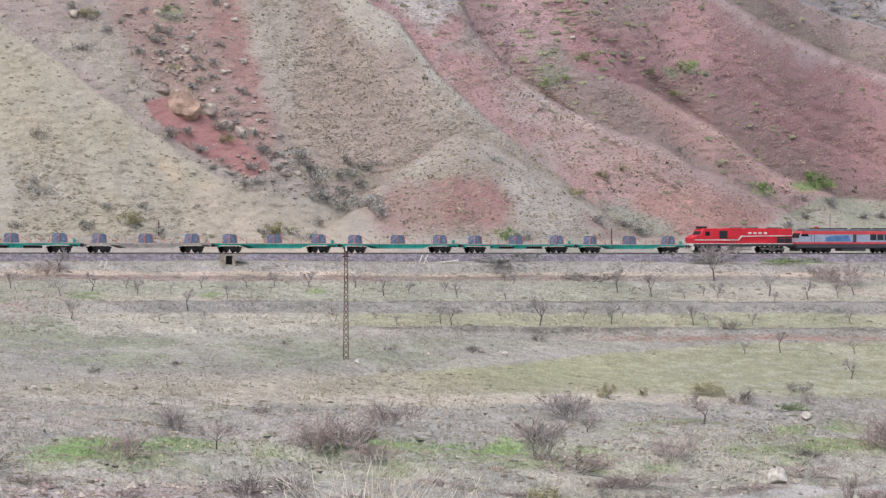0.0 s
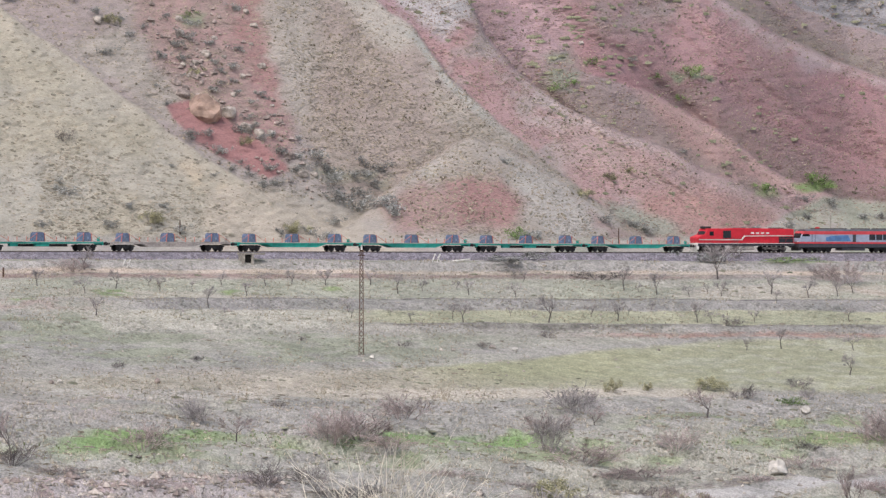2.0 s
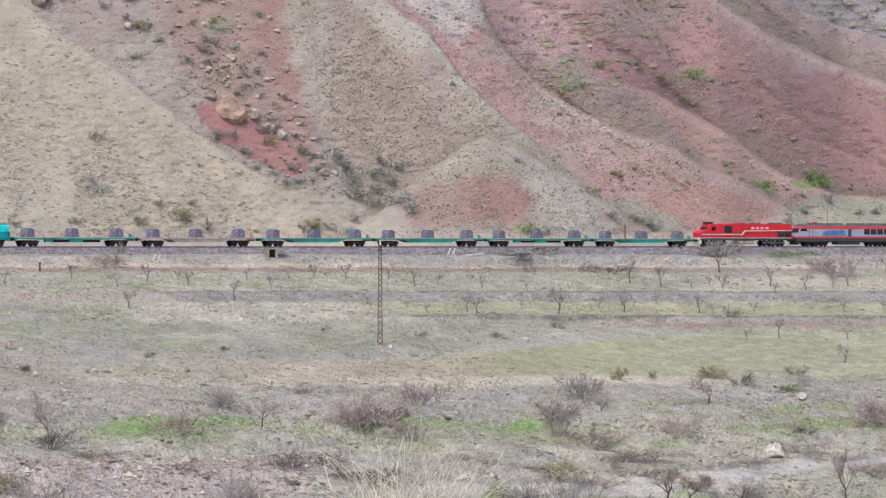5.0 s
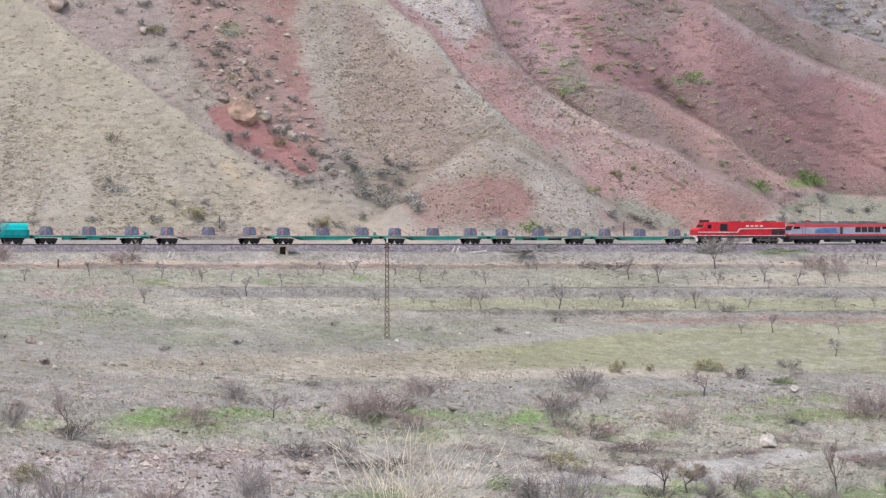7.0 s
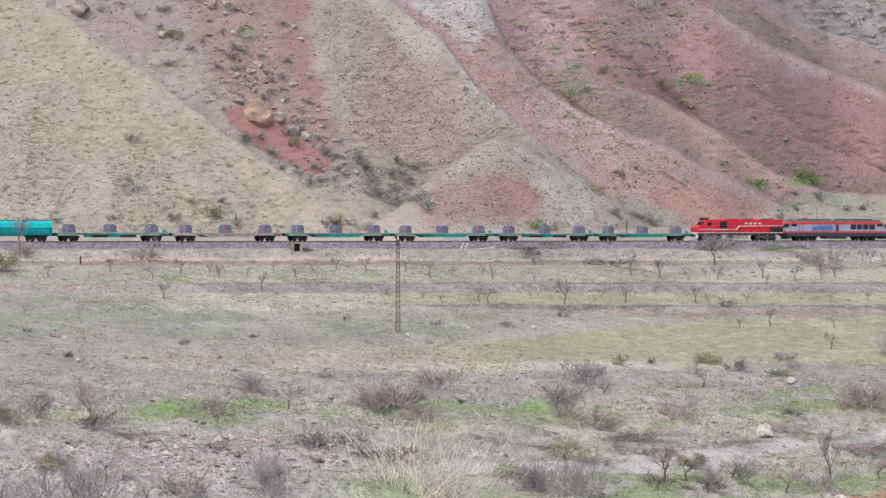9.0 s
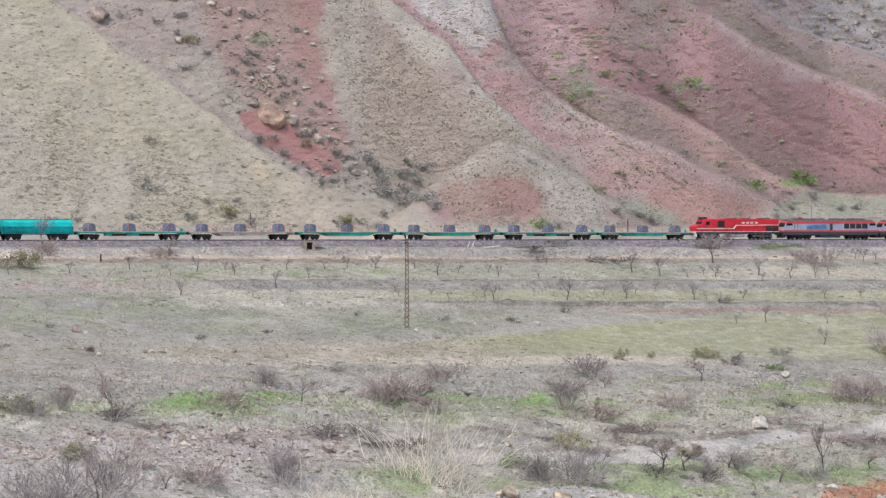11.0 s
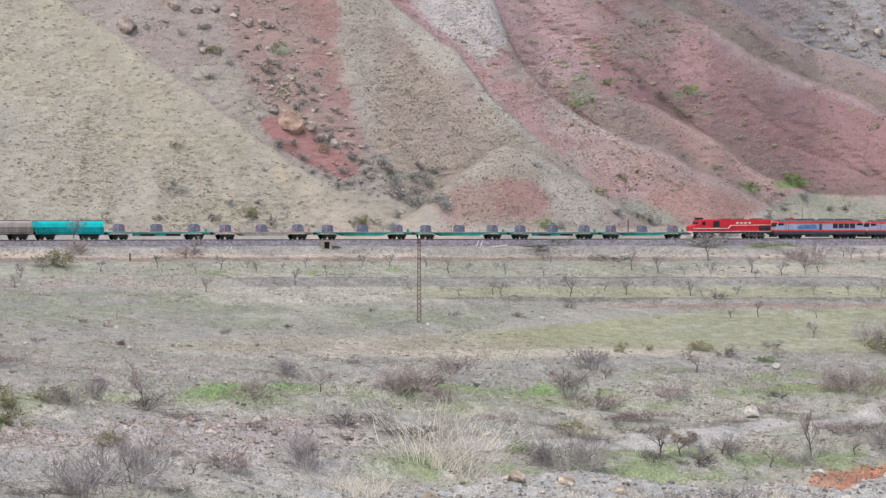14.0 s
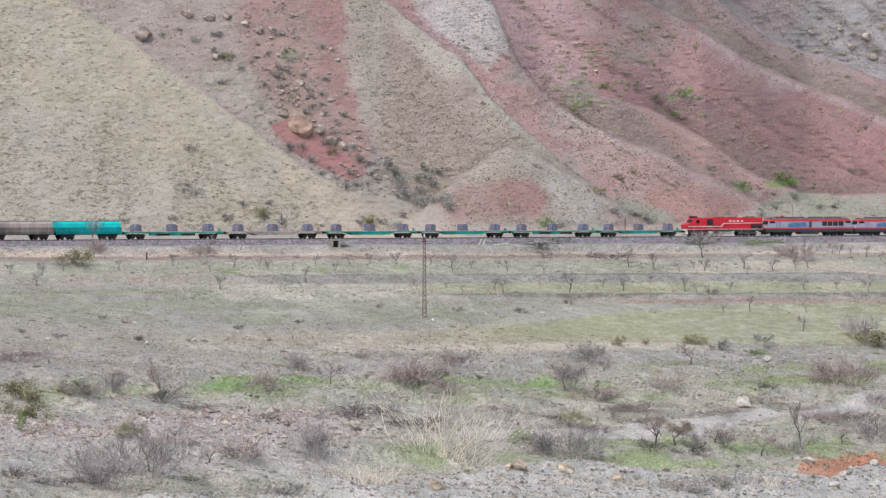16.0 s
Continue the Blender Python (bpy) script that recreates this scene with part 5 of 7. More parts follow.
BANK_TREES = []
for k in range(4):
    (tv, tf), (cv, cf) = bare_tree(141 + k, (0.8, 0.62, 0.9, 0.7)[k], 0.9)
    BANK_TREES.append((mesh_of("trunk", tv, tf, BARK), mesh_of("crown", cv, cf, TWIG_ROSE)))


def fruit_tree(x, y, h, k, label="small leafless fruit tree standing in pale orchard grass", group="orchard trees"):
    t = new("young_tree" if "stream" in group else "fruit_tree")
    tagged(t, label, "tree", group)
    kinds = BANK_TREES if "stream" in group else TREES
    trunk, crown = kinds[k % len(kinds)]
    hold("trunk", trunk, t)
    hold("crown", crown, t)
    w = h * 0.65 if h > 6 else h * (1.3 if kinds is BANK_TREES else 1.0)
    t.matrix_world = Matrix.Translation(on_ground(x, y)) @ pose(0, 0, 0, 0, 0, k * 77) @ Matrix.Diagonal((w, w, h, 1))


ORCHARD_UPPER = [(-63.8, -65.3, 2.7), (-54.1, -56.0, 2.6), (-47.0, -59.2, 2.7), (-42.9, -51.7, 2.9), (-38.2, -47.1, 1.7), (-36.6, -50.2, 2.4),
    (-31.9, -47.9, 1.7), (-27.8, -40.9, 2.3), (-24.0, -48.2, 2.2), (-21.4, -38.3, 2.2), (-17.7, -35.5, 2.4), (-12.7, -32.8, 2.6),
    (-6.2, -29.6, 2.6), (-2.1, -34.2, 3.1), (1.5, -30.4, 2.1), (8.3, -29.6, 2.4), (15.3, -28.0, 2.3), (16.5, -15.4, 2.2), (6.6, -26.6, 1.5),
    (15.2, -14.4, 2.0), (31.5, -13.5, 3.6), (33.6, -13.7, 1.5), (36.3, -15.0, 3.6), (41.2, -13.5, 1.9), (43.9, -9.3, 1.7)]
ORCHARD_RIGHT = [(46.1, -9.8, 2.4), (53.7, -4.0, 4.2), (54.2, -12.9, 2.0), (59.3, -4.2, 3.4), (63.8, -1.0, 2.3), (66.3, 2.5, 3.1), (71.5, 19.3, 2.1),
    (73.0, 18.0, 2.3), (75.1, 19.3, 2.1), (78.3, 18.9, 2.5), (81.0, 16.6, 2.3), (-69.1, -58.7, 1.8), (-73.8, -70.4, 2.4), (-77.5, -79.1, 2.7),
    (-83.3, -79.4, 2.2)]
ORCHARD_LOWER = [(-45.0, -73.9, 3.1), (-29.3, -59.8, 3.3), (-33.0, -68.2, 1.3), (-26.8, -64.6, 1.3), (-9.2, -51.4, 2.4), (-8.8, -55.1, 1.5),
    (-3.2, -51.2, 1.3), (-0.3, -56.1, 1.6), (5.9, -52.9, 2.6), (7.4, -53.8, 3.4), (14.3, -42.7, 1.5), (17.9, -46.3, 1.0), (19.8, -46.6, 4.3),
    (26.2, -36.0, 2.0), (30.0, -38.7, 3.5), (31.8, -32.4, 1.3), (35.3, -25.9, 1.5), (41.8, -32.4, 3.3), (44.0, -33.5, 2.2), (46.0, -33.8, 1.9),
    (50.4, -27.8, 1.9)]
ORCHARD_FOOT = [(48.5, -48.1, 2.2), (53.7, -43.9, 3.2), (64.7, -18.8, 2.5), (71.1, -15.3, 1.7), (64.5, -38.1, 2.6), (63.1, -56.0, 3.3), (77.1, -15.5, 2.5),
    (-78.2, -87.1, 3.0), (-69.1, -47.2, 5.8), (-47.8, -40.0, 3.7), (45.9, 2.3, 5.4)]
for k, (x, y, h) in enumerate(ORCHARD_UPPER + ORCHARD_RIGHT + ORCHARD_LOWER + ORCHARD_FOOT):
    fruit_tree(x, y, h, (k * 5) % 7)


def bare_bush(seed, stems, fuzz, flat, root=0.3):
    """A unit-high dome of bare stems and twigs."""
    rng = np.random.default_rng(seed)
    out = []
    for i in range(stems):
        ang, tilt = rng.uniform(0, 6.28), rng.uniform(0.05, 1.0) ** 0.7 * flat
        d = np.array([np.cos(ang) * tilt, np.sin(ang) * tilt, 1.0])
        p = np.array([np.cos(ang) * root * tilt, np.sin(ang) * root * tilt, -0.08])
        grow(rng, p, d, rng.uniform(0.4, 0.8), 0.01, 2, out, 0.5, 0.05, fuzz)
    top = np.percentile([s[1][2] for s in out], 98)
    return sticks([(a / top, b / top, max(r0, 0.0055), max(r1, 0.0045)) for a, b, r0, r1 in out])


def leaf_cloud(seed, count, size, flat):
    """Leaves in uneven clumps over a unit dome."""
    rng = np.random.default_rng(seed)
    lobes = np.stack([rng.normal(0, 0.34 * flat, 14), rng.normal(0, 0.34 * flat, 14), rng.uniform(0.2, 0.85, 14)], -1)
    c = lobes[rng.integers(0, 14, count)] + rng.normal(0, 0.13, (count, 3))
    c[:, 2] = np.abs(c[:, 2])
    n1, n2 = rng.normal(0, 1, (count, 3)), rng.normal(0, 1, (count, 3))
    n1 /= np.linalg.norm(n1, axis=1, keepdims=True)
    n2 /= np.linalg.norm(n2, axis=1, keepdims=True)
    s = size * rng.uniform(0.6, 1.3, (count, 1))
    v = np.stack([c - n1 * s, c + n2 * s * 0.6, c + n1 * s, c - n2 * s * 0.6], 1)
    f = np.arange(count * 4).reshape(-1, 4)
    return v.reshape(-1, 3), f


BUSH_GREY = [mesh_of("twigs", *bare_bush(200 + k, 30, 4, 0.8 + 0.3 * (k % 2)), TWIG_GREY) for k in range(4)]
BUSH_ROSE = [mesh_of("twigs", *bare_bush(220 + k, 28, 4, 1.1), TWIG_ROSE) for k in range(3)]
BUSH_DARK = [mesh_of("twigs", *bare_bush(240 + k, 20, 4, 1.0), TWIG_DARK) for k in range(3)]
BUSH_STRAW = [mesh_of("blades", *bare_bush(280 + k, 26, 1, 0.45), STRAW) for k in range(2)]
STEMS = [mesh_of("stems", *bare_bush(300 + k, 6, 2, 0.8, 0.0), TWIG_GREY) for k in range(2)]
LEAVES = {"olive": [mesh_of("leaves", *leaf_cloud(320 + k, 1900, 0.05, 1.35), LEAF_OLIVE) for k in range(3)],
          "fresh": [mesh_of("leaves", *leaf_cloud(340 + k, 1000, 0.052, 1.3), LEAF_FRESH) for k in range(2)],
          "sage": [mesh_of("leaves", *leaf_cloud(360 + k, 700, 0.062, 1.25), LEAF_SAGE) for k in range(3)]}
BARE = {"grey": (BUSH_GREY, "bare grey-twigged shrub on dry valley ground"),
        "rose": (BUSH_ROSE, "low reddish-brown bare shrub on dry valley ground"),
        "dark": (BUSH_DARK, "dark gnarled bare shrub on dry valley ground"),
        "straw": (BUSH_STRAW, "upright tuft of dry straw-coloured grass")}
SEEN = [0]


def shrub(place, w, h, kind, where="on dry valley ground"):
    SEEN[0] += 1
    k = SEEN[0]
    if kind in BARE:
        meshes, label = BARE[kind]
        ob = new("shrub", meshes[k % len(meshes)])
        tagged(ob, label, "grass tuft" if kind == "straw" else "shrub", kind + " shrubs")
    else:
        ob = new("shrub")
        tagged(ob, {"olive": "olive-green rounded shrub ", "fresh": "fresh green leafy shrub ", "sage": "grey-green sage shrub "}[kind] + where, "shrub", kind + " shrubs")
        hold("branchwork", STEMS[k % 2], ob)
        hold("foliage", LEAVES[kind][k % len(LEAVES[kind])], ob)
    s = w / 1.15
    ob.matrix_world = Matrix.Translation(place) @ pose(0, 0, 0, 0, 0, k * 67) @ Matrix.Diagonal((s, s, h, 1))


VALLEY_SHRUBS_A = [(-78.2, -167.5, 5.9, 2.4, 'rose'), (-74.6, -156.3, 6.0, 1.2, 'rose'), (-74.9, -199.0, 5.0, 4.0, 'olive'), (-74.2, -214.5, 6.0, 3.4, 'olive'), (-74.6, -229.6, 1.3, 3.2, 'fresh'),
    (-67.7, -191.1, 5.2, 3.0, 'olive'), (-64.5, -196.1, 4.1, 3.3, 'grey'), (-60.5, -188.9, 3.5, 4.1, 'grey'), (-52.0, -191.6, 4.9, 2.7, 'dark'), (-29.2, -141.9, 4.2, 3.2, 'grey'),
    (-35.7, -166.1, 5.9, 3.6, 'rose'), (-10.8, -147.8, 6.0, 4.8, 'rose'), (-6.9, -145.7, 8.5, 3.6, 'rose'), (-3.1, -150.8, 6.0, 1.8, 'rose'), (-1.5, -128.7, 6.1, 3.6, 'rose'),
    (-59.2, -263.2, 8.8, 7.1, 'grey'), (-52.1, -250.9, 8.6, 8.1, 'grey'), (-55.8, -224.9, 3.4, 2.5, 'olive'), (36.9, -201.1, 5.6, 2.2, 'sage'), (44.3, -195.3, 5.0, 2.0, 'sage'), (40.7, -202.5, 4.0, 1.4, 'sage'),
    (-43.2, -255.2, 3.6, 1.2, 'sage'), (-30.3, -247.4, 3.4, 1.3, 'sage'), (-28.1, -244.6, 2.6, 1.1, 'sage')]
VALLEY_SHRUBS_B = [(-38.0, -225.4, 6.4, 4.0, 'rose'), (-25.2, -217.2, 6.7, 5.7, 'grey'), (-18.9, -186.0, 5.5, 3.1, 'dark'), (-13.5, -174.9, 3.9, 2.7, 'dark'), (-8.0, -186.9, 6.8, 2.3, 'dark'),
    (-74.0, -263.8, 4.5, 2.4, 'dark'), (-65.3, -265.5, 8.4, 1.3, 'dark'), (-57.3, -251.1, 3.7, 1.1, 'dark'), (18.2, -192.1, 8.4, 7.0, 'grey'), (13.4, -190.1, 4.0, 3.4, 'grey'),
    (18.8, -168.0, 3.5, 2.6, 'olive'), (10.2, -187.0, 3.3, 2.3, 'fresh'), (4.6, -107.6, 2.5, 2.7, 'straw'), (22.9, -109.8, 5.3, 3.7, 'grey'), (28.3, -88.8, 1.5, 1.9, 'olive'),
    (33.1, -83.9, 1.1, 1.2, 'olive'), (42.1, -77.1, 2.9, 1.7, 'olive'), (46.9, -81.3, 3.3, 2.1, 'dark')]
VALLEY_SHRUBS_C = [(55.2, -69.5, 2.7, 1.5, 'dark'), (53.4, -81.5, 3.3, 1.2, 'fresh'), (56.2, -77.5, 1.7, 1.5, 'grey'), (18.4, -138.9, 3.8, 5.2, 'grey'), (22.9, -139.9, 8.6, 2.6, 'rose'),
    (36.2, -126.1, 4.0, 3.2, 'rose'), (54.1, -124.7, 6.5, 1.8, 'rose'), (66.6, -104.0, 6.8, 4.5, 'rose'), (70.8, -102.2, 6.8, 5.1, 'rose'), (73.9, -56.0, 5.4, 4.4, 'grey'),
    (75.6, -61.6, 5.2, 3.0, 'olive'), (31.3, -146.1, 8.0, 1.6, 'rose'), (23.7, -166.1, 5.9, 1.2, 'rose'), (29.4, -156.1, 6.0, 1.4, 'dark'), (47.1, -140.5, 4.0, 1.0, 'rose'),
    (26.9, -150.1, 6.0, 1.2, 'rose'), (39.7, -169.5, 3.0, 3.0, 'grey'), (45.5, -164.6, 3.0, 3.2, 'grey')]
VALLEY_SHRUBS_D = [(72.4, -143.5, 4.6, 4.2, 'grey'), (63.5, -132.1, 7.1, 2.0, 'rose'), (69.0, -127.3, 9.1, 2.0, 'rose'), (74.4, -112.4, 4.1, 2.2, 'rose'), (57.3, -158.0, 3.0, 2.4, 'grey'),
    (54.8, -114.6, 3.1, 1.2, 'dark'), (37.0, -157.3, 4.0, 2.2, 'olive'), (32.1, -178.3, 4.5, 2.2, 'dark'), (39.5, -176.5, 5.9, 2.0, 'dark'), (17.6, -165.0, 2.0, 2.0, 'dark'),
    (-44.7, -248.7, 3.8, 1.1, 'dark'), (-70.5, -269.7, 3.7, 1.3, 'grey'), (-46.8, -223.6, 2.9, 1.1, 'rose'), (-34.1, -194.2, 5.8, 1.0, 'rose'), (-45.8, -193.5, 4.9, 0.8, 'rose'),
    (-25.6, -182.0, 3.9, 0.8, 'rose'), (5.8, -157.8, 5.0, 1.2, 'rose'), (13.7, -159.9, 5.0, 1.0, 'rose')]
VALLEY_SHRUBS_E = [(-18.3, -127.7, 1.6, 1.0, 'dark'), (-10.3, -108.6, 2.0, 1.8, 'straw'), (-26.5, -117.8, 1.2, 1.2, 'straw'), (-18.4, -113.7, 1.0, 1.4, 'straw'), (-12.3, -112.7, 1.4, 1.4, 'straw'),
    (19.5, -91.7, 1.2, 1.2, 'straw'), (14.3, -96.7, 1.0, 1.0, 'straw'), (-72.0, -135.1, 2.2, 0.8, 'dark'), (-78.5, -135.4, 1.2, 1.0, 'dark'), (-58.1, -130.6, 1.6, 0.8, 'dark'),
    (-40.9, -110.0, 1.2, 0.8, 'dark'), (-30.4, -98.8, 1.0, 0.6, 'dark'), (-65.2, -113.8, 1.2, 0.6, 'dark')]
RAIL_SHRUBS = [(-71.5, -64.2, 4.3, 3.1, 'olive'), (-68.7, -50.4, 3.6, 3.1, 'rose'), (-49.5, -41.3, 4.1, 1.9, 'rose'), (14.3, -5.1, 8.0, 1.0, 'sage'),
    (19.2, 0.1, 3.4, 1.3, 'sage'), (44.3, 12.2, 4.8, 1.7, 'sage'), (46.9, 14.3, 4.8, 2.8, 'dark'), (62.5, 11.9, 3.2, 2.7, 'rose'),
    (65.0, 10.3, 4.2, 3.4, 'rose'), (27.6, -7.7, 5.7, 1.3, 'dark'), (47.1, -33.2, 2.8, 1.2, 'dark'), (19.6, -54.7, 1.5, 1.1, 'dark'),
    (-1.1, -73.5, 1.4, 0.9, 'dark'), (10.1, -68.1, 1.6, 1.1, 'dark'), (58.5, 18.8, 6.7, 0.8, 'fresh'), (-29.8, -98.4, 0.9, 0.7, 'dark'),
    (-40.1, -108.5, 1.0, 0.7, 'dark'), (-15.6, -77.5, 0.9, 0.7, 'dark')]
for x, y, w, h, kind in VALLEY_SHRUBS_A + VALLEY_SHRUBS_B + VALLEY_SHRUBS_C + VALLEY_SHRUBS_D + VALLEY_SHRUBS_E + RAIL_SHRUBS:
    shrub(on_ground(x, y), w, h, kind)

SAPLINGS = [(-52.1, -189.6, 7.6), (-60.6, -186.9, 4.3), (-23.5, -157.9, 3.6), (25.2, -113.9, 3.3), (41.1, -102.2, 4.5), (33.2, -173.3, 5.5), (36.8, -171.4, 5.1), (43.7, -165.5, 4.3),
    (51.7, -163.8, 5.1), (59.3, -153.0, 8.8), (66.8, -148.3, 3.2), (-42.9, -230.6, 3.6), (-25.5, -215.2, 6.1), (-52.2, -248.9, 7.5), (17.9, -135.8, 5.4), (73.1, -141.5, 4.4)]
for k, (x, y, h) in enumerate(SAPLINGS):
    fruit_tree(x, y, h, k, "leafless dark-branched young tree near the sandy stream bed", "stream bank trees")

# ---- scrub on the hillside ----
HILL_SHRUBS_A = [(-69.9, 2.4, 2.3, 'sage'), (-65.1, 3.0, 1.5, 'sage'), (-57.5, 38.9, 1.3, 'sage'), (-55.6, 3.7, 1.5, 'sage'), (-54.2, 39.7, 1.3, 'dark'), (-53.2, 10.2, 1.3, 'sage'),
    (-52.3, 16.8, 2.1, 'dark'), (-51.8, 8.3, 2.1, 'sage'), (-51.3, 37.8, 1.3, 'sage'), (-47.8, 35.8, 1.5, 'sage'), (-47.5, 38.7, 1.5, 'sage'), (-46.1, 29.4, 1.9, 'sage'),
    (-45.7, 34.5, 1.7, 'olive'), (-45.0, 3.5, 1.7, 'sage'), (-44.2, 34.9, 1.1, 'sage'), (-42.8, 6.5, 1.5, 'sage'), (-42.8, 32.2, 1.4, 'sage'), (-40.4, 33.5, 1.3, 'sage'),
    (-39.2, 4.3, 2.3, 'olive'), (-38.5, 24.8, 0.8, 'sage'), (-38.1, 29.2, 1.5, 'sage'), (-37.6, 6.5, 1.3, 'sage'), (-37.5, 34.9, 1.5, 'sage'), (-36.9, 22.0, 1.1, 'sage')]
HILL_SHRUBS_B = [(-36.1, 12.7, 0.8, 'sage'), (-35.6, 30.6, 1.7, 'sage'), (-35.5, 32.6, 1.5, 'sage'), (-35.1, 38.7, 1.5, 'sage'), (-34.8, 26.3, 1.0, 'sage'), (-34.7, 3.0, 1.7, 'sage'),
    (-34.7, 28.8, 1.4, 'sage'), (-34.1, 35.3, 1.4, 'fresh'), (-33.9, 31.8, 1.7, 'sage'), (-33.1, 17.0, 2.1, 'sage'), (-33.0, 33.9, 1.5, 'sage'), (-32.6, 26.6, 1.5, 'olive'),
    (-30.9, 17.4, 1.7, 'sage'), (-30.9, 31.1, 1.1, 'sage'), (-29.9, 11.4, 0.8, 'sage'), (-29.9, 28.3, 1.3, 'sage'), (-29.8, 24.0, 1.3, 'sage'), (-29.2, 14.8, 1.9, 'sage'),
    (-29.2, 27.0, 1.2, 'sage'), (-29.0, 24.9, 1.3, 'sage'), (-27.0, 12.1, 1.5, 'sage'), (-27.0, 25.5, 1.1, 'sage'), (-27.0, 27.5, 1.4, 'sage'), (-27.0, 36.4, 1.5, 'sage')]
HILL_SHRUBS_C = [(-26.6, 30.2, 1.3, 'sage'), (-26.4, 23.7, 1.1, 'sage'), (-25.7, 13.4, 1.0, 'sage'), (-25.7, 17.9, 1.9, 'sage'), (-25.4, 16.1, 1.7, 'olive'), (-24.9, 12.3, 1.1, 'sage'),
    (-24.6, 19.9, 1.4, 'sage'), (-24.2, 11.1, 1.3, 'sage'), (-24.2, 22.4, 1.0, 'sage'), (-23.6, 19.0, 1.0, 'sage'), (-23.2, 23.5, 1.1, 'sage'), (-22.9, 16.6, 1.6, 'sage'),
    (-22.3, 9.7, 1.7, 'sage'), (-22.0, 22.9, 0.8, 'sage'), (-21.6, 12.3, 1.7, 'sage'), (-21.3, 17.3, 1.3, 'sage'), (-21.2, 20.3, 0.8, 'sage'), (-20.3, 9.8, 1.9, 'sage'),
    (-19.9, 2.7, 1.5, 'sage'), (-19.4, 14.5, 1.7, 'sage'), (-17.7, 2.9, 2.3, 'olive'), (-17.5, 14.0, 1.5, 'sage'), (-17.5, 16.8, 1.1, 'sage'), (-17.3, 11.9, 1.8, 'sage')]
HILL_SHRUBS_D = [(-15.6, 2.7, 1.5, 'sage'), (-14.3, 13.8, 2.2, 'sage'), (-13.1, 11.9, 2.1, 'sage'), (-13.0, 1.8, 2.1, 'sage'), (-12.3, 9.8, 3.1, 'sage'), (-11.5, 4.1, 1.9, 'sage'),
    (-11.0, 7.5, 3.1, 'sage'), (-8.9, 11.0, 1.9, 'sage'), (-8.0, 13.4, 1.6, 'sage'), (-7.8, 6.2, 2.6, 'sage'), (-7.6, 8.1, 2.1, 'sage'), (-6.8, 11.4, 1.6, 'sage'),
    (-5.6, 9.7, 1.8, 'sage'), (-5.2, 6.7, 2.6, 'sage'), (-5.0, 11.9, 2.3, 'sage'), (-2.6, 5.5, 2.8, 'sage'), (3.4, 25.4, 1.1, 'dark'), (13.9, 13.5, 1.3, 'sage'),
    (15.3, 2.0, 2.5, 'fresh'), (17.7, 1.8, 2.1, 'sage'), (22.0, 24.6, 1.7, 'fresh'), (24.4, 25.4, 1.1, 'fresh'), (25.5, 8.3, 1.7, 'olive'), (26.8, 28.3, 1.7, 'fresh')]
HILL_SHRUBS_E = [(28.7, 4.5, 1.9, 'sage'), (30.1, 11.1, 1.3, 'olive'), (32.5, 12.1, 1.3, 'olive'), (33.0, 4.0, 1.5, 'sage'), (33.0, 28.7, 1.3, 'sage'), (34.9, 2.9, 2.1, 'sage'),
    (36.3, 26.4, 1.3, 'fresh'), (40.6, 23.1, 1.3, 'fresh'), (41.0, 15.1, 1.1, 'sage'), (41.5, 26.8, 2.1, 'fresh'), (46.8, 2.4, 1.7, 'sage'), (51.5, 3.0, 1.7, 'sage'),
    (53.0, 2.7, 1.3, 'sage'), (53.4, 9.2, 1.9, 'fresh'), (54.9, 2.9, 1.3, 'sage'), (56.8, 3.7, 1.7, 'sage'), (58.5, 2.7, 1.5, 'sage'), (59.1, 7.8, 1.5, 'sage'),
    (59.6, 5.2, 1.3, 'sage'), (60.6, 10.2, 2.5, 'fresh'), (62.5, 10.0, 1.7, 'fresh'), (63.0, 7.3, 1.7, 'sage'), (67.7, 5.2, 1.3, 'sage'), (71.0, 5.2, 1.7, 'sage')]
for a, b, s, kind in HILL_SHRUBS_A + HILL_SHRUBS_B + HILL_SHRUBS_C + HILL_SHRUBS_D + HILL_SHRUBS_E + [(73.9, 12.1, 1.3, 'sage')]:
    p = on_hill(a, b)
    k = 1 + (p.y / FAR)
    shrub(p + Vector((0, 0, -0.2)), s * k * 1.15, s * k * 0.8, kind, "on the eroded hillside")


# ---- rocks ----
def rock_mesh(seed, mat):
    rng = np.random.default_rng(seed)
    bm = bmesh.new()
    bmesh.ops.create_icosphere(bm, subdivisions=3, radius=1)
    cuts = rng.normal(0, 1, (9, 3))
    cuts /= np.linalg.norm(cuts, axis=1, keepdims=True)
    lim = rng.uniform(0.55, 0.9, 9)
    for v in bm.verts:
        p = np.array(v.co)
        for c, l in zip(cuts, lim):
            over_by = p @ c - l
            if over_by > 0:
                p = p - c * over_by * 0.92
        shift = Vector((seed, 0, 0))
        p = p * (1 + 0.16 * noise.noise(Vector(p * 2.1) + shift) + 0.09 * noise.noise(Vector(p * 5.3) + shift) + 0.05 * noise.noise(Vector(p * 12.0) + shift))
        v.co = p
    me = bpy.data.meshes.new("rock")
    bm.to_mesh(me)
    bm.free()
    me.materials.append(mat)
    return me


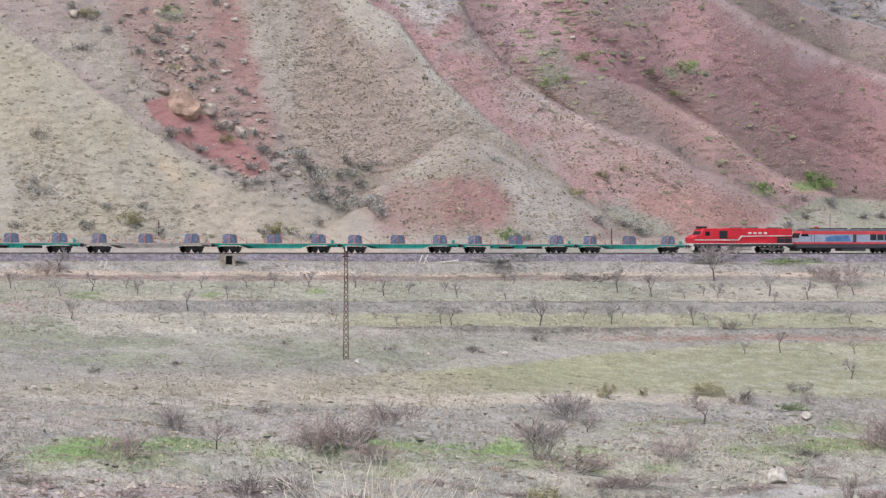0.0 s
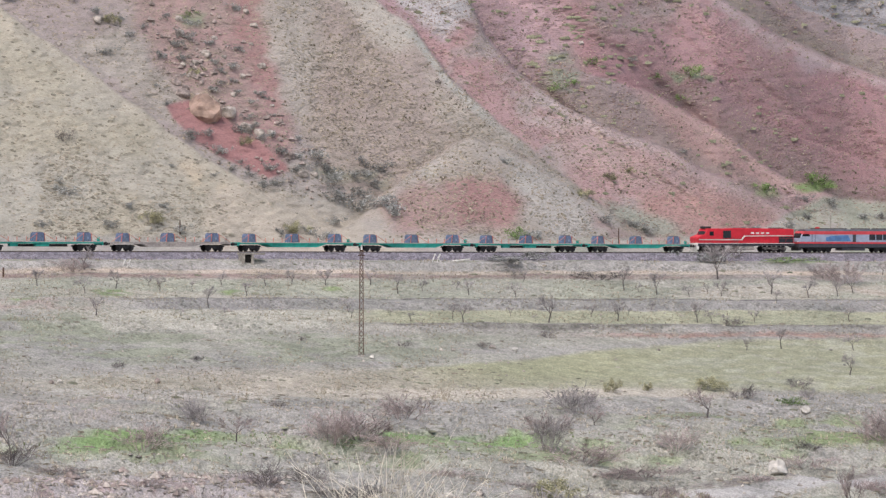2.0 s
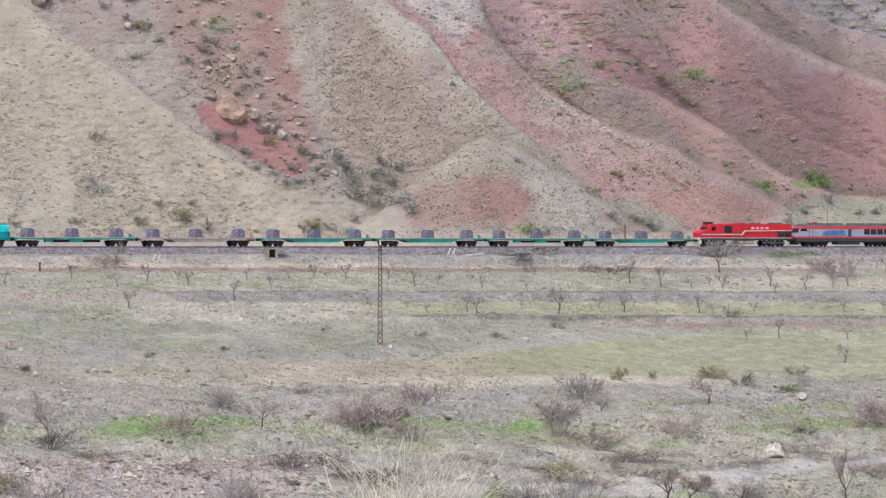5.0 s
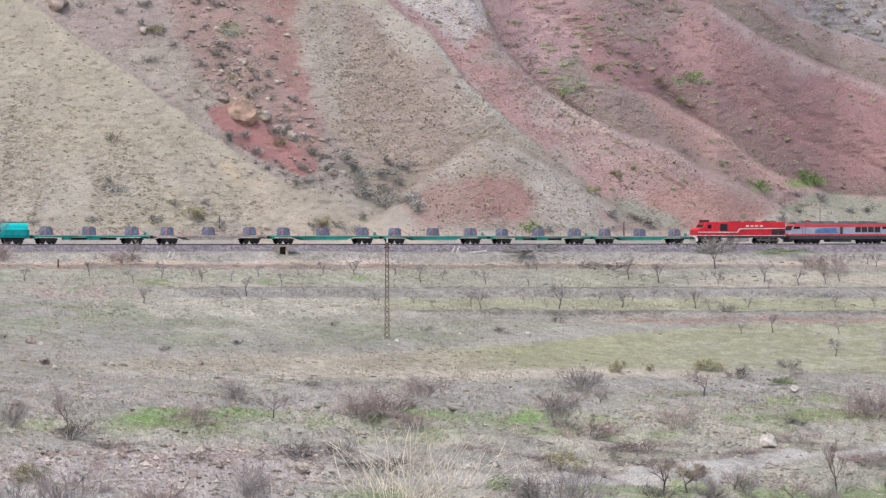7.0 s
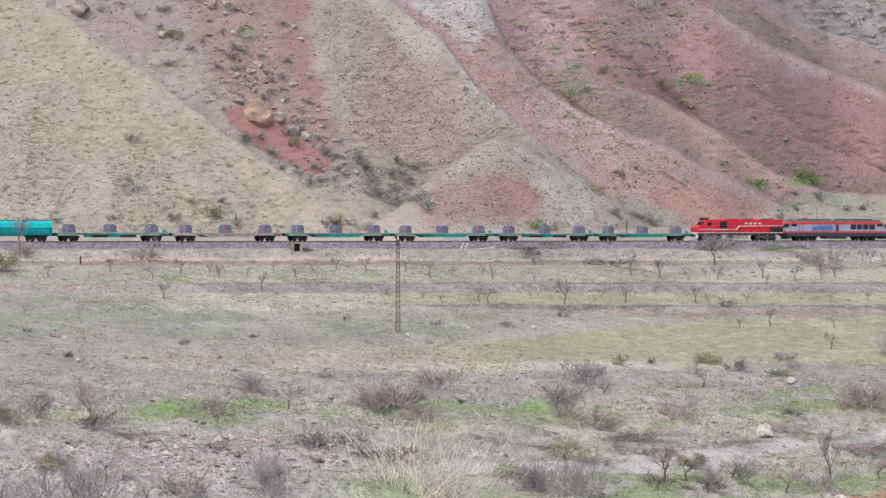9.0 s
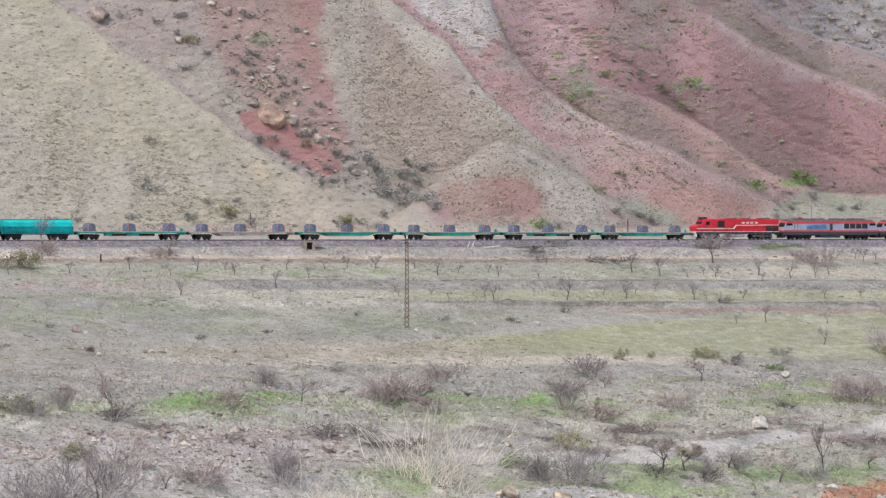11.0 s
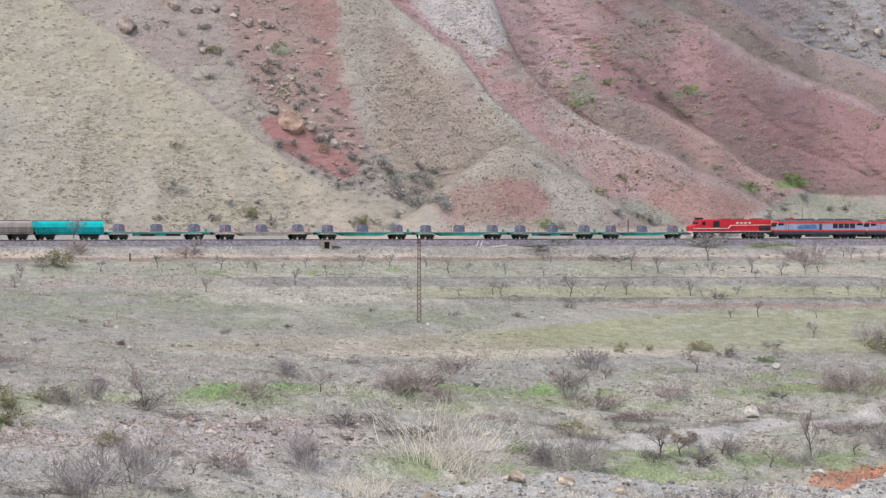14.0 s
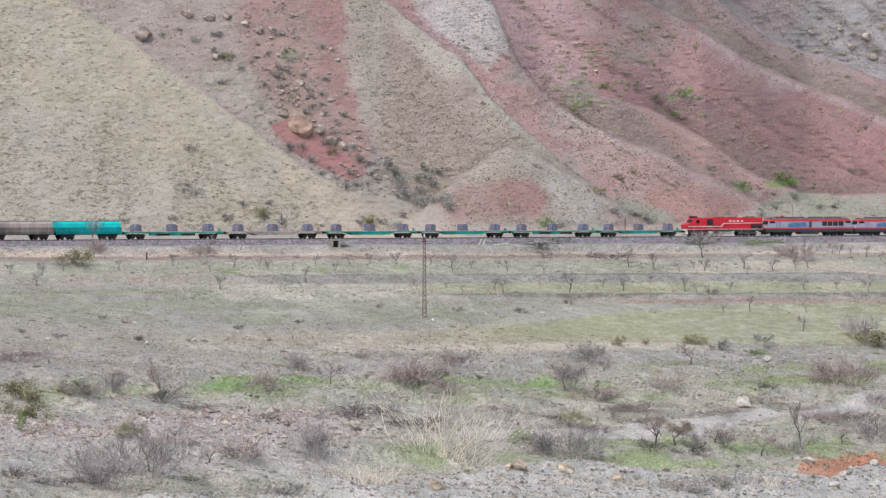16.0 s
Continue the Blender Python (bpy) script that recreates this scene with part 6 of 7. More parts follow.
ROCKS = {"pale": [rock_mesh(1 + k, ROCK) for k in range(4)], "red": [rock_mesh(11 + k, ROCK_RED) for k in range(3)],
         "ochre": [rock_mesh(21 + k, ROCK_OCHRE) for k in range(3)], "tan": [rock_mesh(41 + k, ROCK_TAN) for k in range(3)], "white": [rock_mesh(31 + k, ROCK_WHITE) for k in range(2)]}
ROCK_WORDS = {"pale": "weathered pale grey-pink boulder", "red": "reddish-brown weathered boulder", "ochre": "ochre sandstone boulder", "tan": "pale tan sandstone block", "white": "whitish limestone boulder"}


def boulder(place, w, kind, where, tall=0.7):
    SEEN[0] += 1
    k = SEEN[0]
    ob = new("boulder", ROCKS[kind][k % len(ROCKS[kind])])
    tagged(ob, ROCK_WORDS[kind] + " " + where, "boulder", kind + " boulders")
    ob.matrix_world = Matrix.Translation(place) @ pose(0, 0, 0, 0, 0, k * 53) @ Matrix.Diagonal((w / 2, w / 2 * 0.8, w / 2 * tall, 1))


VALLEY_ROCKS = [(-38.4, -221.8, 1.2, 'pale'), (-57.9, -130.4, 1.4, 'red'), (-49.3, -127.4, 0.8, 'red'), (-58.3, -156.1, 0.6, 'white'), (-60.7, -168.6, 1.5, 'red'), (-35.0, -118.8, 1.1, 'red'),
    (-5.7, -84.1, 0.9, 'white'), (-29.0, -144.7, 0.8, 'pale'), (55.5, -86.5, 1.5, 'white'), (14.7, -66.9, 0.9, 'white'), (11.5, -67.5, 0.9, 'pale'), (5.1, -172.9, 1.2, 'white'),
    (9.0, -171.5, 1.2, 'pale'), (-44.2, -199.9, 1.3, 'red'), (-49.2, -217.5, 1.2, 'red'), (-34.8, -195.1, 1.0, 'red'), (18.4, -161.2, 1.2, 'pale'), (-60.7, -213.0, 1.3, 'pale'),
    (-53.4, -201.6, 0.8, 'pale'), (38.5, -142.4, 1.2, 'pale')]
BANK_ROCKS = [(49.8, -131.5, 3.2, 'white'), (-19.0, -193.0, 2.3, 'pale'), (9.4, -208.1, 3.3, 'tan'), (17.2, -205.2, 3.3, 'tan'), (25.8, -206.3, 2.9, 'tan'), (5.9, -213.1, 2.3, 'tan'),
    (7.5, -208.1, 1.5, 'tan'), (59.9, -169.2, 1.8, 'white'), (71.7, -164.6, 1.6, 'white'), (64.0, -183.4, 2.0, 'white'), (67.2, -171.5, 1.0, 'white'), (50.8, -190.9, 1.2, 'pale'),
    (-0.2, -222.1, 1.3, 'pale'), (3.6, -222.1, 1.0, 'pale'), (13.2, -215.2, 1.1, 'pale'), (34.7, -194.5, 1.2, 'pale'), (-4.9, -231.2, 3.2, 'tan'), (-20.4, -209.1, 1.5, 'pale'),
    (3.8, -178.9, 1.0, 'white'), (5.7, -177.9, 0.8, 'pale'), (-65.9, -214.2, 1.3, 'red'), (-60.6, -115.6, 1.6, 'red'), (-59.2, -116.6, 0.8, 'white'), (-73.8, -139.2, 1.0, 'white'),
    (-56.5, -133.5, 1.0, 'white'), (-48.1, -126.3, 0.8, 'white')]
for x, y, w, kind in VALLEY_ROCKS + BANK_ROCKS:
    boulder(on_ground(x, y) + Vector((0, 0, w * 0.22)), w * 1.2, kind, "lying on the valley ground")
HILL_ROCKS_A = [(-61.3, 39.2, 4.8, 'red'), (-47.5, 34.7, 2.1, 'pale'), (-45.0, 34.4, 1.7, 'pale'), (-35.1, 32.8, 1.7, 'pale'), (-31.3, 29.7, 1.9, 'pale'),
    (-32.8, 28.3, 1.5, 'pale'), (-29.9, 26.8, 1.3, 'red'), (-25.1, 36.1, 1.3, 'pale'), (-24.0, 34.0, 1.3, 'pale'), (-22.8, 27.8, 1.7, 'pale'),
    (-27.7, 20.7, 3.3, 'pale'), (-31.2, 21.3, 6.4, 'ochre'), (-34.6, 23.6, 2.4, 'red'), (-25.1, 18.5, 2.5, 'pale'),
    (-23.2, 17.8, 2.1, 'pale'), (-21.3, 17.8, 1.5, 'pale'), (-19.9, 16.8, 1.3, 'red'), (-18.5, 14.2, 2.1, 'red'), (-16.6, 11.6, 1.9, 'pale'),
    (-14.7, 11.6, 1.5, 'pale'), (-20.4, 19.2, 1.3, 'red'), (-27.0, 23.5, 1.3, 'pale'), (-35.6, 25.4, 1.9, 'red'), (-34.2, 24.5, 1.5, 'red')]
HILL_ROCKS_B = [(-39.0, 39.7, 2.5, 'red'), (-36.6, 39.9, 1.9, 'pale'), (-48.5, 42.1, 3.2, 'red'), (-45.1, 42.5, 2.5, 'red'), (-41.8, 41.1, 1.7, 'pale'),
    (-52.8, 43.0, 2.9, 'red'), (-32.8, 42.5, 1.5, 'pale'), (-53.2, 31.1, 1.1, 'pale'), (-29.9, 32.1, 1.1, 'pale'), (-28.5, 29.2, 1.1, 'pale'),
    (-31.8, 25.4, 1.3, 'red'), (-25.6, 26.4, 1.1, 'pale'), (25.3, 31.6, 1.0, 'pale'), (20.6, 21.1, 1.0, 'red'), (66.3, 38.7, 1.7, 'pale'),
    (69.1, 36.8, 1.5, 'pale'), (72.0, 39.2, 1.7, 'pale'), (76.8, 37.8, 2.3, 'pale'), (77.7, 34.0, 2.3, 'pale'), (67.7, 41.6, 1.5, 'pale'),
    (70.6, 37.8, 1.3, 'pale'), (73.9, 35.9, 1.9, 'pale'), (72.5, 34.5, 1.1, 'pale')]
HILL_ROCKS_C = [(-35.2, 35.0, 1.5, 'pale'), (-34.6, 28.1, 1.1, 'pale'), (-33.1, 26.5, 1.7, 'red'), (-25.5, 30.1, 0.8, 'pale'), (-33.7, 26.4, 1.1, 'pale'),
    (-24.4, 31.2, 0.8, 'pale'), (-28.3, 26.8, 0.8, 'pale'), (-15.8, 15.3, 1.0, 'red'), (-16.4, 15.4, 0.8, 'red'), (-21.2, 21.9, 0.8, 'pale'),
    (-19.5, 22.1, 0.7, 'pale'), (-39.7, 24.3, 0.8, 'pale'), (-23.6, 19.1, 1.0, 'pale')]
for a, b, w, kind in HILL_ROCKS_A + HILL_ROCKS_B + HILL_ROCKS_C:
    boulder(on_hill(a, b), w * 1.05, kind, "lodged in the eroded slope", 0.75)


# ---- what nobody could count: tussocks, grass and gravel ----
def tufts(name, pts, size, blades, mat, rng, spread=0.55, thin=0.16):
    n = len(pts)
    ang = rng.uniform(0, 6.28, (n, blades))
    out = rng.uniform(0.2, 1.0, (n, blades)) * spread
    root = np.stack([np.cos(ang) * out * 0.35, np.sin(ang) * out * 0.35, np.full((n, blades), -0.1)], -1)
    tip = np.stack([np.cos(ang) * out, np.sin(ang) * out, rng.uniform(0.5, 1.0, (n, blades))], -1)
    side = np.stack([-np.sin(ang), np.cos(ang), np.zeros((n, blades))], -1) * thin
    v = np.stack([root - side, root + side, tip], 2) * size[:, None, None, None] + pts[:, None, None]
    return new(name, mesh_of(name, v.reshape(-1, 3), np.arange(n * blades * 3).reshape(-1, 3), mat))


SLOPE = radians(41)


def cushions(name, pts, wide, high, mat, rng, sides=4, slope=SLOPE):
    """Low rounded cushion plants that sit square on the slope, each of its own uneven outline."""
    n = len(pts)
    ang = np.linspace(0, 2 * np.pi, sides, endpoint=False) + rng.uniform(0, 6.28, (n, 1))
    reach = rng.uniform(0.65, 1.25, (n, sides))
    ring = np.stack([1.65 * np.cos(ang) * reach, 0.75 * np.sin(ang) * reach], -1) * wide[:, None, None]
    low = np.concatenate([ring, np.full((n, sides, 1), -0.2) * high[:, None, None]], -1)
    mid = np.concatenate([ring * 0.72, rng.uniform(0.5, 0.8, (n, sides, 1)) * high[:, None, None]], -1)
    tip = np.concatenate([rng.uniform(-0.2, 0.2, (n, 1, 2)) * wide[:, None, None], high[:, None, None] * np.ones((n, 1, 1))], -1)
    v = np.concatenate([low, mid, tip], 1)
    cs, sn = math.cos(slope), math.sin(slope)
    v = np.stack([v[..., 0], v[..., 1] * cs - v[..., 2] * sn, v[..., 1] * sn + v[..., 2] * cs], -1) + pts[:, None]
    i, j = np.arange(sides), (np.arange(sides) + 1) % sides
    f = np.concatenate([np.stack([i, j, j + sides], -1), np.stack([i, j + sides, i + sides], -1), np.stack([i + sides, j + sides, np.full(sides, 2 * sides)], -1)])
    f = (f[None] + (np.arange(n) * (2 * sides + 1))[:, None, None]).reshape(-1, 3)
    return new(name, mesh_of(name, v.reshape(-1, 3), f, mat, True))


def hill_cushions(name, count, seed, mat, label, wide, keep, tall=1.0):
    rng = np.random.default_rng(seed)
    a, b = rng.uniform(-94, 92, count), rng.uniform(1.5, 49, count)
    ok = keep(a, b) > rng.uniform(0, 1, count)
    a, b = a[ok], b[ok]
    w = wide[0] + (wide[1] - wide[0]) * rng.uniform(0, 1, len(a)) ** 2.2
    ob = cushions(name, on_view_ray(a, b), w, w * tall * rng.uniform(0.28, 0.45, len(a)), mat, rng)
    return tagged(ob, label, "scrub", kind="stuff")


def hill_scatter(name, count, seed, mat, label, size, keep, blades=9, thin=0.3):
    rng = np.random.default_rng(seed)
    a, b = rng.uniform(-94, 92, count), rng.uniform(1.5, 49, count)
    ok = keep(a, b) > rng.uniform(0, 1, count)
    a, b = a[ok], b[ok]
    big = rng.uniform(size[0], size[1], len(a)) * (0.6 + 0.4 * above(a, b, 0))
    ob = tufts(name, on_view_ray(a, b), big, blades, mat, rng, 0.8, thin)
    return tagged(ob, label, "scrub", kind="stuff")


def scrubby(a, b):
    return (0.5 + 0.5 * step(fbm(a / 7, b / 6, 3, 81), 0.36, 0.62)) * cover(a, b)


GRAVEL = plain("grey_gravel", (0.47, 0.425, 0.38), 0.95, vary=0.25, scale=1.6, random_tone=0.5)
SCRUB = plain("dry_scrub", (0.43, 0.38, 0.285), 0.95, vary=0.25, random_tone=0.4)
SCRUB_PALE = plain("bleached_scrub", (0.47, 0.405, 0.305), 0.95, vary=0.25, random_tone=0.4)
CUSHION = plain("grey_brown_cushion_plants", (0.36, 0.305, 0.235), 0.95, vary=0.25, random_tone=0.22)
CUSHION_RED = plain("brown_cushion_plants", (0.275, 0.185, 0.15), 0.95, vary=0.2, random_tone=0.2)
CUSHION_SAGE = plain("grey_green_cushion_plants", (0.235, 0.212, 0.168), 0.95, vary=0.25, random_tone=0.28)
hill_cushions("hill_cushion_plants", 106000, 5, CUSHION, "countless small grey-brown cushion plants dotted over the hillside", (0.09, 0.24), scrubby, 0.75)
hill_cushions("sage_cushion_plants", 49000, 25, CUSHION_SAGE, "countless grey-green cushion plants dotted over the slopes", (0.09, 0.42), lambda a, b: (0.2 + 0.8 * scrubby(a, b)) * (1.0 - above(a, b, 0)) * (0.35 + 0.65 * scrubby(a, b)) + scrubby(a, b) * above(a, b, 0) * (0.06 - 0.03 * above(a, b, 1)))
hill_cushions("red_slope_cushion_plants", 61000, 15, CUSHION_RED, "small brownish cushion plants over the red slopes", (0.07, 0.2), lambda a, b: above(a, b, 1) * (1.5 - 0.4 * above(a, b, 2)) * (0.22 + 0.4 * step(fbm(a / 5, b / 4, 3, 84), 0.42, 0.66)))
MAT_GREEN = plain("grey_green_mats", (0.245, 0.24, 0.16), 0.95, vary=0.25, random_tone=0.3)
hill_cushions("green_plant_mats", 7000, 26, MAT_GREEN, "low grey-green mats of plants on the red slopes", (0.3, 0.8), lambda a, b: above(a, b, 1) * (0.03 + 0.3 * step(fbm(a / 6, b / 4, 3, 86), 0.5, 0.68) + 0.5 * zone(a, b, [(24, 40), (40, 41), (44, 30), (32, 26), (20, 22), (18, 30)], 2.5) * step(fbm(a / 4, b / 3, 3, 87), 0.45, 0.6)), 0.4)
hill_scatter("hill_dry_grass", 10000, 6, SCRUB_PALE, "countless bleached dry grass tufts over the hillside", (0.15, 0.4), scrubby)
hill_scatter("red_slope_grass", 28000, 35, SCRUB_PALE, "countless pale dry grass tufts over the red slopes", (0.1, 0.24), lambda a, b: 0.7 * above(a, b, 1) * step(fbm(a / 5, b / 4, 3, 84), 0.3, 0.6), 6)
hill_scatter("hill_green_grass", 7500, 7, MAT_GREEN, "small green grass tufts on the red slopes", (0.2, 0.5), lambda a, b: step(a, -10, 30) * step(fbm(a / 8, b / 5, 3, 83), 0.56, 0.7) * step(fbm(a / 2, b / 1.2, 2, 85), 0.45, 0.6))


def valley_scatter(name, count, seed, mat, label, size, keep, blades=6, thin=0.12, spread=0.5):
    rng = np.random.default_rng(seed)
    a, d = rng.uniform(-94, 92, count), rng.uniform(6, 186, count)
    x, y, g = strewn_over(a, d)
    ok = keep(a, view_row(d)) > rng.uniform(0, 1, count)
    ok &= ground_cover(x, y) > rng.uniform(0, 1, count)
    x, y, g = x[ok], y[ok], g[ok]
    pts = np.stack([x, y, ground_z(x, y)], -1)
    ob = tufts(name, pts, g * rng.uniform(size[0], size[1], len(x)), blades, mat, rng, spread, thin)
    return tagged(ob, label, "grass", kind="stuff")


def valley_cushions(name, count, seed, mat, label, wide, keep, tall=1.0):
    rng = np.random.default_rng(seed)
    a, d = rng.uniform(-94, 92, count), rng.uniform(8, 186, count)
    x, y, g = strewn_over(a, d)
    ok = keep(a, view_row(d)) * ground_cover(x, y) > rng.uniform(0, 1, count)
    x, y, g = x[ok], y[ok], g[ok]
    w = g * (wide[0] + (wide[1] - wide[0]) * rng.uniform(0, 1, len(x)) ** 2.2)
    ob = cushions(name, np.stack([x, y, ground_z(x, y)], -1), w, w * tall * rng.uniform(0.3, 0.6, len(x)), mat, rng, slope=radians(12))
    return tagged(ob, label, "grass", kind="stuff")


def meadow(a, v):
    return step(fbm(a / 6, v / 26, 3, 91), 0.35, 0.7) * (1 - 0.8 * band(v, 560, 645, 8) * step(a, 0, 20))


valley_scatter("dry_grass", 53000, 8, SCRUB_PALE, "short bleached grass scattered over the valley floor", (0.13, 0.34), meadow)
valley_scatter("brown_weeds", 26500, 9, SCRUB, "low brown dead weeds over the valley floor", (0.12, 0.3), lambda a, v: meadow(a, v) * step(v, 500, 560))
valley_scatter("green_grass", 23000, 10, GRASS, "fresh green grass in damp patches of the valley", (0.15, 0.4),
               lambda a, v: band(v, 722, 768, 6) * step(fbm(a / 9, v / 18, 3, 21), 0.45, 0.6) + 0.6 * band(v, 830, 905, 8) * step(a, -22, -10) * step(fbm(a / 7, v / 20, 3, 94), 0.45, 0.6))
valley_scatter("straw_clumps", 23000, 41, STRAW, "thin pale clumps of last year's grass near the stream", (0.3, 0.8), lambda a, v: step(v, 655, 700) * step(fbm(a / 7, v / 20, 3, 98), 0.45, 0.68) * 0.5, 9, 0.035, 0.6)
valley_scatter("weed_clumps", 14000, 42, TWIG_GREY, "thin grey-brown clumps of dead weeds near the stream", (0.25, 0.65), lambda a, v: step(v, 655, 700) * step(fbm(a / 5, v / 16, 3, 99), 0.5, 0.7) * 0.6, 9, 0.04, 0.8)
rng = np.random.default_rng(43)
heap_a = rng.uniform(60, 83, 1200)
heap_v = np.interp(heap_a, *HEAP_TOP) + rng.uniform(0, 1, 1200) * (np.interp(heap_a, *HEAP_FOOT) - np.interp(heap_a, *HEAP_TOP))
at = np.stack(strewn_over(heap_a, SPAN - 465400.0 / (heap_v + 532.7))[:2], -1)
EARTH_ORANGE = plain("orange_earth", (0.48, 0.2, 0.12), 0.95, vary=0.25, scale=1.6, random_tone=0.35)
clods = new("orange_clods", chips("orange_clods", np.stack([at[:, 0], at[:, 1], ground_z(at[:, 0], at[:, 1])], -1), 0.06 + 0.26 * rng.uniform(0, 1, len(at)) ** 3, EARTH_ORANGE, rng))
tagged(clods, "broken clods of orange-red earth heaped beside the gravel bank", "earth", kind="stuff")
rng = np.random.default_rng(12)
a, d = rng.uniform(-94, 92, 53000), rng.uniform(120, 186, 53000)
v = view_row(d)
bank = np.interp(a, *BANK)
stony = step(v, bank - 2, bank + 4) + band(v, 796, 850, 6) * (1 - step(a, -24, -12)) * 0.4 + 0.03
ok = stony > rng.uniform(0, 1, len(a))
a, d = a[ok], d[ok]
x, y, _ = strewn_over(a, d)
sa, sd = rng.uniform(-105, 100, 1700), rng.uniform(40, 125, 1700)
few = (0.35 + 0.65 * step(fbm(sa / 9, sd / 4, 3, 104), 0.45, 0.62)) * (1 - 0.8 * band(view_row(sd), 575, 645, 8) * step(sa, 0, 25)) > rng.uniform(0, 1, 1700)
sa, sd = sa[few], sd[few]
sx, sy, _ = strewn_over(sa, sd)
stones = new("field_stones", chips("field_stones", np.stack([sx, sy, ground_z(sx, sy)], -1), 0.07 + 0.36 * rng.uniform(0, 1, len(sx)) ** 2.5, ROCK, rng))
tagged(stones, "small whitish stones scattered over the dry fields", "stones", kind="stuff")
rubble_a, rubble_d = rng.uniform(-105, -18, 7000), rng.uniform(105, 152, 7000)
rubble_v = view_row(rubble_d)
ok = band(rubble_v, 792, 856, 8) * step(fbm(rubble_a / 5, rubble_d / 4, 3, 97), 0.35, 0.65) > rng.uniform(0, 1, 7000)
rubble_x, rubble_y, _ = strewn_over(rubble_a[ok], rubble_d[ok])
for name, pick, mat in (("pale_rubble", slice(0, None, 2), ROCK), ("red_rubble", slice(1, None, 2), ROCK_RED)):
    rx, ry = rubble_x[pick], rubble_y[pick]
    ob = new(name, chips(name, np.stack([rx, ry, ground_z(rx, ry)], -1), 0.13 + 0.85 * rng.uniform(0, 1, len(rx)) ** 3, mat, rng))
    tagged(ob, "loose pinkish rubble strewn over bare ground", "rubble", kind="stuff")
gravel = new("gravel", chips("gravel", np.stack([x, y, ground_z(x, y)], -1), 0.06 + 0.5 * rng.uniform(0, 1, len(x)) ** 3.5, GRAVEL, rng))
tagged(gravel, "loose grey gravel and stones on the near bank", "gravel", kind="stuff")

rng = np.random.default_rng(13)
a, b = rng.uniform(-42, -12, 2600), rng.uniform(8, 52, 2600)
mid = np.interp(b, [8, 14, 20, 28, 40, 52], [-14, -20, -27, -31, -36, -41])
ok = np.exp(-((a - mid) / 5.5) ** 2) * step(fbm(a / 3, b / 3, 3, 96), 0.35, 0.65) > rng.uniform(0, 1, len(a))
scree = new("scree", chips("scree", on_view_ray(a[ok], b[ok]), rng.uniform(0.15, 0.72, ok.sum()) ** 1.4, ROCK_RED, rng))
tagged(scree, "fallen pale stones strewn down the rocky gully", "scree", kind="stuff")

# tall fans of dry reed stalks on the near bank
def reed_fan(x, y, stalks, tall, spread, lean, label, seed, mat):
    rng = np.random.default_rng(seed)
    segs = []
    for i in range(stalks):
        p = np.array([rng.normal(0, spread), rng.normal(0, spread * 0.3), -0.2])
        aim = np.array([rng.normal(lean + 0.16 * p[0], 0.4), rng.normal(0, 0.15), 1.0])
        bend = rng.normal(0, 0.16)
        length = tall * rng.uniform(0.3, 1.0) ** 1.2
        q, r = p, 0.042
        for k in range(5):
            aim = aim / np.linalg.norm(aim)
            n = q + aim * length / 5
            segs.append((q, n, r, r * 0.85))
            if k > 1 and rng.uniform() < 0.35:
                side = aim + np.array([rng.normal(0, 0.5), rng.normal(0, 0.3), 0])
                segs.append((n, n + side * length * rng.uniform(0.08, 0.2), r * 0.7, r * 0.5))
            q, r = n, r * 0.85
            aim = aim + np.array([bend, rng.normal(0, 0.06), -0.04])
    ob = new("reed_clump", mesh_of("reed_clump", *sticks([(a, b, max(r0, 0.032), max(r1, 0.026)) for a, b, r0, r1 in segs]), mat))
    ob.matrix_world = Matrix.Translation(on_ground(x, y))
    tagged(ob, label, "reeds", "reed clumps", kind="stuff")


REED = plain("bleached_reed", (0.66, 0.6, 0.5), 0.85, vary=0.15, random_tone=0.3)
REEDS = [(-4.6, -204.0), (-8.4, -201.0), (-0.7, -200.0), (2.8, -187.9), (-3.1, -181.9), (8.1, -188.0), (-19.1, -234.2), (-15.3, -237.2), (-12.5, -232.2),
    (-23.5, -228.2), (2.6, -206.5), (6.4, -206.0), (-1.4, -204.5)]
REED_FORMS = ((42, 13.0, 2.2, 0.02), (28, 10.0, 2.8, -0.25), (30, 10.5, 2.6, 0.15), (26, 8.5, 3.4, 0.3), (36, 10.5, 2.4, -0.05), (18, 6.5, 2.6, 0.25), (60, 4.0, 2.9, -0.1),
    (70, 4.2, 2.6, 0.1), (60, 3.8, 2.4, 0.25), (5, 9.5, 0.8, 0.3), (16, 10.5, 2.0, 0.35), (12, 8.5, 2.4, 0.5), (18, 11.5, 1.8, 0.1))
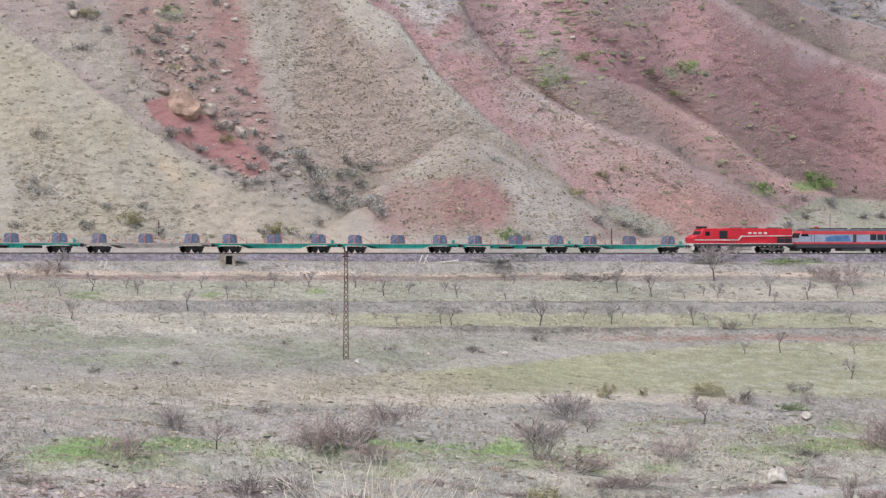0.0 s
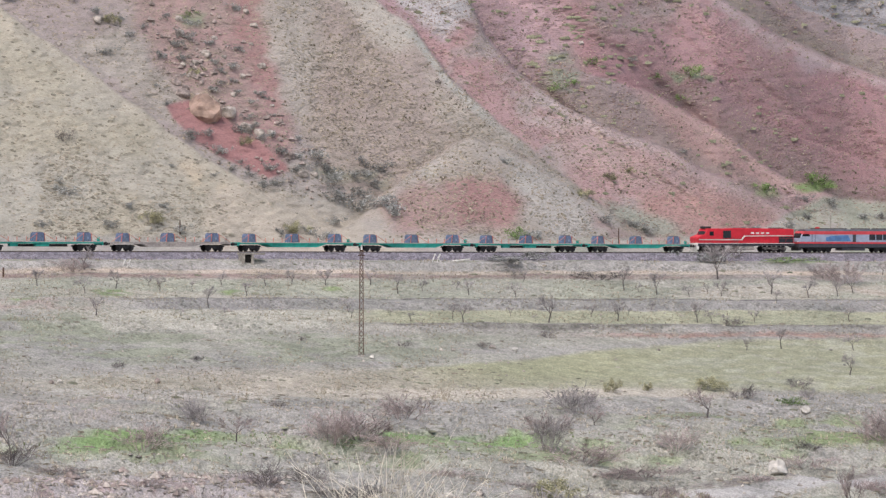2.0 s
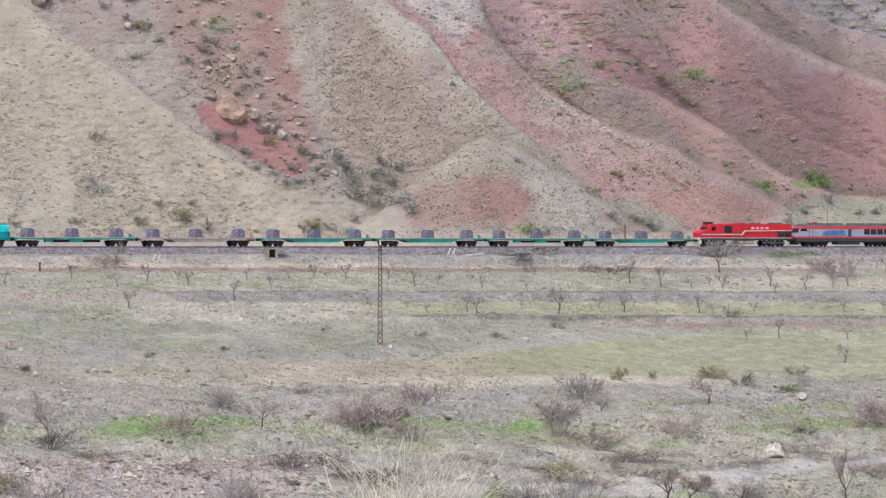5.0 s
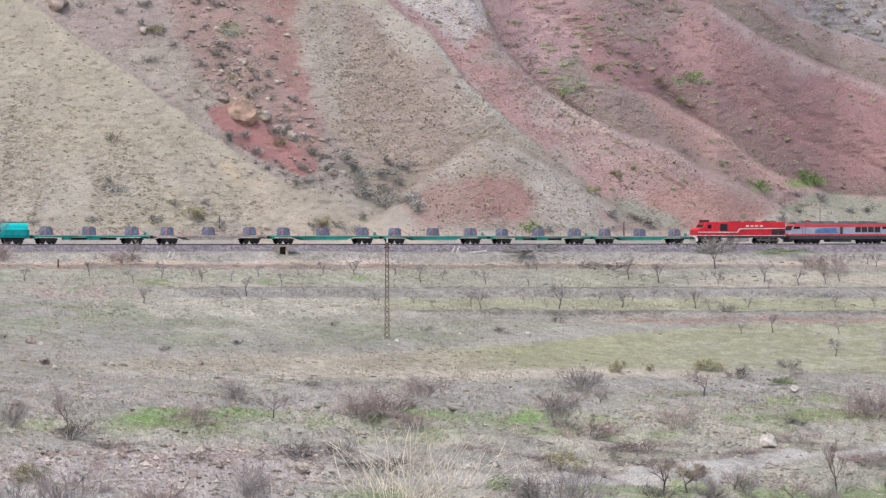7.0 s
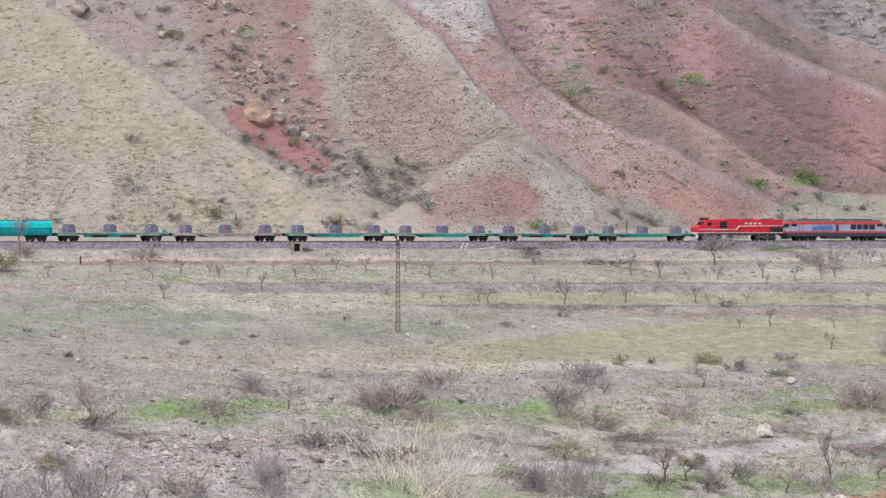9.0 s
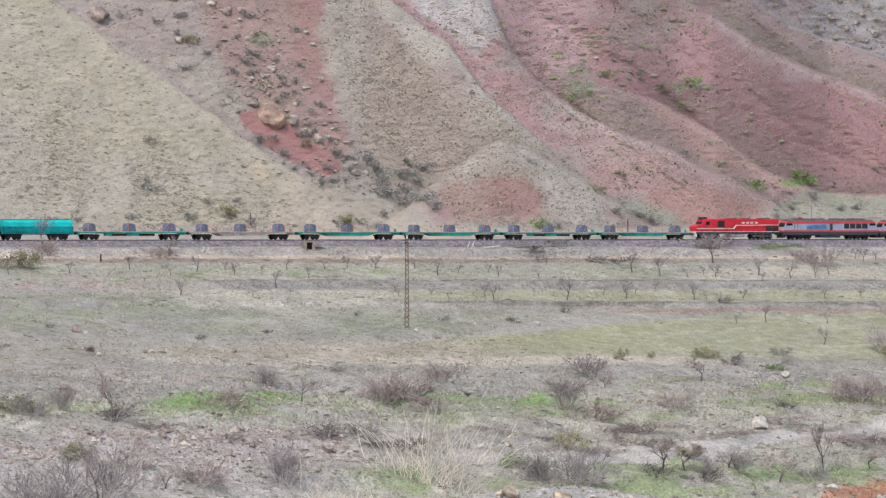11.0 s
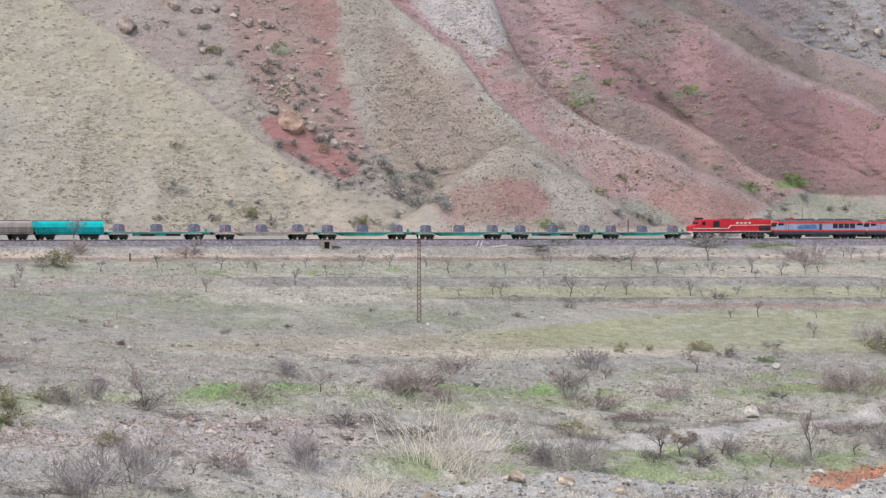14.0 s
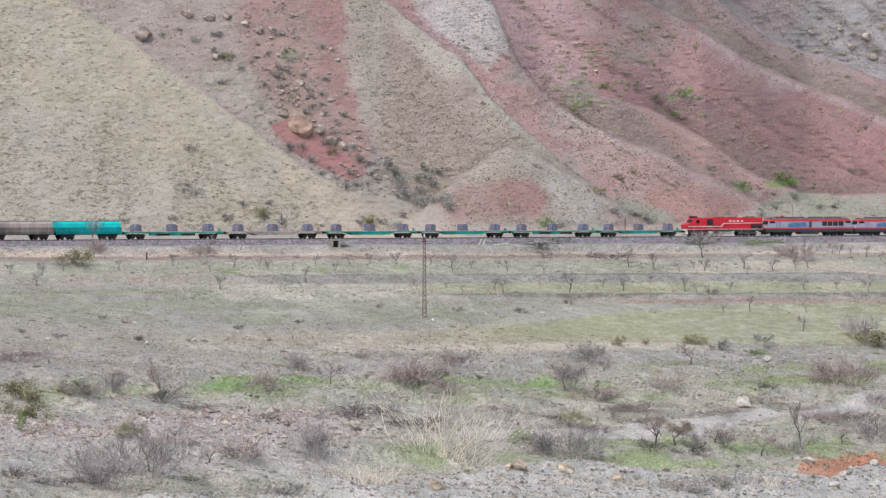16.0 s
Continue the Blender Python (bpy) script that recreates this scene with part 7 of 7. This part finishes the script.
for k, ((x, y), (stalks, tall, spread, lean)) in enumerate(zip(REEDS, REED_FORMS)):
    reed_fan(x, y, stalks, tall, spread, lean, "tall fan of pale dry reeds on the gravel bank" if stalks > 30 else "sparse fan of bleached dry stalks on the gravel bank", 60 + k, REED)
TUSSOCKS = [(31.6, -203.5), (35.5, -202.5), (39.5, -197.6), (43.4, -197.7), (47.3, -193.8), (51.2, -193.0), (37.4, -204.6), (27.7, -208.4), (55.2, -190.1),
    (17.0, -215.2), (-32.1, -248.5), (-27.5, -244.4)]
for k, (x, y) in enumerate(TUSSOCKS):
    reed_fan(x, y, 60, 2.5, 1.9, 0.0, "arching tussock of grey-straw grass on the gravel bank", 80 + k, REED if k % 2 else TWIG_GREY)

# low tussocks and clods that roughen the valley floor
TUFT = plain("withered_tussocks", (0.27, 0.235, 0.185), 0.95, vary=0.25, random_tone=0.3)
TUFT_PALE = plain("bleached_tussocks", (0.36, 0.325, 0.28), 0.95, vary=0.2, random_tone=0.3)
TUFT_GREEN = plain("grey_green_tussocks", (0.225, 0.225, 0.165), 0.95, vary=0.25, random_tone=0.3)
valley_cushions("withered_tussocks", 30000, 51, TUFT, "countless small withered brown tussocks over the valley floor", (0.07, 0.36),
                lambda a, v: (0.2 + 0.8 * step(v, 570, 690)) * (0.12 + 0.6 * step(fbm(a / 8, v / 14, 3, 101), 0.42, 0.66)) * (1 - 0.85 * band(v, 575, 645, 8) * step(a, 0, 25)) * (0.5 + 0.5 * step(v, 640, 700)))
valley_cushions("bleached_tussocks", 19500, 52, TUFT_PALE, "countless bleached grass tussocks over the valley floor", (0.07, 0.34),
                lambda a, v: (0.12 + 0.88 * step(v, 570, 690)) * (0.15 + 0.6 * step(fbm(a / 7, v / 12, 3, 102), 0.45, 0.66)) * (1 - 0.7 * band(v, 575, 640, 8) * step(a, 0, 25)))
valley_cushions("grey_green_tussocks", 8000, 53, TUFT_GREEN, "low grey-green tussocks among dry valley grass", (0.1, 0.5),
                lambda a, v: step(fbm(a / 9, v / 10, 3, 103), 0.48, 0.68) * (0.25 + 0.45 * step(v, 570, 690)))
